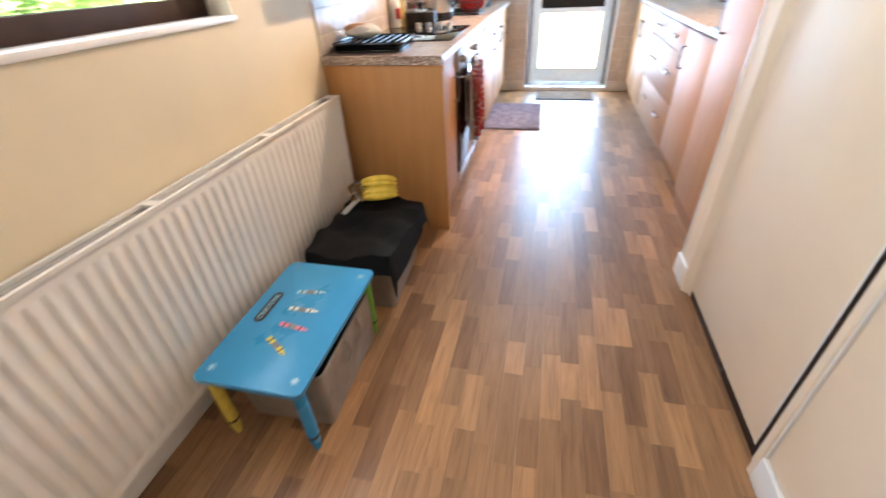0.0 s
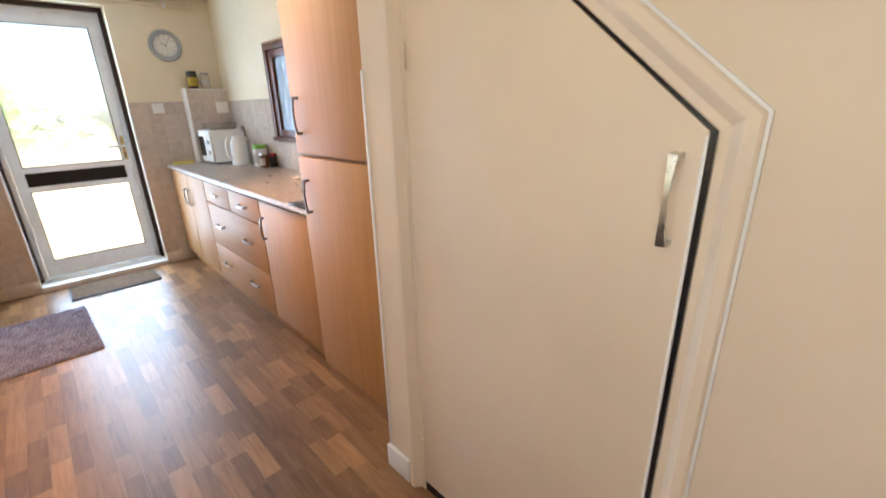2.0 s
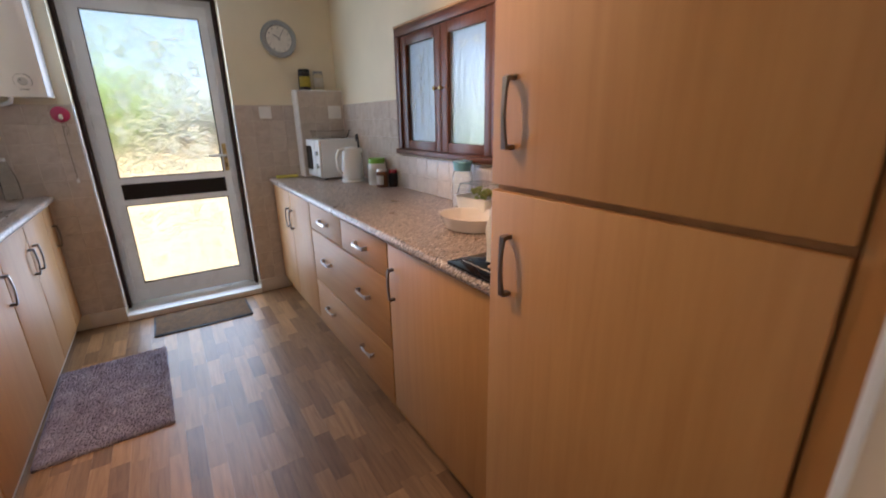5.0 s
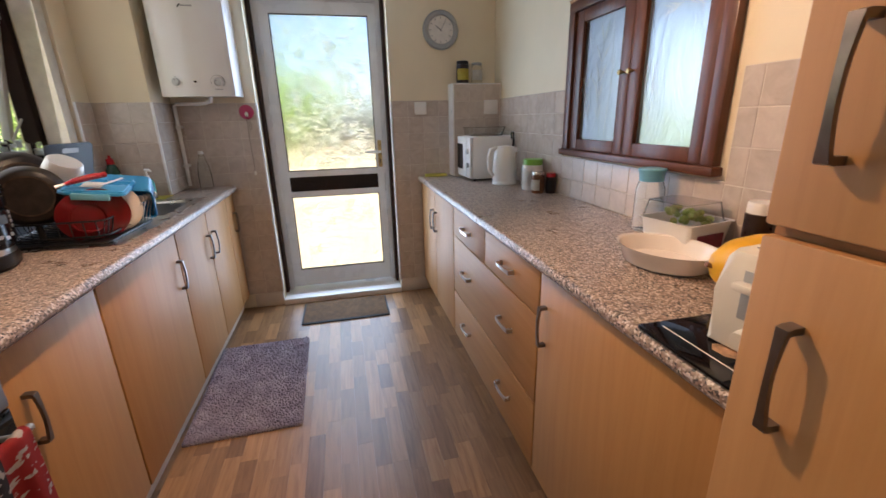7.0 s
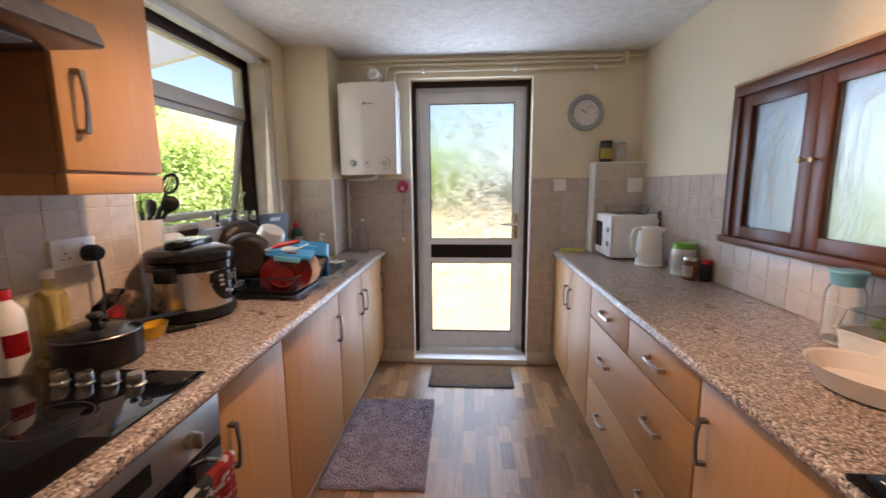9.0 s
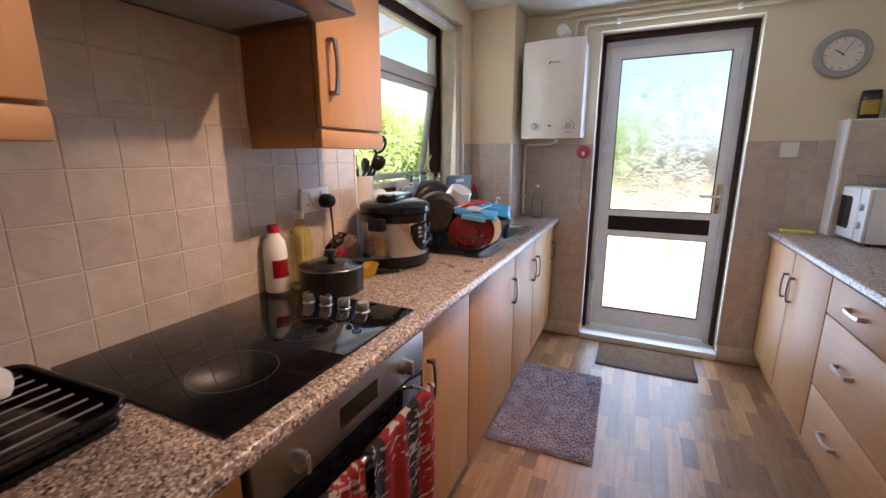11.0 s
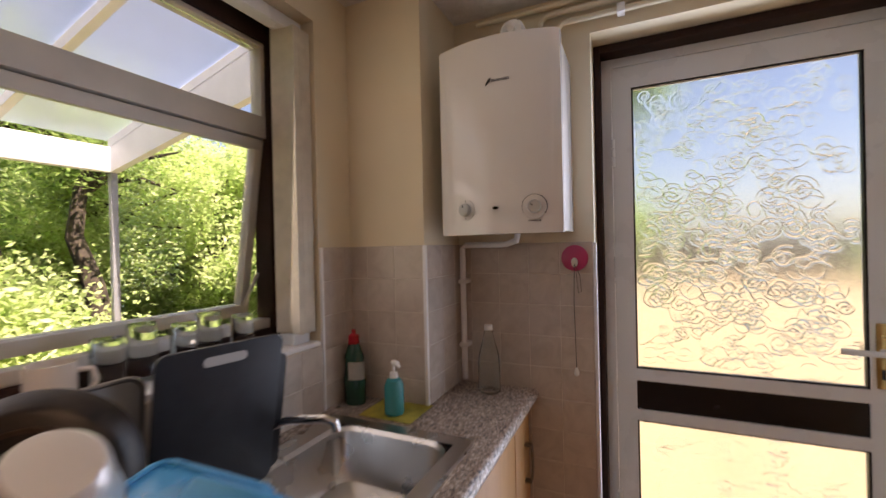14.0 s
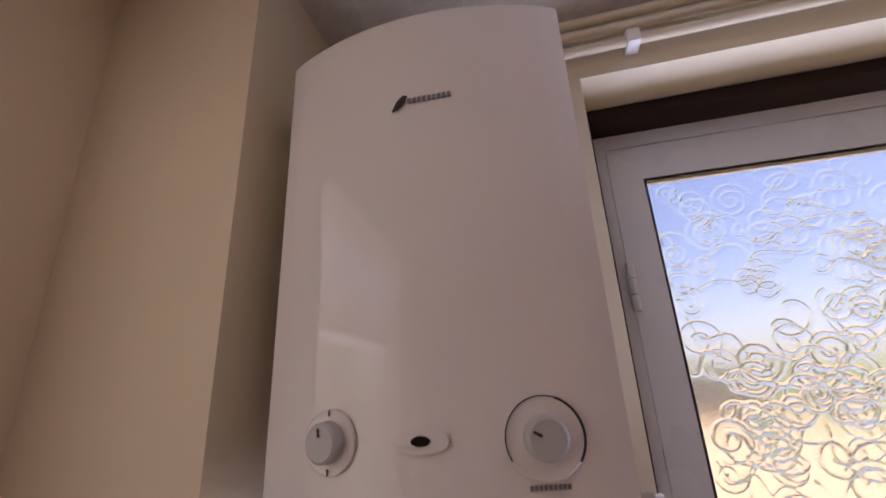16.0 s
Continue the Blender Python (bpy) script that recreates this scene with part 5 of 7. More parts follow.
part("front_panel", shift(fluted(RX1, 0.010, RY0 + 0.01, RY1 - 0.01, RZ0, RZ1 - 0.012), rc), white_gloss, radiator)
part("back_panel", shift(box(RX0 + 0.003, RX0 + 0.010, RY0 + 0.01, RY1 - 0.01, RZ0, RZ1 - 0.012), rc), white_gloss, radiator)
for y in (RY0, RY1 - 0.008):
    part("side_cover", shift(box(RX0, RX1 + 0.001, y, y + 0.008, RZ0 + 0.005, RZ1, 0.003), rc), white_gloss, radiator)
bm = bm_new()
add_box(bm, RX0, RX0 + 0.012, RY0 + 0.008, RY1 - 0.008, RZ1 - 0.01, RZ1)
add_box(bm, RX1 - 0.011, RX1 + 0.001, RY0 + 0.008, RY1 - 0.008, RZ1 - 0.01, RZ1)
for i in range(5):
    y = RY0 + 0.008 + (RY1 - RY0 - 0.05) * i / 4
    add_box(bm, RX0 + 0.012, RX1 - 0.011, y, y + 0.03, RZ1 - 0.009, RZ1 - 0.001)
part("top_grille", shift(bm, rc), white_gloss, radiator)
bm = bm_new()
for i in range(70):
    y = RY0 + 0.02 + (RY1 - RY0 - 0.05) * i / 69
    add_box(bm, RX0 + 0.012, RX1 - 0.011, y, y + 0.003, RZ0 + 0.02, RZ1 - 0.03)
part("convector_fins", shift(bm, rc), grey_plastic, radiator)

# Child's table over a felt storage box; a second box under a black bag.


def felt_box(at, w, l, h, rz, label, bulge=0.02):
    ob = put("storage_box", label, "box", at, rz, "felt storage boxes")
    bm = bm_new()
    rings = []
    for z, f in ((0, 0.97), (h * 0.5, 1.0 + bulge), (h, 1.0)):
        rings.append([bm.verts.new((x * f, y * f, z)) for x, y in rounded(w, l, 0.02, 4)])
    for z, f in ((h, 0.95), (0.012, 0.92)):
        rings.append([bm.verts.new((x * f, y * f, z)) for x, y in rounded(w, l, 0.02, 4)])
    n = len(rings[0])
    for a, b in zip(rings, rings[1:]):
        for i in range(n):
            bm.faces.new((a[i], a[(i + 1) % n], b[(i + 1) % n], b[i]))
    bm.faces.new(list(reversed(rings[0])))
    bm.faces.new(rings[-1])
    part("shell", bm, grey_felt, ob)
    for s in (-1, 1):
        part("strap", tube([(w / 2 + 0.004, s * 0.05, h * 0.55), (w / 2 + 0.02, s * 0.05, h * 0.75), (w / 2 + 0.006, s * 0.05, h * 0.97)], 0.008, 6, 0.3), grey_felt, ob)
    return ob


bxa = felt_box((-0.475, 0.90, 0.0), 0.30, 0.46, 0.23, 2, "taupe felt storage box under the blue table")
part("contents", box(-0.13, 0.13, -0.2, 0.2, 0.14, 0.19, 0.02), black_cloth, bxa)
table = put("child_table", "small blue children's table printed with crayons", "table", (-0.482, 0.853, 0.0), 0)
TW, TL, TZ = 0.345, 0.575, 0.30
hole = rounded(0.036, 0.15, 0.017, 5, -0.115, 0.03)
bm = bm_new()
outer_ = rounded(TW, TL, 0.022, 5)
add_prism(bm, outer_, TZ - 0.016, TZ, None, 0.003)
top = part("tabletop", bm, blue_paint, table)
bm = bm_new()
add_prism(bm, hole, TZ + 0.0004, TZ + 0.0012)
part("grip_slot", bm, label_dark, top, "dark slotted grip with its word printed")
txt = bpy.data.curves.new("crayons_word", 'FONT')
txt.body, txt.size, txt.extrude, txt.align_x, txt.align_y = "CRAYONS", 0.027, 0.0003, 'CENTER', 'CENTER'
tob = new("crayons_word", txt)
bpy.context.view_layer.update()
tme = bpy.data.meshes.new_from_object(tob.evaluated_get(bpy.context.evaluated_depsgraph_get()))
bpy.data.objects.remove(tob)
tme.transform(Matrix.Translation((-0.115, 0.03, TZ + 0.0016)) @ Matrix.Rotation(radians(90), 4, 'Z'))
tme.materials.clear()
tme.materials.append(label_pale)
word = new("printed_word", tme)
word.parent = top


def crayon(cx, cy, ang, mat_, ln=0.105):
    m = Matrix.Translation((cx, cy, TZ)) @ Matrix.Rotation(radians(ang), 4, 'Z')
    a = part("crayon_print", prism([(-ln / 2, -0.009), (ln * 0.32, -0.009), (ln * 0.36, -0.005), (ln / 2, -0.0035), (ln / 2, 0.0035), (ln * 0.36, 0.005), (ln * 0.32, 0.009), (-ln / 2, 0.009)], 0.0004, 0.0011, m), mat_, top)
    part("crayon_sleeve", prism([(-ln * 0.18, -0.0095), (ln * 0.10, -0.0095), (ln * 0.10, 0.0095), (-ln * 0.18, 0.0095)], 0.0012, 0.0016, m), label_grey, a)
    for s in (-0.36, 0.22):
        part("crayon_band", prism([(ln * s, -0.0095), (ln * (s + 0.05), -0.0095), (ln * (s + 0.05), 0.0095), (ln * s, 0.0095)], 0.0012, 0.0016, m), label_dark, a)


crayon(0.01, -0.13, -32, label_yellow)
crayon(0.02, -0.045, -8, label_pink)
crayon(0.012, 0.035, 0, label_white)
crayon(-0.005, 0.125, 8, label_pale)
for sx_, sy_ in ((-0.135, -0.24), (0.135, -0.24), (0.135, 0.24)):
    bm = bm_new()
    for k in range(3):
        a = radians(60 * k + 20)
        add_prism(bm, [(-0.014, -0.002), (0.014, -0.002), (0.014, 0.002), (-0.014, 0.002)], 0.0004, 0.001 + 0.0001 * k, Matrix.Translation((sx_, sy_, TZ)) @ Matrix.Rotation(a, 4, 'Z'))
    part("scribble_print", bm, label_pale, top)
for sx_, sy_, mt in ((-1, -1, label_yellow), (1, -1, blue_plastic), (-1, 1, red_plastic), (1, 1, green_plastic)):
    lx, ly = sx_ * (TW / 2 - 0.03), sy_ * (TL / 2 - 0.035)
    lg = part("leg", lathe([(0.0, TZ - 0.017), (0.019, TZ - 0.017), (0.019, 0.06), (0.015, 0.03), (0.010, 0.0), (0.0, 0.0)], 20, Matrix.Translation((lx, ly, 0))), mt, table)
    part("leg_band", lathe([(0.0195, 0.075), (0.0198, 0.075), (0.0198, 0.065), (0.0195, 0.065)], 20, Matrix.Translation((lx, ly, 0))), label_dark, lg)

felt_box((-0.47, 1.47, 0.0), 0.33, 0.44, 0.27, 3, "taupe felt storage box under a black bag")
bm = bm_new()
n1, n2 = 26, 30
grid = []
for i in range(n1 + 1):
    row = []
    for j in range(n2 + 1):
        u, v = i / n1 - 0.5, j / n2 - 0.5
        x, y = u * 0.48, v * 0.60
        ex, ey = max(0, abs(x) - 0.185), max(0, abs(y) - 0.245)
        drop = ex * 1.7 + ey * 1.3
        z = 0.298 - drop + 0.014 * math.sin(9 * u + 3 * v) + 0.009 * math.sin(17 * v + 5 * u) + 0.02 * noise.noise(Vector((u * 7, v * 7, 1))) + (0.015 if v > 0.25 else 0)
        row.append(bm.verts.new((-0.455 + x - math.copysign(min(ex, 0.05), x) * 0.75, 1.45 + y - math.copysign(min(ey, 0.05), y) * 0.7, max(0.10, z))))
    grid.append(row)
fs = [bm.faces.new((a[j], a[j + 1], b[j + 1], b[j])) for a, b in zip(grid, grid[1:]) for j in range(n2)]
bmesh.ops.solidify(bm, geom=fs, thickness=0.004)
bag = put("shopping_bag", "black cloth bag spread over the storage box", "bag", (0, 0, 0))
part("cloth", bm, black_cloth, bag)
bm = bm_new()
for i in range(9):
    add_box(bm, -0.628 + 0.002 * i, -0.600 + 0.002 * i, 1.53 + 0.015 * i, 1.538 + 0.015 * i, 0.2955 + 0.0011 * i, 0.302 + 0.0011 * i)
part("printed_bars", bm, label_white, bag, "white printing")


def crumpled(rx, ry, rz, seed, amp=0.18, sub=3):
    bm = bm_new()
    bmesh.ops.create_icosphere(bm, subdivisions=sub, radius=1.0)
    for v in bm.verts:
        d = noise.noise(v.co * 1.7 + Vector((seed, 0, 0))) * amp * 1.6 + noise.noise(v.co * 4.5 + Vector((0, seed, 0))) * amp
        v.co = Vector((v.co.x * rx, v.co.y * ry, v.co.z * rz)) * (1 + d)
    return bm


banana_skin = mottled("banana_skin", (0.72, 0.52, 0.05), 0.45, var=0.15, scale=25, fine=90, bump=0.1)
bunch = put("banana_bunch", "bunch of ripe yellow bananas on the black bag", "bananas", (-0.47, 1.655, 0.325), 35)
bunch.matrix_world = pose(-0.47, 1.665, 0.372, 58, 0, 20) @ Matrix.Scale(0.98, 4)
for k in range(5):
    fan = radians(-34 + 17 * k)
    pts_ = []
    for i in range(9):
        f = i / 8
        a_ = radians(-58 + 116 * f)
        pts_.append(Matrix.Rotation(fan * 0.5, 3, 'X') @ Vector((0.10 * math.sin(a_), 0.030 * (k - 2) * (0.35 + 0.65 * math.cos(a_)), 0.012 + 0.085 * (math.cos(a_) - 0.5) + 0.006 * (k % 2))))
    part("banana", tube(pts_, [0.006, 0.012, 0.0165, 0.018, 0.0185, 0.018, 0.0165, 0.012, 0.005], 10), banana_skin, bunch)
part("bunch_stem", tube([(-0.075, 0, 0.0), (-0.10, 0, 0.006)], [0.014, 0.009], 8), spice_brown, bunch)
part("clear_bag", shift(crumpled(0.045, 0.05, 0.04, 7, 0.3), (0.095, 0.0, -0.03)), clear_plastic, bunch)

# Rug and doormat.
rug = put("rug", "mauve chenille bath-style rug on the floor", "rug", (-0.025, 4.115, 0.0), 1.5)
bm = bm_new()
nx, ny = 96, 160
rw, rl = 0.485, 0.81
grid = [[bm.verts.new(((i / nx - 0.5) * rw, (j / ny - 0.5) * rl, 0.013 + 0.010 * noise.noise(Vector((i * 0.55, j * 0.55, 0))) + 0.003 * noise.noise(Vector((i * 0.12, j * 0.12, 5))))) for j in range(ny + 1)] for i in range(nx + 1)]
for a, b in zip(grid, grid[1:]):
    for j in range(ny):
        bm.faces.new((a[j], a[j + 1], b[j + 1], b[j]))
part("rug_face", bm, rug_mat, rug)
part("hem", prism(rounded(rw + 0.012, rl + 0.012, 0.012), 0.0005, 0.008), rug_mat, rug)
mat = put("doormat", "brown coir doormat by the back door", "doormat", (0.449, 4.895, 0.0), 0)
bm = bm_new()
nx, ny = 60, 34
grid = [[bm.verts.new(((i / nx - 0.5) * 0.575, (j / ny - 0.5) * 0.32, 0.012 + 0.003 * noise.noise(Vector((i * 1.1, j * 1.1, 3))))) for j in range(ny + 1)] for i in range(nx + 1)]
for a, b in zip(grid, grid[1:]):
    for j in range(ny):
        bm.faces.new((a[j], a[j + 1], b[j + 1], b[j]))
part("mat_face", bm, doormat_mat, mat)
part("backing", prism(rounded(0.60, 0.345, 0.01), 0.0005, 0.009, None, 0.003), black_plastic, mat)

# ---- sink ----
snk = (-0.51, 4.17, 0.911)
sink = put("sink", "stainless steel sink with a ribbed drainer", "sink", snk)
bm = bm_new()
ring_r = [bm.verts.new((x, y, 0.9105)) for x, y in rounded(SX1 - SX0 + 0.035, SY1 - SY0 + 0.035, 0.03, 6, (SX0 + SX1) / 2, (SY0 + SY1) / 2)]
ring_i = [bm.verts.new((x, y, 0.9135)) for x, y in rounded(SX1 - SX0 + 0.02, SY1 - SY0 + 0.02, 0.03, 6, (SX0 + SX1) / 2, (SY0 + SY1) / 2)]
n = len(ring_r)
for i in range(n):
    bm.faces.new((ring_r[i], ring_r[(i + 1) % n], ring_i[(i + 1) % n], ring_i[i]))
part("rim", shift(bm, snk), steel, sink)
bm = bm_new()
rings = [[bm.verts.new((x, y, z)) for x, y in rounded(w, l, r, 6, -0.50, 4.40)] for w, l, r, z in ((0.37, 0.42, 0.07, 0.9125), (0.35, 0.40, 0.065, 0.903), (0.325, 0.375, 0.06, 0.80), (0.29, 0.34, 0.05, 0.775), (0.06, 0.06, 0.03, 0.768))]
n = len(rings[0])
for a, b in zip(rings, rings[1:]):
    for i in range(n):
        bm.faces.new((a[i], a[(i + 1) % n], b[(i + 1) % n], b[i]))
bm.faces.new(rings[-1])
part("bowl", shift(bm, snk), steel, sink)
bm = bm_new()
for b in [(SX0 - 0.01, SX1 + 0.01, SY0 - 0.008, 4.19, 0.9105, 0.9127), (SX0 - 0.01, -0.685, 4.19, SY1 + 0.01, 0.9105, 0.9127), (-0.315, SX1 + 0.01, 4.19, SY1 + 0.01, 0.9105, 0.9127), (-0.685, -0.315, 4.61, SY1 + 0.01, 0.9105, 0.9127)]:
    add_box(bm, *b)
part("deck", shift(bm, snk), steel, sink)
for i in range(9):
    x = -0.68 + 0.042 * i
    part("drainer_rib", shift(tube([(x, 3.75, 0.9128), (x, 4.13, 0.9128)], 0.005, 8, 0.7), snk), steel, sink)
tap = put("tap", "chrome swivel mixer tap at the back of the sink", "tap", (-0.722, 4.30, 0.913))
part("tap_body", lathe([(0.0, 0.0), (0.028, 0.0), (0.026, 0.02), (0.02, 0.05), (0.02, 0.08), (0.0, 0.085)], 24), chrome, tap)
part("spout", tube([(0, 0, 0.07), (0.03, 0.005, 0.095), (0.12, 0.025, 0.128), (0.21, 0.045, 0.14), (0.235, 0.05, 0.132), (0.238, 0.051, 0.115)], 0.0105, 12), chrome, tap)
part("tap_lever", tube([(0, -0.02, 0.06), (0.03, -0.075, 0.075)], 0.008, 10), chrome, tap)

# ---- left worktop things ----
silver_button = mottled("silver_button", (0.34, 0.34, 0.35), 0.3, 0.5, var=0.1, scale=40, bump=0.0)
CK = (-0.615, 3.485, 0.911)
cooker = put("pressure_cooker", "steel electric pressure cooker with a black domed lid", "pressure cooker", CK, 3)
part("base", lathe([(0.0, 0.0), (0.128, 0.0), (0.140, 0.012), (0.142, 0.045), (0.138, 0.048), (0.0, 0.048)], 48), black_plastic, cooker)
part("pot_wall", lathe([(0.137, 0.047), (0.137, 0.185), (0.133, 0.187), (0.133, 0.047)], 56), steel, cooker)
part("collar", lathe([(0.132, 0.180), (0.146, 0.186), (0.148, 0.215), (0.140, 0.222), (0.0, 0.222)], 48), black_shiny, cooker)
lid = part("lid", lathe([(0.146, 0.221), (0.150, 0.226), (0.149, 0.246), (0.138, 0.258), (0.09, 0.272), (0.0, 0.280)], 48), black_shiny, cooker)
part("lid_handle", prism(rounded(0.085, 0.22, 0.040, 6), 0.258, 0.294, None, 0.015), black_shiny, lid)
part("steam_valve", lathe([(0.0, 0.289), (0.013, 0.287), (0.015, 0.278), (0.012, 0.262), (0.0, 0.262)], 18, Matrix.Translation((-0.07, 0.055, 0))), black_plastic, lid)
for s in (-1, 1):
    part("side_grip", box(-0.035, 0.035, s * 0.152 - 0.016, s * 0.152 + 0.016, 0.155, 0.205, 0.008), black_plastic, cooker)
bm = bm_new()
rows = []
for k in range(17):
    a = radians(-34 + 68 * k / 16)
    edge = abs(k - 8) / 8
    lo, hi = 0.068 + 0.060 * edge ** 3, 0.178 - 0.008 * edge ** 4
    rows.append([bm.verts.new((rr * math.cos(a), rr * math.sin(a), z)) for rr, z in ((0.1365, lo - 0.005), (0.1445, lo), (0.1455, lo + 0.006), (0.1455, hi - 0.006), (0.1445, hi), (0.1365, hi + 0.004))])
for a, b in zip(rows, rows[1:]):
    for i in range(5):
        bm.faces.new((a[i], a[i + 1], b[i + 1], b[i]))
panel = part("control_panel", bm, black_shiny, cooker)


def on_panel(deg, z):
    return Matrix.Rotation(radians(deg), 4, 'Z') @ Matrix.Translation((0.1453, 0, z)) @ face_x(0, 1)


part("display", prism(rounded(0.040, 0.026, 0.003, 3), -0.0004, 0.0012, on_panel(0, 0.150)), label_dark, panel)
for deg, z in ((-20, 0.162), (-20, 0.145), (-19, 0.128), (20, 0.166), (20, 0.152), (20, 0.138), (19, 0.124), (-10, 0.102), (0, 0.096), (10, 0.102)):
    part("button", prism(rounded(0.019, 0.0105, 0.0045, 3), -0.0006, 0.0018, on_panel(deg, z)), silver_button, panel)

pan = put("saucepan", "black saucepan with a steel-rimmed glass lid on the hob", "saucepan", (-0.605, 3.052, 0.911))
part("pot", lathe([(0.0, 0.0), (0.098, 0.0), (0.104, 0.006), (0.106, 0.085), (0.104, 0.085), (0.100, 0.01), (0.0, 0.008)], 44), pan_black, pan)
plid = part("lid", lathe([(0.107, 0.086), (0.107, 0.091), (0.07, 0.104), (0.0, 0.110)], 44), black_shiny, pan)
part("lid_rim", lathe([(0.1065, 0.0855), (0.109, 0.088), (0.1065, 0.0915)], 44), dark_steel, plid)
part("lid_knob", lathe([(0.0, 0.142), (0.017, 0.140), (0.021, 0.132), (0.012, 0.118), (0.010, 0.109), (0.0, 0.109)], 24), black_plastic, plid)
part("pan_handle", tube([(0.018, 0.100, 0.072), (0.021, 0.125, 0.074), (0.030, 0.21, 0.066), (0.038, 0.30, 0.050)], [0.008, 0.009, 0.012, 0.011], 12, 0.7), black_plastic, pan)
part("handle_collar", tube([(0.017, 0.095, 0.072), (0.020, 0.120, 0.074)], 0.011, 12), steel, pan)


def bottle(name, label, category, at, prof, mat_, cap=None, cap_mat=None, group="", sx=1.0, sy=1.0, tag=None, rz=0):
    ob = put(name, label, category, at, rz, group)
    part("bottle_body" if category == "bottle" else "jar_body", lathe(prof, 32, None, sx, sy), mat_, ob)
    if cap:
        part("cap", lathe(cap, 28), cap_mat, ob)
    if tag:
        r, z0, z1, a0, a1, tm = tag
        bm = bm_new()
        rows = []
        for k in range(15):
            a = radians(a0 + (a1 - a0) * k / 14)
            rows.append([bm.verts.new((r * sx * math.cos(a), r * sy * math.sin(a), z)) for z in (z0, z1)])
        fs = [bm.faces.new((a[0], b[0], b[1], a[1])) for a, b in zip(rows, rows[1:])]
        bmesh.ops.solidify(bm, geom=fs, thickness=-0.0006)
        part("label_band", bm, tm, ob)
    return ob


bottle("milk_bottle", "white plastic milk bottle with a red cap", "bottle", (-0.757, 2.958, 0.9172), [(0.0, 0.0), (0.036, 0.0), (0.038, 0.006), (0.038, 0.13), (0.034, 0.165), (0.018, 0.19), (0.017, 0.20), (0.0, 0.20)], white_plastic, [(0.0, 0.222), (0.017, 0.222), (0.019, 0.218), (0.019, 0.196), (0.0, 0.196)], red_plastic, tag=(0.0386, 0.05, 0.11, -60, 30, red_plastic))
bottle("oil_bottle", "clear bottle of yellow cooking oil", "bottle", (-0.757, 3.078, 0.911), [(0.0, 0.0), (0.036, 0.0), (0.038, 0.006), (0.038, 0.16), (0.034, 0.185), (0.015, 0.215), (0.014, 0.235), (0.0, 0.235)], oil_yellow, [(0.0, 0.258), (0.015, 0.258), (0.016, 0.255), (0.016, 0.232), (0.0, 0.232)], cream_plastic)
bowl = put("bowl", "small yellow plastic bowl with a black peeler", "bowl", (-0.608, 3.238, 0.911))
part("bowl_shell", lathe([(0.0, 0.0), (0.032, 0.0), (0.044, 0.012), (0.054, 0.042), (0.056, 0.044), (0.052, 0.042), (0.042, 0.014), (0.0, 0.004)], 32), yellow_plastic, bowl)
knife = put("kitchen_knife", "small black-handled knife lying on the worktop", "knife", (-0.545, 3.305, 0.911), 48)
part("knife_handle", box(-0.045, 0.045, -0.008, 0.008, 0.0005, 0.013, 0.004), black_plastic, knife)
part("blade", prism([(0.045, -0.008), (0.13, -0.006), (0.15, 0.004), (0.045, 0.007)], 0.003, 0.0045), steel, knife)
foodbag = put("bread_bag", "clear and red plastic food bag slumped by the wall", "bag", (-0.725, 3.270, 0.985), 10)
part("bag_film", crumpled(0.048, 0.115, 0.080, 2, 0.2), clear_plastic, foodbag)
part("bag_bread", shift(crumpled(0.022, 0.04, 0.022, 5, 0.2), (0.0, -0.04, -0.03)), bread_mat, foodbag)
part("bag_print", shift(crumpled(0.018, 0.034, 0.026, 3, 0.2), (-0.01, 0.045, -0.008)), red_plastic, foodbag)

# Utensil pot on the sill.
UP = (-0.874, 3.590, 1.139)
pot = put("utensil_pot", "white ceramic pot of black kitchen utensils", "utensil pot", UP)
part("pot_shell", lathe([(0.0, 0.0), (0.058, 0.0), (0.062, 0.01), (0.068, 0.128), (0.063, 0.128), (0.058, 0.012), (0.0, 0.008)], 40), ceramic, pot)


def utensil(name, label, at, lean, ln, head, seed):
    ob = put(name, label, "utensil", at, 0, "kitchen utensils")
    d = Vector(lean).normalized()
    tip = d * ln
    part("grip", tube([(0, 0, 0), tip * 0.5, tip * 0.82], [0.010, 0.009, 0.008], 10), black_plastic, ob)
    m = Matrix.Translation(tip * 0.8) @ d.to_track_quat('Z', 'X').to_matrix().to_4x4()
    if head == "spoon":
        part("spoon_head", lathe([(0.008, 0.0), (0.026, 0.022), (0.033, 0.045), (0.026, 0.068), (0.0, 0.078)], 20, m, 1.0, 0.28), black_plastic, ob)
    elif head == "loop":
        pts_ = [m @ Vector((0.027 * math.sin(a), 0, 0.04 - 0.04 * math.cos(a))) for a in [i * 0.42 for i in range(15)]]
        part("ring_head", tube(pts_, 0.0065, 8, closed=True), black_plastic, ob)
        for k in (-1, 0, 1):
            part("bar", tube([m @ Vector((0.010 * k, 0, 0.008)), m @ Vector((0.010 * k, 0, 0.072))], 0.003, 6), black_plastic, ob)
    else:
        part("blade", prism([(-0.012, 0), (0.012, 0), (0.019, 0.07), (-0.019, 0.07)], -0.002, 0.002, m @ Matrix.Rotation(radians(90), 4, 'X')), black_plastic, ob)
    return ob


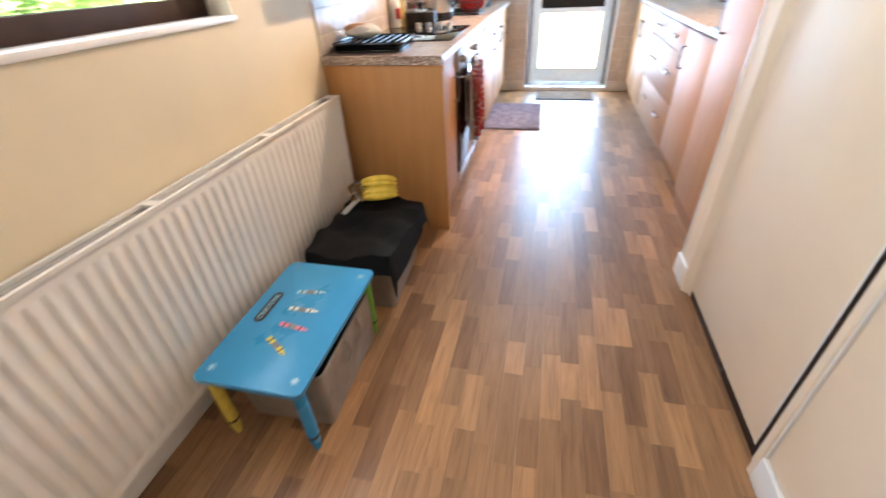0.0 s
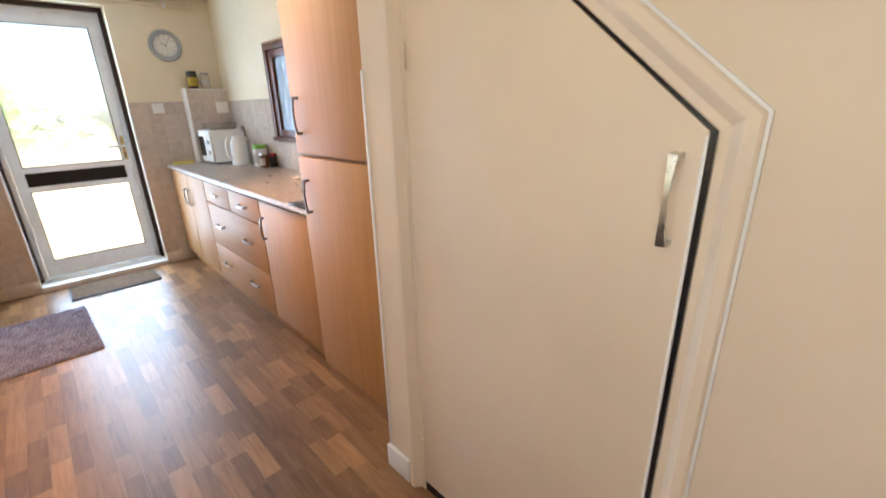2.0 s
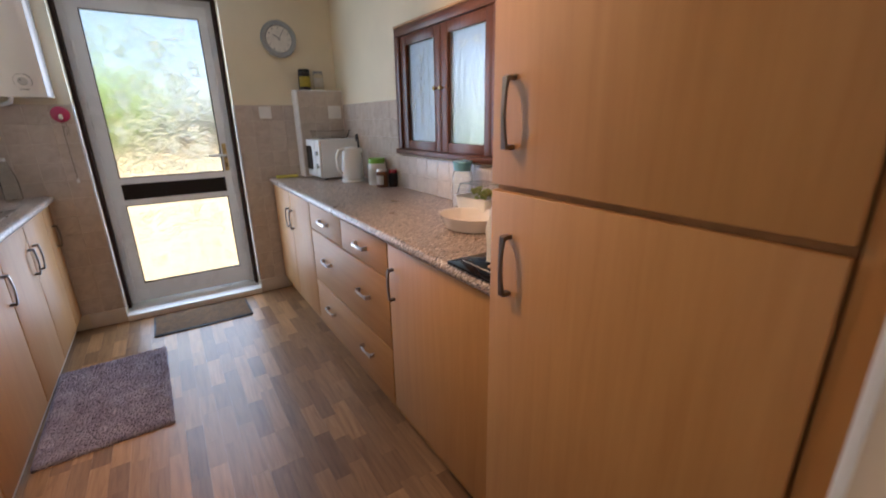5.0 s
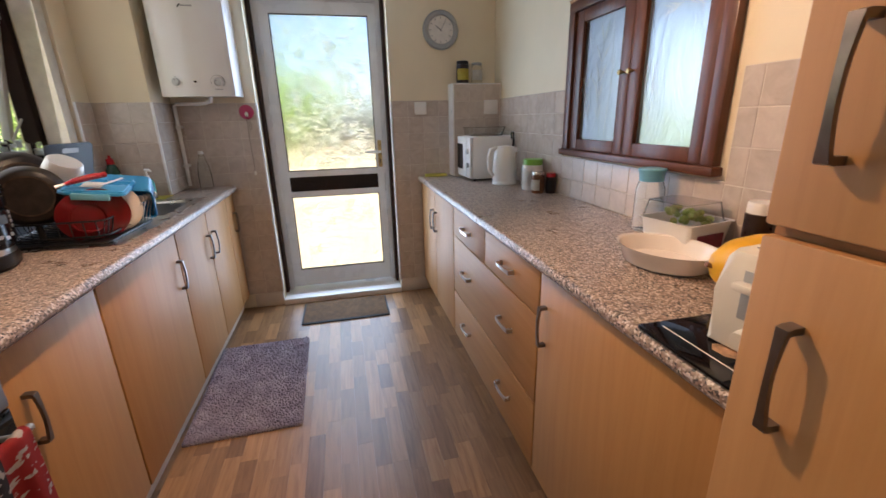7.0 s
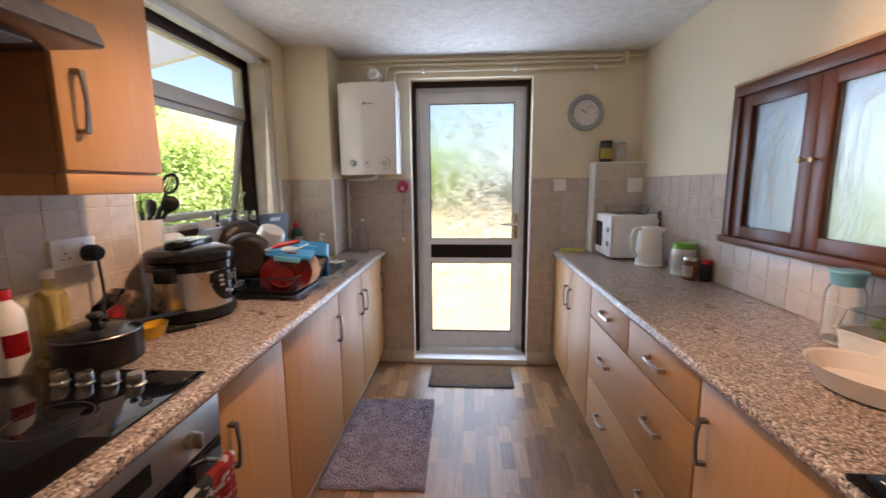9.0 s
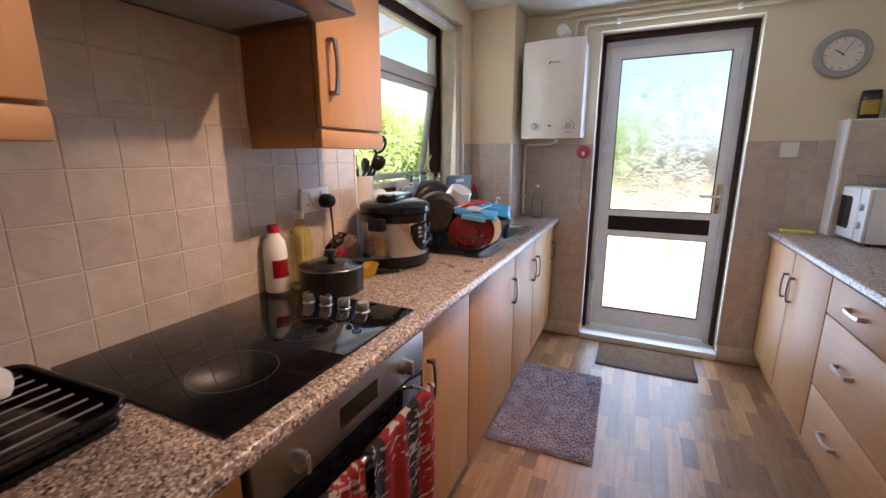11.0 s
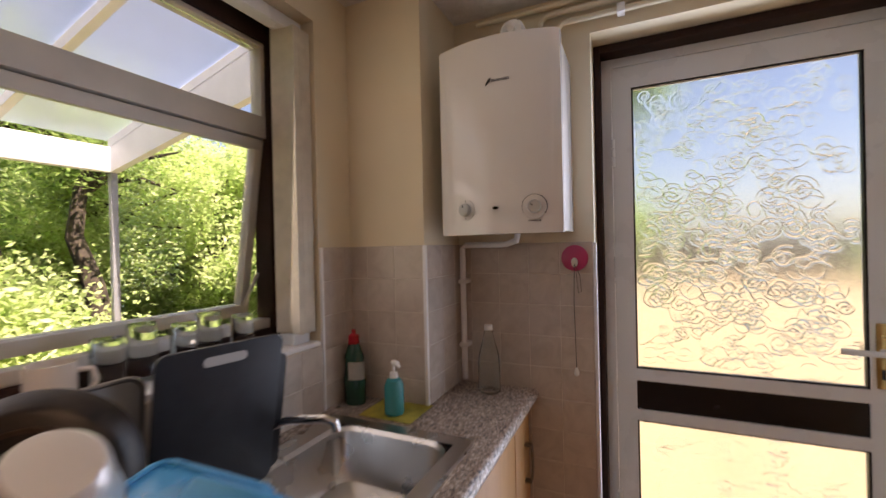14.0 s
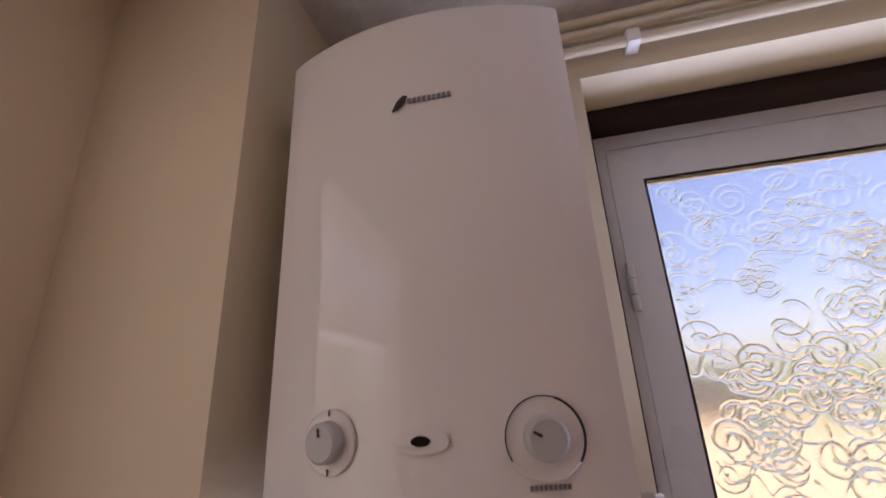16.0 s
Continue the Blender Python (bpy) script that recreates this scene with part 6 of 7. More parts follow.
for lean, ln, head, nm, lb in (((0.26, 0.33, 1.0), 0.30, "loop", "slotted_spoon", "black slotted serving spoon in the pot"), ((-0.1, -0.22, 1.0), 0.25, "blade", "spatula", "black plastic spatula in the pot"), ((0.3, 0.35, 0.8), 0.20, "spoon", "ladle", "black plastic spoon in the pot"),
                               ((0.2, 0.62, 0.9), 0.215, "blade", "spatula", "black plastic spatula in the pot"), ((0.3, -0.1, 0.9), 0.165, "spoon", "ladle", "black plastic spoon in the pot"), ((-0.25, 0.3, 0.9), 0.19, "blade", "spatula", "black plastic spatula in the pot")):
    utensil(nm, lb, (UP[0], UP[1], UP[2] + 0.012), lean, ln, head, 1)

# Dish rack with its drying load.
RK = (-0.49, 3.90, 0.913)
rack = put("dish_rack", "black wire dish rack on the drainer", "dish rack", RK)
part("tray", prism(rounded(0.34, 0.40, 0.03), 0.001, 0.010, None, 0.003), black_plastic, rack)
for z in (0.03, 0.085):
    part("rail", tube([(x, y, z) for x, y in rounded(0.33, 0.38, 0.03, 4)], 0.003, 8, closed=True), black_plastic, rack)
for i in range(13):
    y = -0.18 + 0.03 * i
    part("wire", tube([(-0.165, y, 0.085), (-0.15, y, 0.03), (-0.10, y, 0.018), (0.10, y, 0.018), (0.15, y, 0.03), (0.165, y, 0.085)], 0.002, 6), black_plastic, rack)
for i in range(8):
    x = -0.14 + 0.04 * i
    part("wire", tube([(x, -0.19, 0.085), (x, -0.185, 0.02)], 0.002, 6), black_plastic, rack)


def disc_pose(at, normal):
    return Matrix.Translation(at) @ Vector(normal).to_track_quat('Z', 'Y').to_matrix().to_4x4()


def plate_thing(at, normal, r, mat_, label):
    ob = put("plate", label, "plate", (0, 0, 0), 0, "plates in the rack")
    ob.matrix_world = disc_pose(at, normal)
    part("dish", lathe([(0.0, 0.0), (r * 0.55, 0.0), (r * 0.62, 0.004), (r, 0.014), (r, 0.018), (r * 0.6, 0.008), (0.0, 0.006)], 48), mat_, ob)
    part("foot_ring", lathe([(r * 0.52, 0.0), (r * 0.55, -0.004), (r * 0.60, -0.004), (r * 0.60, 0.001)], 48), mat_, ob)
    return ob


pn = (-0.42, 0.90, 0.10)
plate_thing((-0.385, 3.745, 1.005), pn, 0.092, red_glaze, "dark red glazed plate upright in the rack")
plate_thing((-0.365, 3.775, 1.008), pn, 0.095, red_glaze, "dark red glazed plate upright in the rack")
for i in range(3):
    plate_thing((-0.372 + 0.006 * i, 3.815 + 0.03 * i, 1.006), pn, 0.093, ceramic, "cream plate upright in the rack")


def frying_pan(at, normal, r, label, ln=0.17, hd=(1, 0)):
    ob = put("frying_pan", label, "frying pan", (0, 0, 0), 0, "pans drying")
    ob.matrix_world = disc_pose(at, normal)
    part("pan_body", lathe([(0.0, 0.0), (r * 0.78, 0.0), (r * 0.86, 0.006), (r, 0.042), (r - 0.003, 0.042), (r * 0.84, 0.009), (0.0, 0.004)], 48), pan_black, ob)
    part("pan_base", lathe([(0.0, -0.002), (r * 0.60, -0.002), (r * 0.60, 0.0), (0.0, 0.0)], 48), pan_black, ob)
    part("base_ring", lathe([(r * 0.60, -0.0025), (r * 0.655, -0.0025), (r * 0.655, 0.0005), (r * 0.60, 0.0005)], 48), copper_base, ob, "worn metal ring")
    part("pan_handle", tube([(hd[0] * r * 0.95, hd[1] * r * 0.95, 0.03), (hd[0] * (r + ln * 0.5), hd[1] * (r + ln * 0.5), 0.045), (hd[0] * (r + ln), hd[1] * (r + ln), 0.04)], [0.008, 0.011, 0.010], 10), black_plastic, ob)
    return ob


frying_pan((-0.530, 3.725, 1.095), (-0.40, 0.86, -0.12), 0.105, "scorched frying pan leaning on the rack", 0.07, (0, -1))
frying_pan((-0.615, 3.875, 1.115), (-0.75, 0.62, -0.15), 0.13, "large dark frying pan leaning behind the rack", 0.06, (0, -1))
tub = put("plastic_tub", "white translucent tub upturned on the pans", "tub", (0, 0, 0))
tub.matrix_world = pose(-0.487, 3.862, 1.160, 25, 25, 20)
part("tub_wall", lathe([(0.068, -0.03), (0.066, -0.032), (0.054, 0.042), (0.048, 0.048), (0.0, 0.048), (0.0, 0.045), (0.047, 0.045), (0.063, -0.03), (0.068, -0.03)], 32, None, 1.0, 0.85), frosted_tub, tub)
blue_tray = put("plastic_tray", "bright blue plastic tray with a paper label", "tray", (0, 0, 0))
blue_tray.matrix_world = pose(-0.385, 3.878, 1.098, 6, 8, 12)
part("tray_base", prism(rounded(0.195, 0.275, 0.022, 5), 0.0, 0.010, None, 0.003), blue_plastic, blue_tray)
part("tray_rim", tube([(x, y, 0.012) for x, y in rounded(0.175, 0.255, 0.018, 5)], 0.0035, 8, closed=True), blue_plastic, blue_tray)
part("tray_clip", box(-0.055, 0.055, -0.152, -0.138, -0.014, 0.008, 0.004), teal_plastic, blue_tray, "paler blue clip")
part("paper_label", prism(rounded(0.062, 0.085, 0.003, 3, -0.018, -0.025), 0.0122, 0.0128), label_white, blue_tray, "white paper label")
part("white_spatula", tube([(0.005, -0.075, 0.019), (0.052, 0.075, 0.019)], [0.004, 0.006], 8, 0.5), white_plastic, blue_tray)
bbx = put("lunch_box", "bright blue plastic food box tipped on its side", "food box", (0, 0, 0))
bbx.matrix_world = pose(-0.355, 4.000, 1.045, -50, 8, 12)
bm = bm_new()
rings = [[bm.verts.new((x, y, z)) for x, y in rounded(w, l, 0.022, 4)] for w, l, z in ((0.176, 0.156, -0.052), (0.190, 0.170, -0.052), (0.190, 0.170, -0.043), (0.180, 0.160, -0.040), (0.165, 0.145, 0.040), (0.150, 0.130, 0.047))]
inner_ = [[bm.verts.new((x, y, z)) for x, y in rounded(w, l, 0.022, 4)] for w, l, z in ((0.176, 0.156, -0.0515), (0.158, 0.138, 0.040))]
rings = [inner_[1], inner_[0]] + rings[1:]
for a, b in zip(rings, rings[1:]):
    for i in range(len(a)):
        bm.faces.new((a[i], a[(i + 1) % len(a)], b[(i + 1) % len(b)], b[i]))
bm.faces.new(rings[-1])
bm.faces.new(list(reversed(rings[0])))
bmesh.ops.delete(bm, geom=[v for v in bm.verts if not v.link_faces], context='VERTS')
bmesh.ops.recalc_face_normals(bm, faces=bm.faces)
part("box_shell", bm, blue_plastic, bbx)
part("box_clip", box(-0.05, 0.05, 0.082, 0.094, -0.052, -0.02, 0.004), teal_plastic, bbx, "paler blue clip")
rh = put("red_handle_pan", "red-handled utensil lying across the food box", "utensil", (0, 0, 0))
rh.matrix_world = pose(-0.425, 3.742, 1.128, 0, 0, 0)
part("red_grip", tube([(0.0, 0.0, 0.0), (0.02, 0.018, 0.008), (0.055, 0.048, 0.016), (0.092, 0.080, 0.020)], [0.009, 0.015, 0.0165, 0.013], 12, 0.7), red_plastic, rh)
part("neck", tube([(-0.022, -0.018, -0.006), (0.0, 0.0, 0.0)], 0.005, 8), steel, rh)
for i in range(5):
    ob = put("cutlery", "steel cutlery standing in the rack", "cutlery", (-0.318 + 0.004 * i, 3.945 + 0.022 * i, 0.935), 0, "cutlery in the rack")
    part("cutlery_handle", tube([(0, 0, 0), (0.02, -0.012, 0.05), (0.035, -0.02, 0.085)], [0.004, 0.005, 0.007], 8, 0.4), steel, ob)
    part("cutlery_head", lathe([(0.0, 0.0), (0.011, 0.012), (0.012, 0.025), (0.0, 0.035)], 14, Matrix.Translation((0.035, -0.02, 0.082)), 1.0, 0.35), steel, ob)


def board(at, w, h, t, rz, lean, mat_, label):
    ob = put("chopping_board", label, "chopping board", (0, 0, 0), 0, "chopping boards")
    ob.matrix_world = pose(*at, 0, 0, rz) @ pose(0, 0, 0, lean, 0, 0)
    part("slab", prism([(x, z + h / 2) for x, z in rounded(w, h, 0.02, 4)], -t / 2, t / 2, Matrix.Rotation(radians(90), 4, 'X'), 0.002), mat_, ob)
    part("grip_slot", prism(rounded(0.085, 0.02, 0.009, 4, 0.0, h - 0.03), -t / 2 - 0.0006, t / 2 + 0.0006, Matrix.Rotation(radians(90), 4, 'X')), pale_grey, ob)
    return ob


board((-0.675, 4.190, 0.914), 0.245, 0.345, 0.008, 78, 12, slate_board, "slate grey chopping board leaning on the sill")
board((-0.695, 4.262, 0.914), 0.20, 0.285, 0.010, 80, 10, black_plastic, "black chopping board leaning on the sill")
tray = put("baking_tray", "grey metal baking tray leaning against the tiles", "tray", (0, 0, 0))
tray.matrix_world = pose(-0.735, 3.87, 0.914, 0, 0, 88) @ pose(0, 0, 0, 8, 0, 0)
part("tray_sheet", prism([(x, z + 0.15) for x, z in rounded(0.40, 0.30, 0.03, 4)], -0.003, 0.003, Matrix.Rotation(radians(90), 4, 'X'), 0.001), post_grey, tray)
part("tray_rim", tube([(x, 0.0, z + 0.15) for x, z in rounded(0.40, 0.30, 0.03, 5)], 0.005, 8, closed=True), dark_steel, tray)

# On the sill.
mug = put("mug", "cream mug standing on the window sill", "mug", (-0.885, 4.015, 1.139), 60)
part("mug_wall", lathe([(0.0, 0.0), (0.036, 0.0), (0.040, 0.006), (0.040, 0.088), (0.037, 0.088), (0.036, 0.008), (0.0, 0.005)], 32), ceramic, mug)
part("mug_handle", tube([(0.038, 0, 0.07), (0.062, 0, 0.068), (0.068, 0, 0.045), (0.058, 0, 0.022), (0.038, 0, 0.018)], 0.0055, 10), ceramic, mug)
for i, (x, y, h) in enumerate(((-0.895, 4.115, 0.115), (-0.925, 4.20, 0.13), (-0.885, 4.275, 0.12), (-0.92, 4.365, 0.13), (-0.89, 4.445, 0.115))):
    gl = put("drinking_glass", "clear upturned drinking glass on the sill", "glass", (x, y, 1.139), 0, "glasses on the sill")
    part("glass_wall", lathe([(0.033, 0.0), (0.033, 0.001), (0.029, h), (0.0, h), (0.0, h - 0.006), (0.0265, h - 0.006), (0.031, 0.0), (0.033, 0.0)], 28), ware_glass, gl)
bottle("cleaner_bottle", "white plastic cleaner bottle lying behind the cooker", "bottle", (-0.850, 3.715, 1.139), [(0.0, 0.0), (0.045, 0.0), (0.048, 0.006), (0.048, 0.035), (0.03, 0.055), (0.012, 0.06), (0.0, 0.06)], white_plastic, [(0.0, 0.085), (0.014, 0.085), (0.016, 0.06), (0.0, 0.06)], pale_grey)
# By the pillar.
bottle("washing_up_bottle", "dark green washing-up liquid bottle with a red cap", "bottle", (-0.745, 4.765, 0.911), [(0.0, 0.0), (0.036, 0.0), (0.039, 0.006), (0.040, 0.08), (0.034, 0.12), (0.036, 0.16), (0.022, 0.195), (0.013, 0.205), (0.0, 0.205)], green_liquid, [(0.0, 0.25), (0.006, 0.25), (0.008, 0.235), (0.018, 0.23), (0.019, 0.202), (0.0, 0.202)], red_plastic, sx=1.0, sy=0.75, tag=(0.0402, 0.085, 0.145, -95, 5, label_white))
soap = bottle("soap_dispenser", "teal hand soap pump bottle with a white pump", "bottle", (-0.565, 4.725, 0.917), [(0.0, 0.0), (0.029, 0.0), (0.031, 0.006), (0.031, 0.085), (0.024, 0.105), (0.011, 0.112), (0.0, 0.112)], teal_liquid, [(0.0, 0.128), (0.012, 0.128), (0.013, 0.11), (0.0, 0.11)], white_plastic)
part("pump", tube([(0, 0, 0.126), (0, 0, 0.150), (0.0, 0, 0.158), (0.02, -0.012, 0.160), (0.034, -0.02, 0.152)], [0.005, 0.005, 0.009, 0.007, 0.004], 10), white_plastic, soap)
cloth = put("dish_cloth", "yellow dish cloth under the soap bottle", "cloth", (-0.575, 4.755, 0.911), 0)
bm = bm_new()
grid = [[bm.verts.new(((i / 14 - 0.5) * 0.185, (j / 14 - 0.5) * 0.155, 0.003 + 0.0016 * noise.noise(Vector((i * 0.5, j * 0.5, 2))))) for j in range(15)] for i in range(15)]
fs = [bm.faces.new((a[j], a[j + 1], b[j + 1], b[j])) for a, b in zip(grid, grid[1:]) for j in range(14)]
bmesh.ops.solidify(bm, geom=fs, thickness=0.002)
part("cloth_sheet", bm, yellow_cloth, cloth)
bottle("glass_bottle", "empty clear plastic bottle with a white cap", "bottle", (-0.355, 5.03, 0.911), [(0.0, 0.0), (0.036, 0.0), (0.040, 0.008), (0.040, 0.10), (0.035, 0.14), (0.018, 0.20), (0.013, 0.225), (0.011, 0.225), (0.033, 0.13), (0.037, 0.01), (0.0, 0.005)], ware_glass, [(0.0, 0.24), (0.014, 0.24), (0.015, 0.222), (0.0, 0.222)], white_plastic)
# Grill tray and a bread pack at the worktop's end.
gt = put("grill_tray", "black enamel grill tray with a wire rack", "tray", (-0.60, 2.165, 0.911), 3)
part("pan_shell", prism(rounded(0.33, 0.30, 0.03), 0.001, 0.012, None, 0.003), black_shiny, gt)
part("pan_lip", tube([(x, y, 0.040) for x, y in rounded(0.345, 0.315, 0.035, 5)], 0.006, 8, closed=True), black_shiny, gt)
bm = bm_new()
o_, i_ = rounded(0.345, 0.315, 0.035, 5), rounded(0.32, 0.29, 0.03, 5)
a = [bm.verts.new((x, y, 0.038)) for x, y in o_]
b = [bm.verts.new((x, y, 0.010)) for x, y in i_]
fs = [bm.faces.new((a[k], a[(k + 1) % len(a)], b[(k + 1) % len(a)], b[k])) for k in range(len(a))]
bmesh.ops.solidify(bm, geom=fs, thickness=0.002)
part("pan_side", bm, black_shiny, gt)
for k in range(8):
    part("wire", tube([(-0.14 + 0.04 * k, -0.13, 0.043), (-0.14 + 0.04 * k, 0.13, 0.043)], 0.0022, 6), dark_steel, gt)
bp = put("bread_pack", "pale wrapped bread pack on the grill tray", "packet", (-0.675, 2.20, 0.985), 15)
part("wrapper", crumpled(0.09, 0.06, 0.034, 12, 0.10), label_white, bp)
part("bread", shift(crumpled(0.075, 0.045, 0.026, 14, 0.08), (0.02, 0.0, -0.012)), bread_mat, bp)

# ---- right worktop things ----
mw = put("microwave", "white microwave oven facing along the worktop", "microwave", (1.485, 4.895, 0.911))
part("case", box(-0.135, 0.162, -0.195, 0.205, 0.012, 0.285, 0.008), white_plastic, mw)
md = part("microwave_door", box(-0.155, -0.136, -0.105, 0.203, 0.016, 0.282, 0.006), white_plastic, mw)
part("door_window", prism(rounded(0.20, 0.17, 0.02, 5, 0.06, 0.15), 0.0, 0.0015, face_x(-0.1555, -1)), black_gloss, md)
part("control_strip", box(-0.152, -0.136, -0.193, -0.107, 0.016, 0.282, 0.005), white_plastic, mw)
for z in (0.10, 0.19):
    part("timer_dial", lathe([(0.0, 0.014), (0.016, 0.014), (0.018, 0.0), (0.0, 0.0)], 20, Matrix.Translation((-0.152, -0.15, z)) @ Matrix.Rotation(radians(-90), 4, 'Y')), pale_grey, mw)
for sx_ in (-0.11, 0.13):
    for sy_ in (-0.17, 0.17):
        part("foot", lathe([(0.0, 0.0), (0.012, 0.0), (0.012, 0.013), (0.0, 0.013)], 12, Matrix.Translation((sx_, sy_, 0.0))), black_plastic, mw)
gd = put("glass_dish", "clear glass oven dish on the microwave", "dish", (1.49, 4.90, 1.197), 4)
bm = bm_new()
rings = [[bm.verts.new((x, y, z)) for x, y in rounded(w, l, 0.03, 4)] for w, l, z in ((0.20, 0.24, 0.0), (0.23, 0.28, 0.055), (0.25, 0.30, 0.058), (0.222, 0.272, 0.055), (0.19, 0.23, 0.006))]
for a, b in zip(rings, rings[1:]):
    for i in range(len(a)):
        bm.faces.new((a[i], a[(i + 1) % len(a)], b[(i + 1) % len(b)], b[i]))
bm.faces.new(rings[-1])
bm.faces.new(list(reversed(rings[0])))
part("dish_shell", bm, ware_glass, gd)
cable = put("power_cable", "black microwave cable looping to the wall", "cable", (1.63, 4.66, 1.0))
part("cable_loop", tube([(0.0, 0.05, -0.02), (0.0, 0.03, 0.17), (-0.015, 0.0, 0.225), (-0.04, -0.03, 0.22), (-0.045, -0.045, 0.18)], 0.005, 8), black_plastic, cable)
kt = put("kettle", "white plastic jug kettle on its base", "kettle", (1.508, 4.53, 0.911), 4)
part("kettle_base", lathe([(0.0, 0.0), (0.076, 0.0), (0.078, 0.008), (0.072, 0.02), (0.0, 0.022)], 36), white_plastic, kt)
part("kettle_body", lathe([(0.0, 0.022), (0.074, 0.022), (0.076, 0.05), (0.068, 0.16), (0.060, 0.215), (0.050, 0.232), (0.0, 0.238)], 40), white_plastic, kt)
part("kettle_handle", tube([(-0.056, 0, 0.222), (-0.092, 0, 0.215), (-0.108, 0, 0.17), (-0.104, 0, 0.09), (-0.075, 0, 0.055)], [0.012, 0.013, 0.012, 0.012, 0.010], 12), white_plastic, kt)
part("spout", prism([(0.05, -0.018), (0.085, -0.004), (0.085, 0.004), (0.05, 0.018)], 0.195, 0.225, None, 0.003), white_plastic, kt)
part("water_gauge", prism(rounded(0.014, 0.10, 0.006, 4, 0.0, 0.12), 0.0, 0.002, Matrix.Rotation(radians(25), 4, 'Z') @ Matrix.Translation((0, 0.0715, 0)) @ Matrix(((1, 0, 0, 0), (0, 0, 1, 0), (0, 1, 0, 0), (0, 0, 0, 1)))), pale_grey, kt)


def jar(name, label, at, r, h, mat_, cap_mat, tag_mat=None, cap_h=0.02, a0=150, a1=260):
    return bottle(name, label, "jar", at, [(0.0, 0.0), (r * 0.95, 0.0), (r, 0.004), (r, h * 0.82), (r * 0.86, h - cap_h), (r * 0.8, h - cap_h + 0.002), (0.0, h - cap_h + 0.002)], mat_, [(0.0, h), (r * 0.9, h), (r * 0.95, h - 0.003), (r * 0.95, h - cap_h), (0.0, h - cap_h)], cap_mat, "jars", tag=(r * 1.01, h * 0.15, h * 0.65, a0, a1, tag_mat) if tag_mat else None)


jar("plastic_jar", "white jar with a bright green lid", (1.580, 4.275, 0.911), 0.058, 0.172, white_plastic, green_plastic, label_white, 0.035)
jar("spice_jar", "small glass spice jar with a metal lid", (1.555, 4.150, 0.911), 0.035, 0.115, spice_brown, steel, label_white, 0.016)
jar("spice_jar", "small brown sauce jar with an orange cap", (1.618, 4.120, 0.911), 0.027, 0.108, coffee_dark, red_plastic, label_dark, 0.022)
jar("plastic_cup", "pale blue plastic cup behind the kettle", (1.60, 4.40, 0.911), 0.032, 0.115, grey_plastic, teal_plastic, None, 0.05)
jar("coffee_jar", "coffee jar with a dark lid and yellow label", (1.390, 5.06, 1.546), 0.043, 0.145, coffee_dark, black_plastic, label_yellow, 0.022, 200, 340)
jar("glass_jar", "small glass jar with a grey lid", (1.495, 5.065, 1.546), 0.037, 0.135, ware_glass, grey_plastic, label_white, 0.018, 200, 340)
yc = put("sponge_cloth", "yellow sponge cloth by the wall", "cloth", (1.18, 5.06, 0.911), -8)
part("sponge", prism(rounded(0.16, 0.075, 0.012), 0.0005, 0.014, None, 0.003), yellow_cloth, yc)

jug = put("storage_jug", "clear glass storage jar with a pale blue lid", "jar", (1.572, 3.295, 0.911))
jug.scale = (0.9, 0.9, 0.92)
part("jar_wall", lathe([(0.0, 0.0), (0.050, 0.0), (0.054, 0.006), (0.054, 0.165), (0.044, 0.195), (0.040, 0.20), (0.037, 0.20), (0.041, 0.19), (0.051, 0.163), (0.051, 0.01), (0.0, 0.006)], 36), ware_glass, jug)
part("lid", lathe([(0.0, 0.243), (0.050, 0.243), (0.053, 0.238), (0.047, 0.222), (0.044, 0.195), (0.0, 0.195)], 36), teal_plastic, jug)
dish = put("oval_dish", "white oval ceramic baking dish, empty", "dish", (1.372, 2.965, 0.911), 14)
part("dish_shell", lathe([(0.0, 0.0), (0.095, 0.0), (0.108, 0.008), (0.125, 0.052), (0.130, 0.056), (0.122, 0.053), (0.104, 0.012), (0.0, 0.006)], 48, None, 0.86, 1.08), ceramic, dish)
pun = put("grape_punnet", "clear plastic punnet of green grapes with its lid up", "punnet", (1.538, 3.085, 0.911), 10)


def open_tray(w, l, h, t=0.002, r=0.012, f=0.88):
    bm = bm_new()
    rr = [[bm.verts.new((x, y, z)) for x, y in rounded(a, b, r, 3)] for a, b, z in ((w * f, l * f, 0.0), (w, l, h), (w + 0.012, l + 0.012, h + 0.001), (w + 0.012, l + 0.012, h + 0.004), (w - t * 2, l - t * 2, h + 0.003), (w * f - t * 2, l * f - t * 2, t))]
    for a, b in zip(rr, rr[1:]):
        for i in range(len(a)):
            bm.faces.new((a[i], a[(i + 1) % len(a)], b[(i + 1) % len(b)], b[i]))
    bm.faces.new(rr[-1])
    bm.faces.new(list(reversed(rr[0])))
    return bm


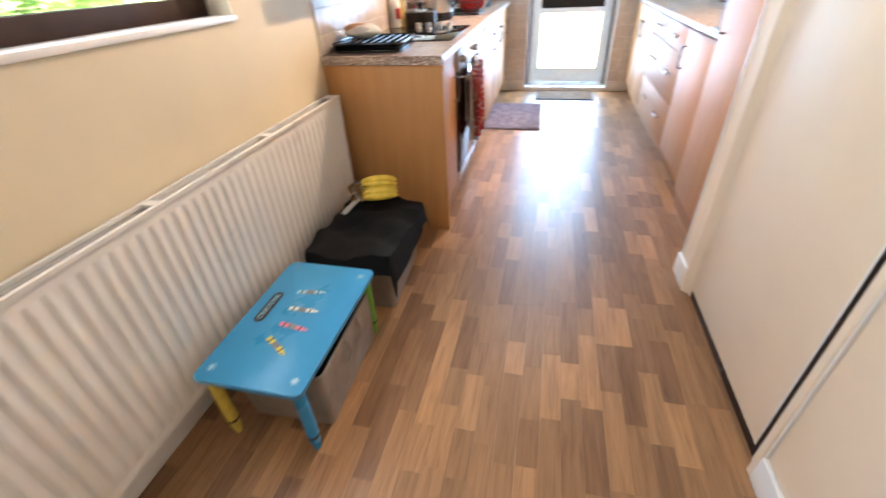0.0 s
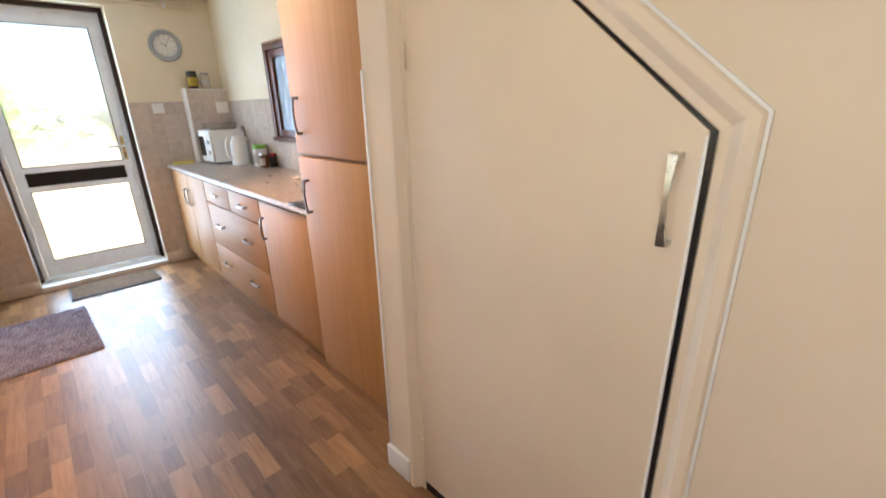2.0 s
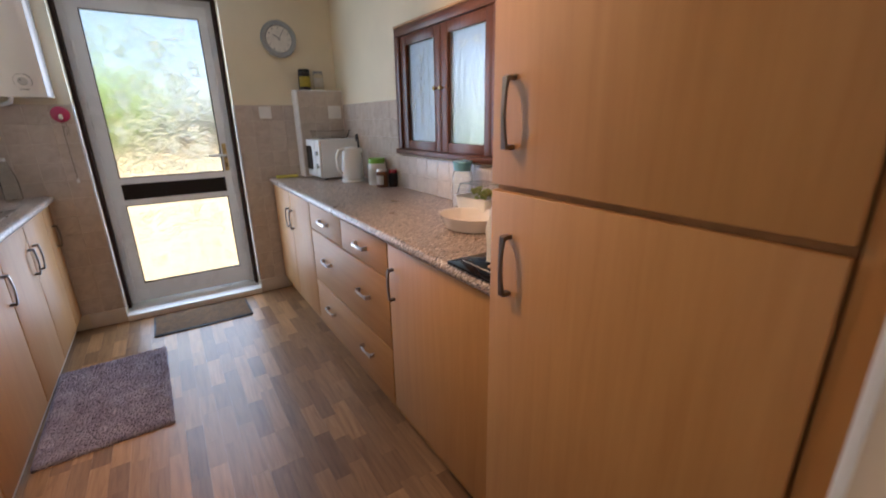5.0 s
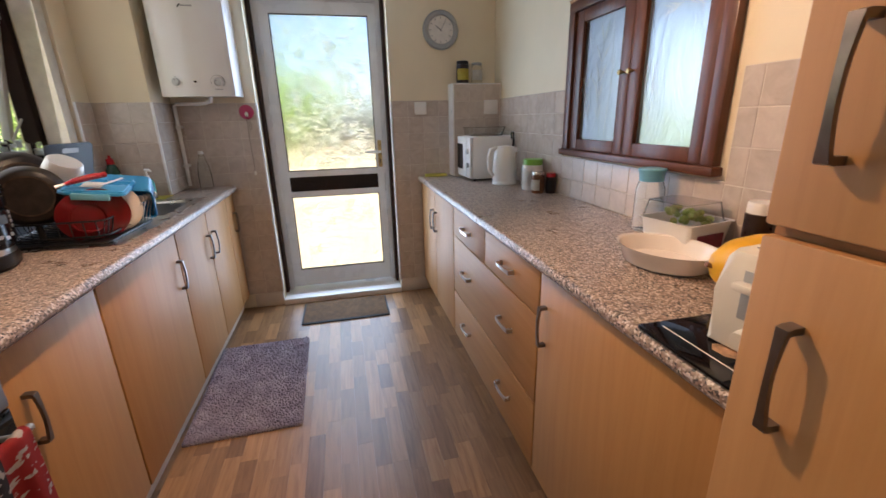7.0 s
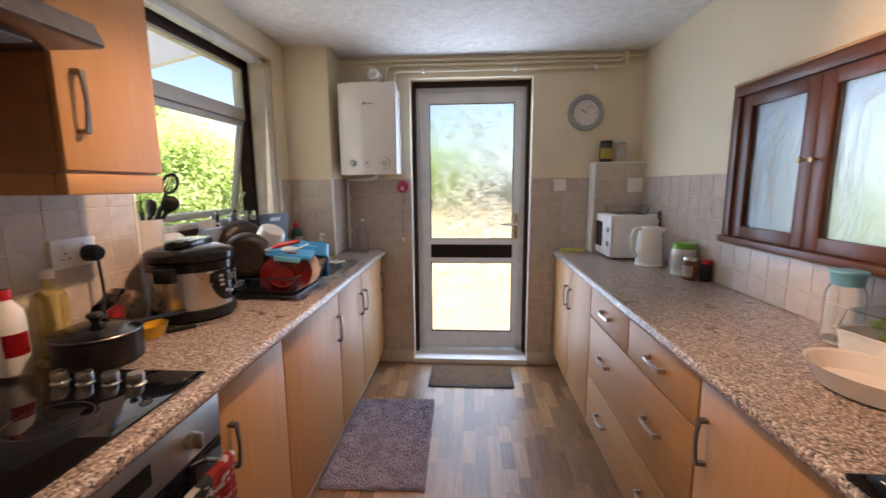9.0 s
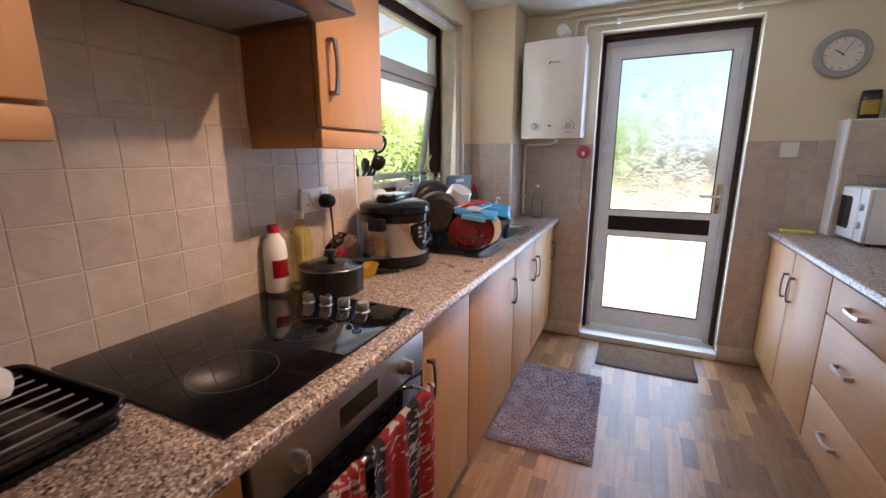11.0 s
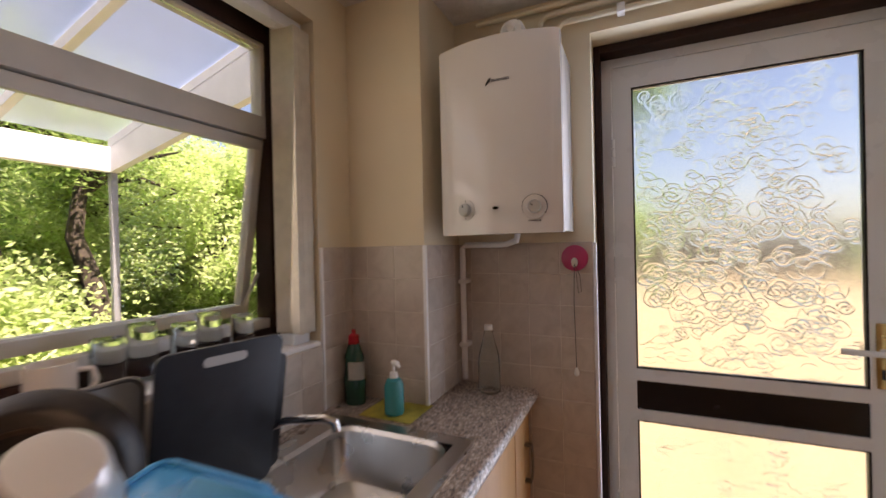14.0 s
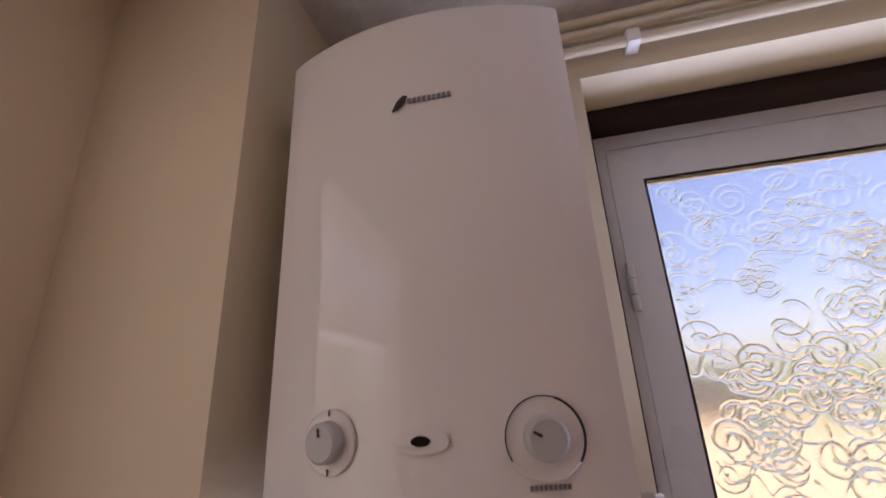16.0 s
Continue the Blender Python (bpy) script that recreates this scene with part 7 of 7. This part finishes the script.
part("punnet_tray", open_tray(0.185, 0.175, 0.092), white_plastic, pun)
part("maroon_sleeve", box(-0.055, 0.055, -0.0895, -0.0855, 0.018, 0.062), label_maroon, pun, "maroon printed label")
bm = open_tray(0.17, 0.165, 0.055)
bmesh.ops.transform(bm, matrix=Matrix.Translation((0.0, 0.012, 0.148)) @ Matrix.Rotation(radians(180), 4, 'X'), verts=bm.verts)
part("punnet_lid", bm, clear_plastic, pun, "clear lid")
rg = random.Random(5)
for i in range(26):
    a, rr_ = rg.uniform(0, 6.28), 0.05 * rg.random() ** 0.5
    part("grape", lathe([(0.0, -0.0125), (0.007, -0.0105), (0.0108, 0.0), (0.007, 0.0105), (0.0, 0.0125)], 14, Matrix.Translation((rr_ * math.cos(a), 1.4 * rr_ * math.sin(a), 0.085 + rg.uniform(0, 0.03))) @ Euler((rg.uniform(0, 3), rg.uniform(0, 3), 0)).to_matrix().to_4x4()), grape_skin, pun)
jar("jam_jar", "dark jar with a white lid by the wall", (1.598, 2.895, 0.911), 0.038, 0.175, coffee_dark, white_plastic, None, 0.03)
melon = put("melon", "ripe yellow honeydew melon on the worktop", "melon", (1.415, 2.715, 0.985), -20)
bm = bm_new()
bmesh.ops.create_uvsphere(bm, u_segments=40, v_segments=24, radius=1.0)
for v in bm.verts:
    w_ = 1 + 0.012 * math.sin(9 * math.atan2(v.co.z, v.co.x)) + 0.02 * noise.noise(v.co * 2)
    v.co = Vector((v.co.x * 0.115, v.co.y * 0.075, v.co.z * 0.0735)) * w_
part("rind", bm, melon_skin, melon)
part("stem", tube([(-0.112, 0, 0.0), (-0.125, 0, 0.004)], 0.006, 8), spice_brown, melon)
cb = put("worktop_saver", "black glass worktop saver with a worn picture", "board", (1.225, 2.56, 0.911), 0)
part("glass_sheet", prism(rounded(0.335, 0.215, 0.008, 4), 0.0015, 0.007, None, 0.001), black_gloss, cb)
bm = bm_new()
add_prism(bm, [(-0.155, -0.09), (-0.152, -0.09), (-0.152, 0.088), (-0.155, 0.088)], 0.0072, 0.0075)
part("print_border", shift(bm, (-0.03, 0, 0)), label_white, cb)
for k, (x, y, a, b) in enumerate(((-0.085, -0.02, 0.018, 0.028), (-0.06, 0.02, 0.012, 0.016), (-0.07, -0.065, 0.010, 0.018))):
    part("picture_patch", prism([(x + a * math.cos(i * 0.9) * (1 + 0.2 * math.sin(i * 2.3)), y + b * math.sin(i * 0.9)) for i in range(7)], 0.0072, 0.0076), bread_mat, cb)
toaster = put("toaster", "cream two-slice toaster with a browning knob", "toaster", (1.272, 2.530, 0.919), 6)
bm = bm_new()
prof = [(-0.072, 0.0), (0.072, 0.0), (0.070, 0.10), (0.060, 0.165), (0.048, 0.180), (-0.048, 0.180), (-0.060, 0.165), (-0.070, 0.10)]
add_prism(bm, prof, -0.125, 0.125, Matrix(((0, 0, 1, 0), (1, 0, 0, 0), (0, 1, 0, 0), (0, 0, 0, 1))), 0.012)
part("toaster_case", bm, cream_plastic, toaster)
part("lever_slot", box(-0.1275, -0.1245, -0.022, 0.022, 0.065, 0.150, 0.001), grey_plastic, toaster)
part("lever", box(-0.150, -0.127, -0.026, 0.026, 0.118, 0.132, 0.004), cream_plastic, toaster)
part("browning_knob", lathe([(0.0, 0.022), (0.014, 0.022), (0.017, 0.002), (0.0, 0.0)], 22, Matrix.Translation((-0.125, 0.0, 0.035)) @ Matrix.Rotation(radians(-90), 4, 'Y')), cream_plastic, toaster)
for y in (-0.022, 0.022):
    part("bread_slot", box(-0.09, 0.09, y - 0.013, y + 0.013, 0.1795, 0.1808), label_dark, toaster)

# ---- canopy outside the window ----
cn = (-2.4, 4.0, 2.3)
canopy = put("lean_to_canopy", "white-framed lean-to canopy with clear roof sheets", "canopy", (0, 0, 0))
CX, CY1, CY0, CZ = -3.73, 5.60, -1.0, 2.30
CZH = 3.15
part("front_beam", box(CX - 0.04, CX + 0.04, CY0, CY1, CZ - 0.20, CZ + 0.0, 0.005), flat_white_roof, canopy)
part("end_beam", prism([(CX + 0.04, CZ - 0.20), (-1.07, CZ - 0.20 + 0.55), (-1.07, CZ + 0.70), (CX + 0.04, CZ)], CY1 - 0.06, CY1, Matrix(((1, 0, 0, 0), (0, 0, 1, 0), (0, 1, 0, 0), (0, 0, 0, 1)))), flat_white_roof, canopy)
for y in (CY1, 2.6, -0.6):
    part("post", box(CX - 0.025, CX + 0.025, y - 0.05, y, -0.16, CZ - 0.20, 0.004), post_grey, canopy)
slope = (0.75) / (-1.07 - CX)
for i in range(9):
    y = CY1 - 0.03 - 0.72 * i
    part("rafter", prism([(CX, CZ), (-1.07, CZ + 0.72), (-1.07, CZ + 0.785), (CX, CZ + 0.065)], y - 0.025, y + 0.025, Matrix(((1, 0, 0, 0), (0, 0, 1, 0), (0, 1, 0, 0), (0, 0, 0, 1)))), flat_white_roof, canopy)
    if i < 8:
        p = part("roof_panel", prism([(CX - 0.05, CZ + 0.066), (-1.07, CZ + 0.786), (-1.07, CZ + 0.790), (CX - 0.05, CZ + 0.070)], y - 0.72 + 0.003, y - 0.003, Matrix(((1, 0, 0, 0), (0, 0, 1, 0), (0, 1, 0, 0), (0, 0, 0, 1)))), roof_sheet, canopy)
        p.visible_shadow = False

# ---- outside ----
ground = solid("ground", box(-150, 150, -150, 150, -0.6, -0.16), lawn_mat, "mown garden grass", "ground", kind="structure", smooth=False)
patio = solid("pavement", box(-3.2, 9.0, 5.42, 24.0, -0.159, -0.08, 0.004), stone_patio, "pale sunlit stone patio", "patio", kind="structure", smooth=False)
patio_side = solid("pavement", box(-4.4, -1.07, 0.5, 5.41, -0.159, -0.082, 0.004), stone_patio, "pale stone side path", "path", kind="structure", smooth=False)


def tree(at, height, spread, leaf_mat, seed, leaves=9000, base=0.25, leaf=0.10, label="leafy garden tree"):
    """A tapered trunk with limbs, and a crown of many small leaf blades in clumps round the limbs."""
    rnd = random.Random(seed)
    ob = thing("tree", label, "tree", "garden trees", at=at)
    bm = bm_new()
    top = Vector((rnd.uniform(-0.3, 0.3), rnd.uniform(-0.3, 0.3), height * 0.8))
    trunk = [top * (i / 6) + Vector((0.12 * math.sin(i * 1.7 + seed), 0.12 * math.cos(i * 1.3 + seed), 0)) * min(1, i) for i in range(7)]
    add_tube(bm, trunk, [0.16 - 0.02 * i for i in range(7)], 9)
    tips = []
    for k in range(16):
        f = rnd.uniform(base, 0.95)
        p = top * f
        a = k * 2.4 + rnd.uniform(-0.4, 0.4)
        ln = spread * rnd.uniform(0.55, 1.05) * (1.15 - 0.6 * f)
        end = p + Vector((math.cos(a) * ln, math.sin(a) * ln, rnd.uniform(0.0, 0.5) * ln))
        mid = (p + end) / 2 + Vector((0, 0, 0.12 * ln))
        add_tube(bm, [p, mid, end], [0.06, 0.035, 0.012], 6)
        tips += [mid, end, (mid + end) / 2, (p + mid) / 2]
    part("trunk", bm, bark, ob)
    verts, faces = [], []
    clumps = [(c + Vector((rnd.gauss(0, 0.3), rnd.gauss(0, 0.3), rnd.gauss(0, 0.25))) * spread * 0.35, rnd.uniform(0.3, 0.75)) for c in tips for _ in range(2)]
    for i in range(int(leaves * 4.6)):
        c, r = rnd.choice(clumps)
        d = Vector((rnd.gauss(0, 1), rnd.gauss(0, 1), rnd.gauss(0, 0.75)))
        p = c + d.normalized() * r * rnd.random() ** 0.4
        nrm = Vector((rnd.gauss(0.35, 0.6), rnd.gauss(0, 0.6), 0.9)).normalized()
        u = nrm.cross(Vector((rnd.gauss(0, 1), rnd.gauss(0, 1), rnd.gauss(0, 1)))).normalized()
        w = nrm.cross(u)
        s = leaf * rnd.uniform(0.38, 0.88)
        n = len(verts)
        verts += [p, p + u * s * 0.5 + w * s * 0.22, p + u * s, p + u * s * 0.5 - w * s * 0.22]
        faces.append((n, n + 1, n + 2, n + 3))
    me = bpy.data.meshes.new("crown")
    me.from_pydata([tuple(v) for v in verts], [], faces)
    me.materials.append(leaf_mat)
    crown = new("crown", me)
    crown.parent = ob
    return ob


tree((-8.5, 7.6, -0.16), 4.1, 2.4, leaf_yellow, 11, 15000, 0.08, 0.13, "sunlit yellow-green garden tree")
tree((-9.5, 10.6, -0.16), 4.4, 2.6, leaf_yellow, 12, 14000, 0.08, 0.13, "sunlit yellow-green garden tree")
tree((-7.0, 4.6, -0.16), 3.8, 2.2, leaf_green, 13, 16000, 0.10, 0.13, "dense green garden tree")
tree((-10.5, 13.8, -0.16), 4.7, 2.8, leaf_yellow, 14, 12000, 0.05, 0.14, "sunlit yellow-green garden tree")
tree((-7.8, 1.6, -0.16), 4.2, 2.4, leaf_green, 15, 12000, 0.08, 0.14, "dense green garden tree")
tree((-12.5, 9.0, -0.16), 5.2, 3.0, leaf_green, 16, 12000, 0.05, 0.16, "tall green tree at the garden's end")
tree((-4.6, 15.5, -0.16), 5.0, 2.4, leaf_yellow, 17, 12000, 0.05, 0.15, "sunlit yellow-green garden tree")
tree((-8.0, -1.5, -0.16), 4.0, 2.4, leaf_green, 18, 10000, 0.06, 0.15, "dense green garden tree")
tree((12.5, 6.5, -0.16), 2.2, 2.0, leaf_green, 20, 9000, 0.05, 0.16, "green shrub beyond the next room")


def hedge(x0, x1, y0, y1, h, leaf_mat, seed, count):
    rnd = random.Random(seed)
    verts, faces = [], []
    for i in range(count):
        p = Vector((rnd.uniform(x0, x1), rnd.uniform(y0, y1), -0.16 + h * rnd.random() ** 0.8 * (0.85 + 0.15 * math.sin(rnd.uniform(x0, x1) * 2))))
        u = Vector((rnd.gauss(0, 1), rnd.gauss(0, 1), rnd.gauss(0, 0.7))).normalized()
        w = u.cross(Vector((rnd.gauss(0, 1), rnd.gauss(0, 1), rnd.gauss(0, 1)))).normalized()
        s = rnd.uniform(0.09, 0.2)
        n = len(verts)
        verts += [p, p + u * s * 0.5 + w * s * 0.3, p + u * s, p + u * s * 0.5 - w * s * 0.3]
        faces.append((n, n + 1, n + 2, n + 3))
    me = bpy.data.meshes.new("hedge")
    me.from_pydata([tuple(v) for v in verts], [], faces)
    me.materials.append(leaf_mat)
    return tagged(new("hedge", me), "loose green boundary hedge of small leaves", "hedge", "", "stuff")


tree((-6.0, 11.2, -0.16), 4.2, 2.5, leaf_yellow, 31, 15000, 0.05, 0.13, "sunlit yellow-green garden tree")
tree((-4.4, 9.6, -0.16), 3.1, 1.7, leaf_yellow, 32, 12000, 0.04, 0.11, "sunlit yellow-green garden bush")
tree((-7.6, 9.2, -0.16), 4.1, 2.5, leaf_yellow, 33, 14000, 0.05, 0.13, "sunlit yellow-green garden tree")
tree((-1.15, 10.8, -0.16), 6.2, 2.2, leaf_green, 34, 17000, 0.12, 0.14, "sunlit yellow-green garden tree")
tree((6.2, 10.5, -0.16), 1.5, 1.4, leaf_green, 35, 5000, 0.05, 0.10, "green shrub beyond the next room")
tree((-5.7, 5.42, -0.16), 4.8, 1.9, leaf_green, 41, 1500, 0.66, 0.13, "garden tree with a bare forked trunk")
tree((-6.3, 6.60, -0.16), 4.6, 1.8, leaf_green, 43, 1300, 0.64, 0.13, "garden tree with a bare forked trunk")
tree((-5.1, 4.75, -0.16), 1.7, 1.3, leaf_yellow, 44, 5000, 0.10, 0.13, "bright green garden bush")
hedge(-9, 22, 31, 33, 2.4, leaf_green, 5, 16000)
# Added backdrop: dark boards that make the dark band in the door's glass.
fence_grey = mottled("dark_backdrop_boards", (0.15, 0.15, 0.13), 0.8, var=0.2, scale=3, fine=60, bump=0.3)
fence = thing("garden_fence", "added dark grey fence as backdrop to the door glass", "fence", at=(2.9, 24.3, -0.16))
for i in range(9):
    x = -6.2 + 1.38 * i
    part("fence_post", box(x - 0.05, x + 0.05, -0.05, 0.05, 0.0, 2.0, 0.005), fence_grey, fence)
    if i < 8:
        for k in range(9):
            part("fence_board", box(x + 0.055 + 0.1415 * k, x + 0.055 + 0.1415 * k + 0.137, -0.012, 0.012, 0.04, 1.9, 0.002), fence_grey, fence)
hedge(-13.5, -12.3, -4, 16, 2.7, leaf_yellow, 6, 26000)

# ---- wall tiles and floor strips ----
TP, TG = 0.1115, 0.0022


def tile_mesh(name, w, h, t=0.007, b=0.0016):
    bm = box(-w / 2, w / 2, -h / 2, h / 2, 0.0, t)
    top = [e for e in bm.edges if all(v.co.z > t * 0.5 for v in e.verts)]
    bmesh.ops.bevel(bm, geom=top, offset=b, segments=1, affect='EDGES')
    return finish(name, bm, tile_mat, False)


TILES = {}


def lay_tiles(wall, frame_of, u0, u1, v0, v1, from_top=True, from_right=False, skip=()):
    """Courses of square tiles on a wall; frame_of maps (u, v) to the wall, pieces are cut at the ends."""
    us, vs = [], []
    u = u1 if from_right else u0
    while (u > u0 + 0.004) if from_right else (u < u1 - 0.004):
        a, b = (max(u - TP, u0), u) if from_right else (u, min(u + TP, u1))
        us.append((a, b))
        u = a if from_right else b
    v = v1
    while v > v0 + 0.004:
        a = max(v - TP, v0)
        vs.append((a, v))
        v = a
    bed = bm_new()
    m0 = frame_of
    add_prism(bed, [(u0, v0), (u1, v0), (u1, v1), (u0, v1)], 0.0005, 0.0063, m0)
    part("grout_bed", bed, grout, wall, smooth=False)
    for a, b in us:
        for c, d in vs:
            if any(a < s[1] and b > s[0] and c < s[3] and d > s[2] for s in skip):
                continue
            w, h = round(b - a - TG, 4), round(d - c - TG, 4)
            if w < 0.006 or h < 0.006:
                continue
            if (w, h) not in TILES:
                TILES[(w, h)] = tile_mesh("tile", w, h)
            ob = new("tile", TILES[(w, h)])
            ob.matrix_world = m0 @ Matrix.Translation(((a + b) / 2, (c + d) / 2, 0.001))
            ob.parent = wall


def face_y(y):
    """A frame whose xy is (x, z), looking towards the room from a wall at y."""
    return Matrix.Translation((0, y, 0)) @ Matrix(((1, 0, 0, 0), (0, 0, -1, 0), (0, 1, 0, 0), (0, 0, 0, 1)))


ZTOP = 1.440
lay_tiles(wall_door, face_y(YW), -0.503, -0.005, 0.105, ZTOP, from_right=True)
lay_tiles(wall_door, face_y(YW), 0.890, XR, 0.105, ZTOP)
lay_tiles(wall_right, face_x(XR, -1), 2.45, 3.072, 0.912, ZTOP)
lay_tiles(wall_right, face_x(XR, -1), 3.072, 4.065, 0.912, 1.115)
lay_tiles(wall_right, face_x(XR, -1), 4.065, YW - 0.008, 0.912, ZTOP)
lay_tiles(wall_left, face_x(XL, 1), 1.95, 3.455, 0.912, ZTOP, from_right=True)
lay_tiles(wall_left, face_x(XL, 1), 2.31, 2.91, ZTOP, 1.70)
lay_tiles(wall_left, face_x(XL, 1), 3.455, 4.668, 0.912, 1.124)
lay_tiles(wall_left, face_x(XL, 1), 4.668, 4.832, 0.912, ZTOP)
lay_tiles(wall_pillar, face_y(4.832), XL + 0.008, -0.503, 0.912, ZTOP, from_right=True)
lay_tiles(wall_pillar, face_x(-0.503, 1), 4.838, YW - 0.008, 0.912, ZTOP)
lay_tiles(boxing, face_y(4.998), 1.308, XR - 0.008, 0.912, 1.537)
solid("trim", box(-0.507, -0.494, 4.823, 4.836, 0.912, ZTOP, 0.003), white_gloss, "white plastic tile edging strip", "trim", kind="structure")
solid("trim", box(1.295, 1.307, 4.99, 5.002, 0.912, 1.545, 0.003), white_gloss, "white plastic tile edging strip", "trim", kind="structure")
solid("trim", box(XL, XL + 0.012, 3.452, 3.462, 0.912, ZTOP, 0.003), white_gloss, "white plastic tile edging strip", "trim", kind="structure")

solid("trim", box(XL, XL + 0.012, 4.664, 4.674, 0.912, ZTOP, 0.003), white_gloss, "white plastic tile edging strip", "trim", kind="structure")

SW = 0.0668
rnd = random.Random(21)
STRIP = {}
rest = bm_new()
count = 0
for col in range(40):
    x = XL + 0.002 + col * SW
    if x + SW > XR:
        break
    y = YB - rnd.uniform(0, 0.4)
    while y < YW - 0.01:
        ln = rnd.choice((0.16, 0.22, 0.28, 0.34))
        a, b = max(y, YB), min(y + ln, YW - 0.001)
        y += ln
        if b - a < 0.02:
            continue
        seen = -0.27 < x < 0.98 and a > 1.3 and count < 300
        if seen:
            key = round(b - a, 3)
            if key not in STRIP:
                bm = box(-SW / 2 + 0.0002, SW / 2 - 0.0002, -key / 2 + 0.0002, key / 2 - 0.0002, -0.003, 0.0, 0.0)
                STRIP[key] = finish("floor_strip", bm, floor_mat, False)
            ob = new("floor_strip", STRIP[key])
            ob.location = (x + SW / 2, (a + b) / 2, 0.0)
            ob.parent = floor
            count += 1
        else:
            z = 0.0
            vs = [rest.verts.new(p) for p in ((x + 0.0002, a + 0.0002, -0.003), (x + SW - 0.0002, a + 0.0002, -0.003), (x + SW - 0.0002, b - 0.0002, -0.003), (x + 0.0002, b - 0.0002, -0.003),
                                              (x + 0.0002, a + 0.0002, 0), (x + SW - 0.0002, a + 0.0002, 0), (x + SW - 0.0002, b - 0.0002, 0), (x + 0.0002, b - 0.0002, 0))]
            for f in ((4, 5, 6, 7), (0, 1, 5, 4), (1, 2, 6, 5), (2, 3, 7, 6), (3, 0, 4, 7)):
                rest.faces.new([vs[i] for i in f])
part("floor_strips", rest, floor_mat_joined, floor, kind="stuff", smooth=False)
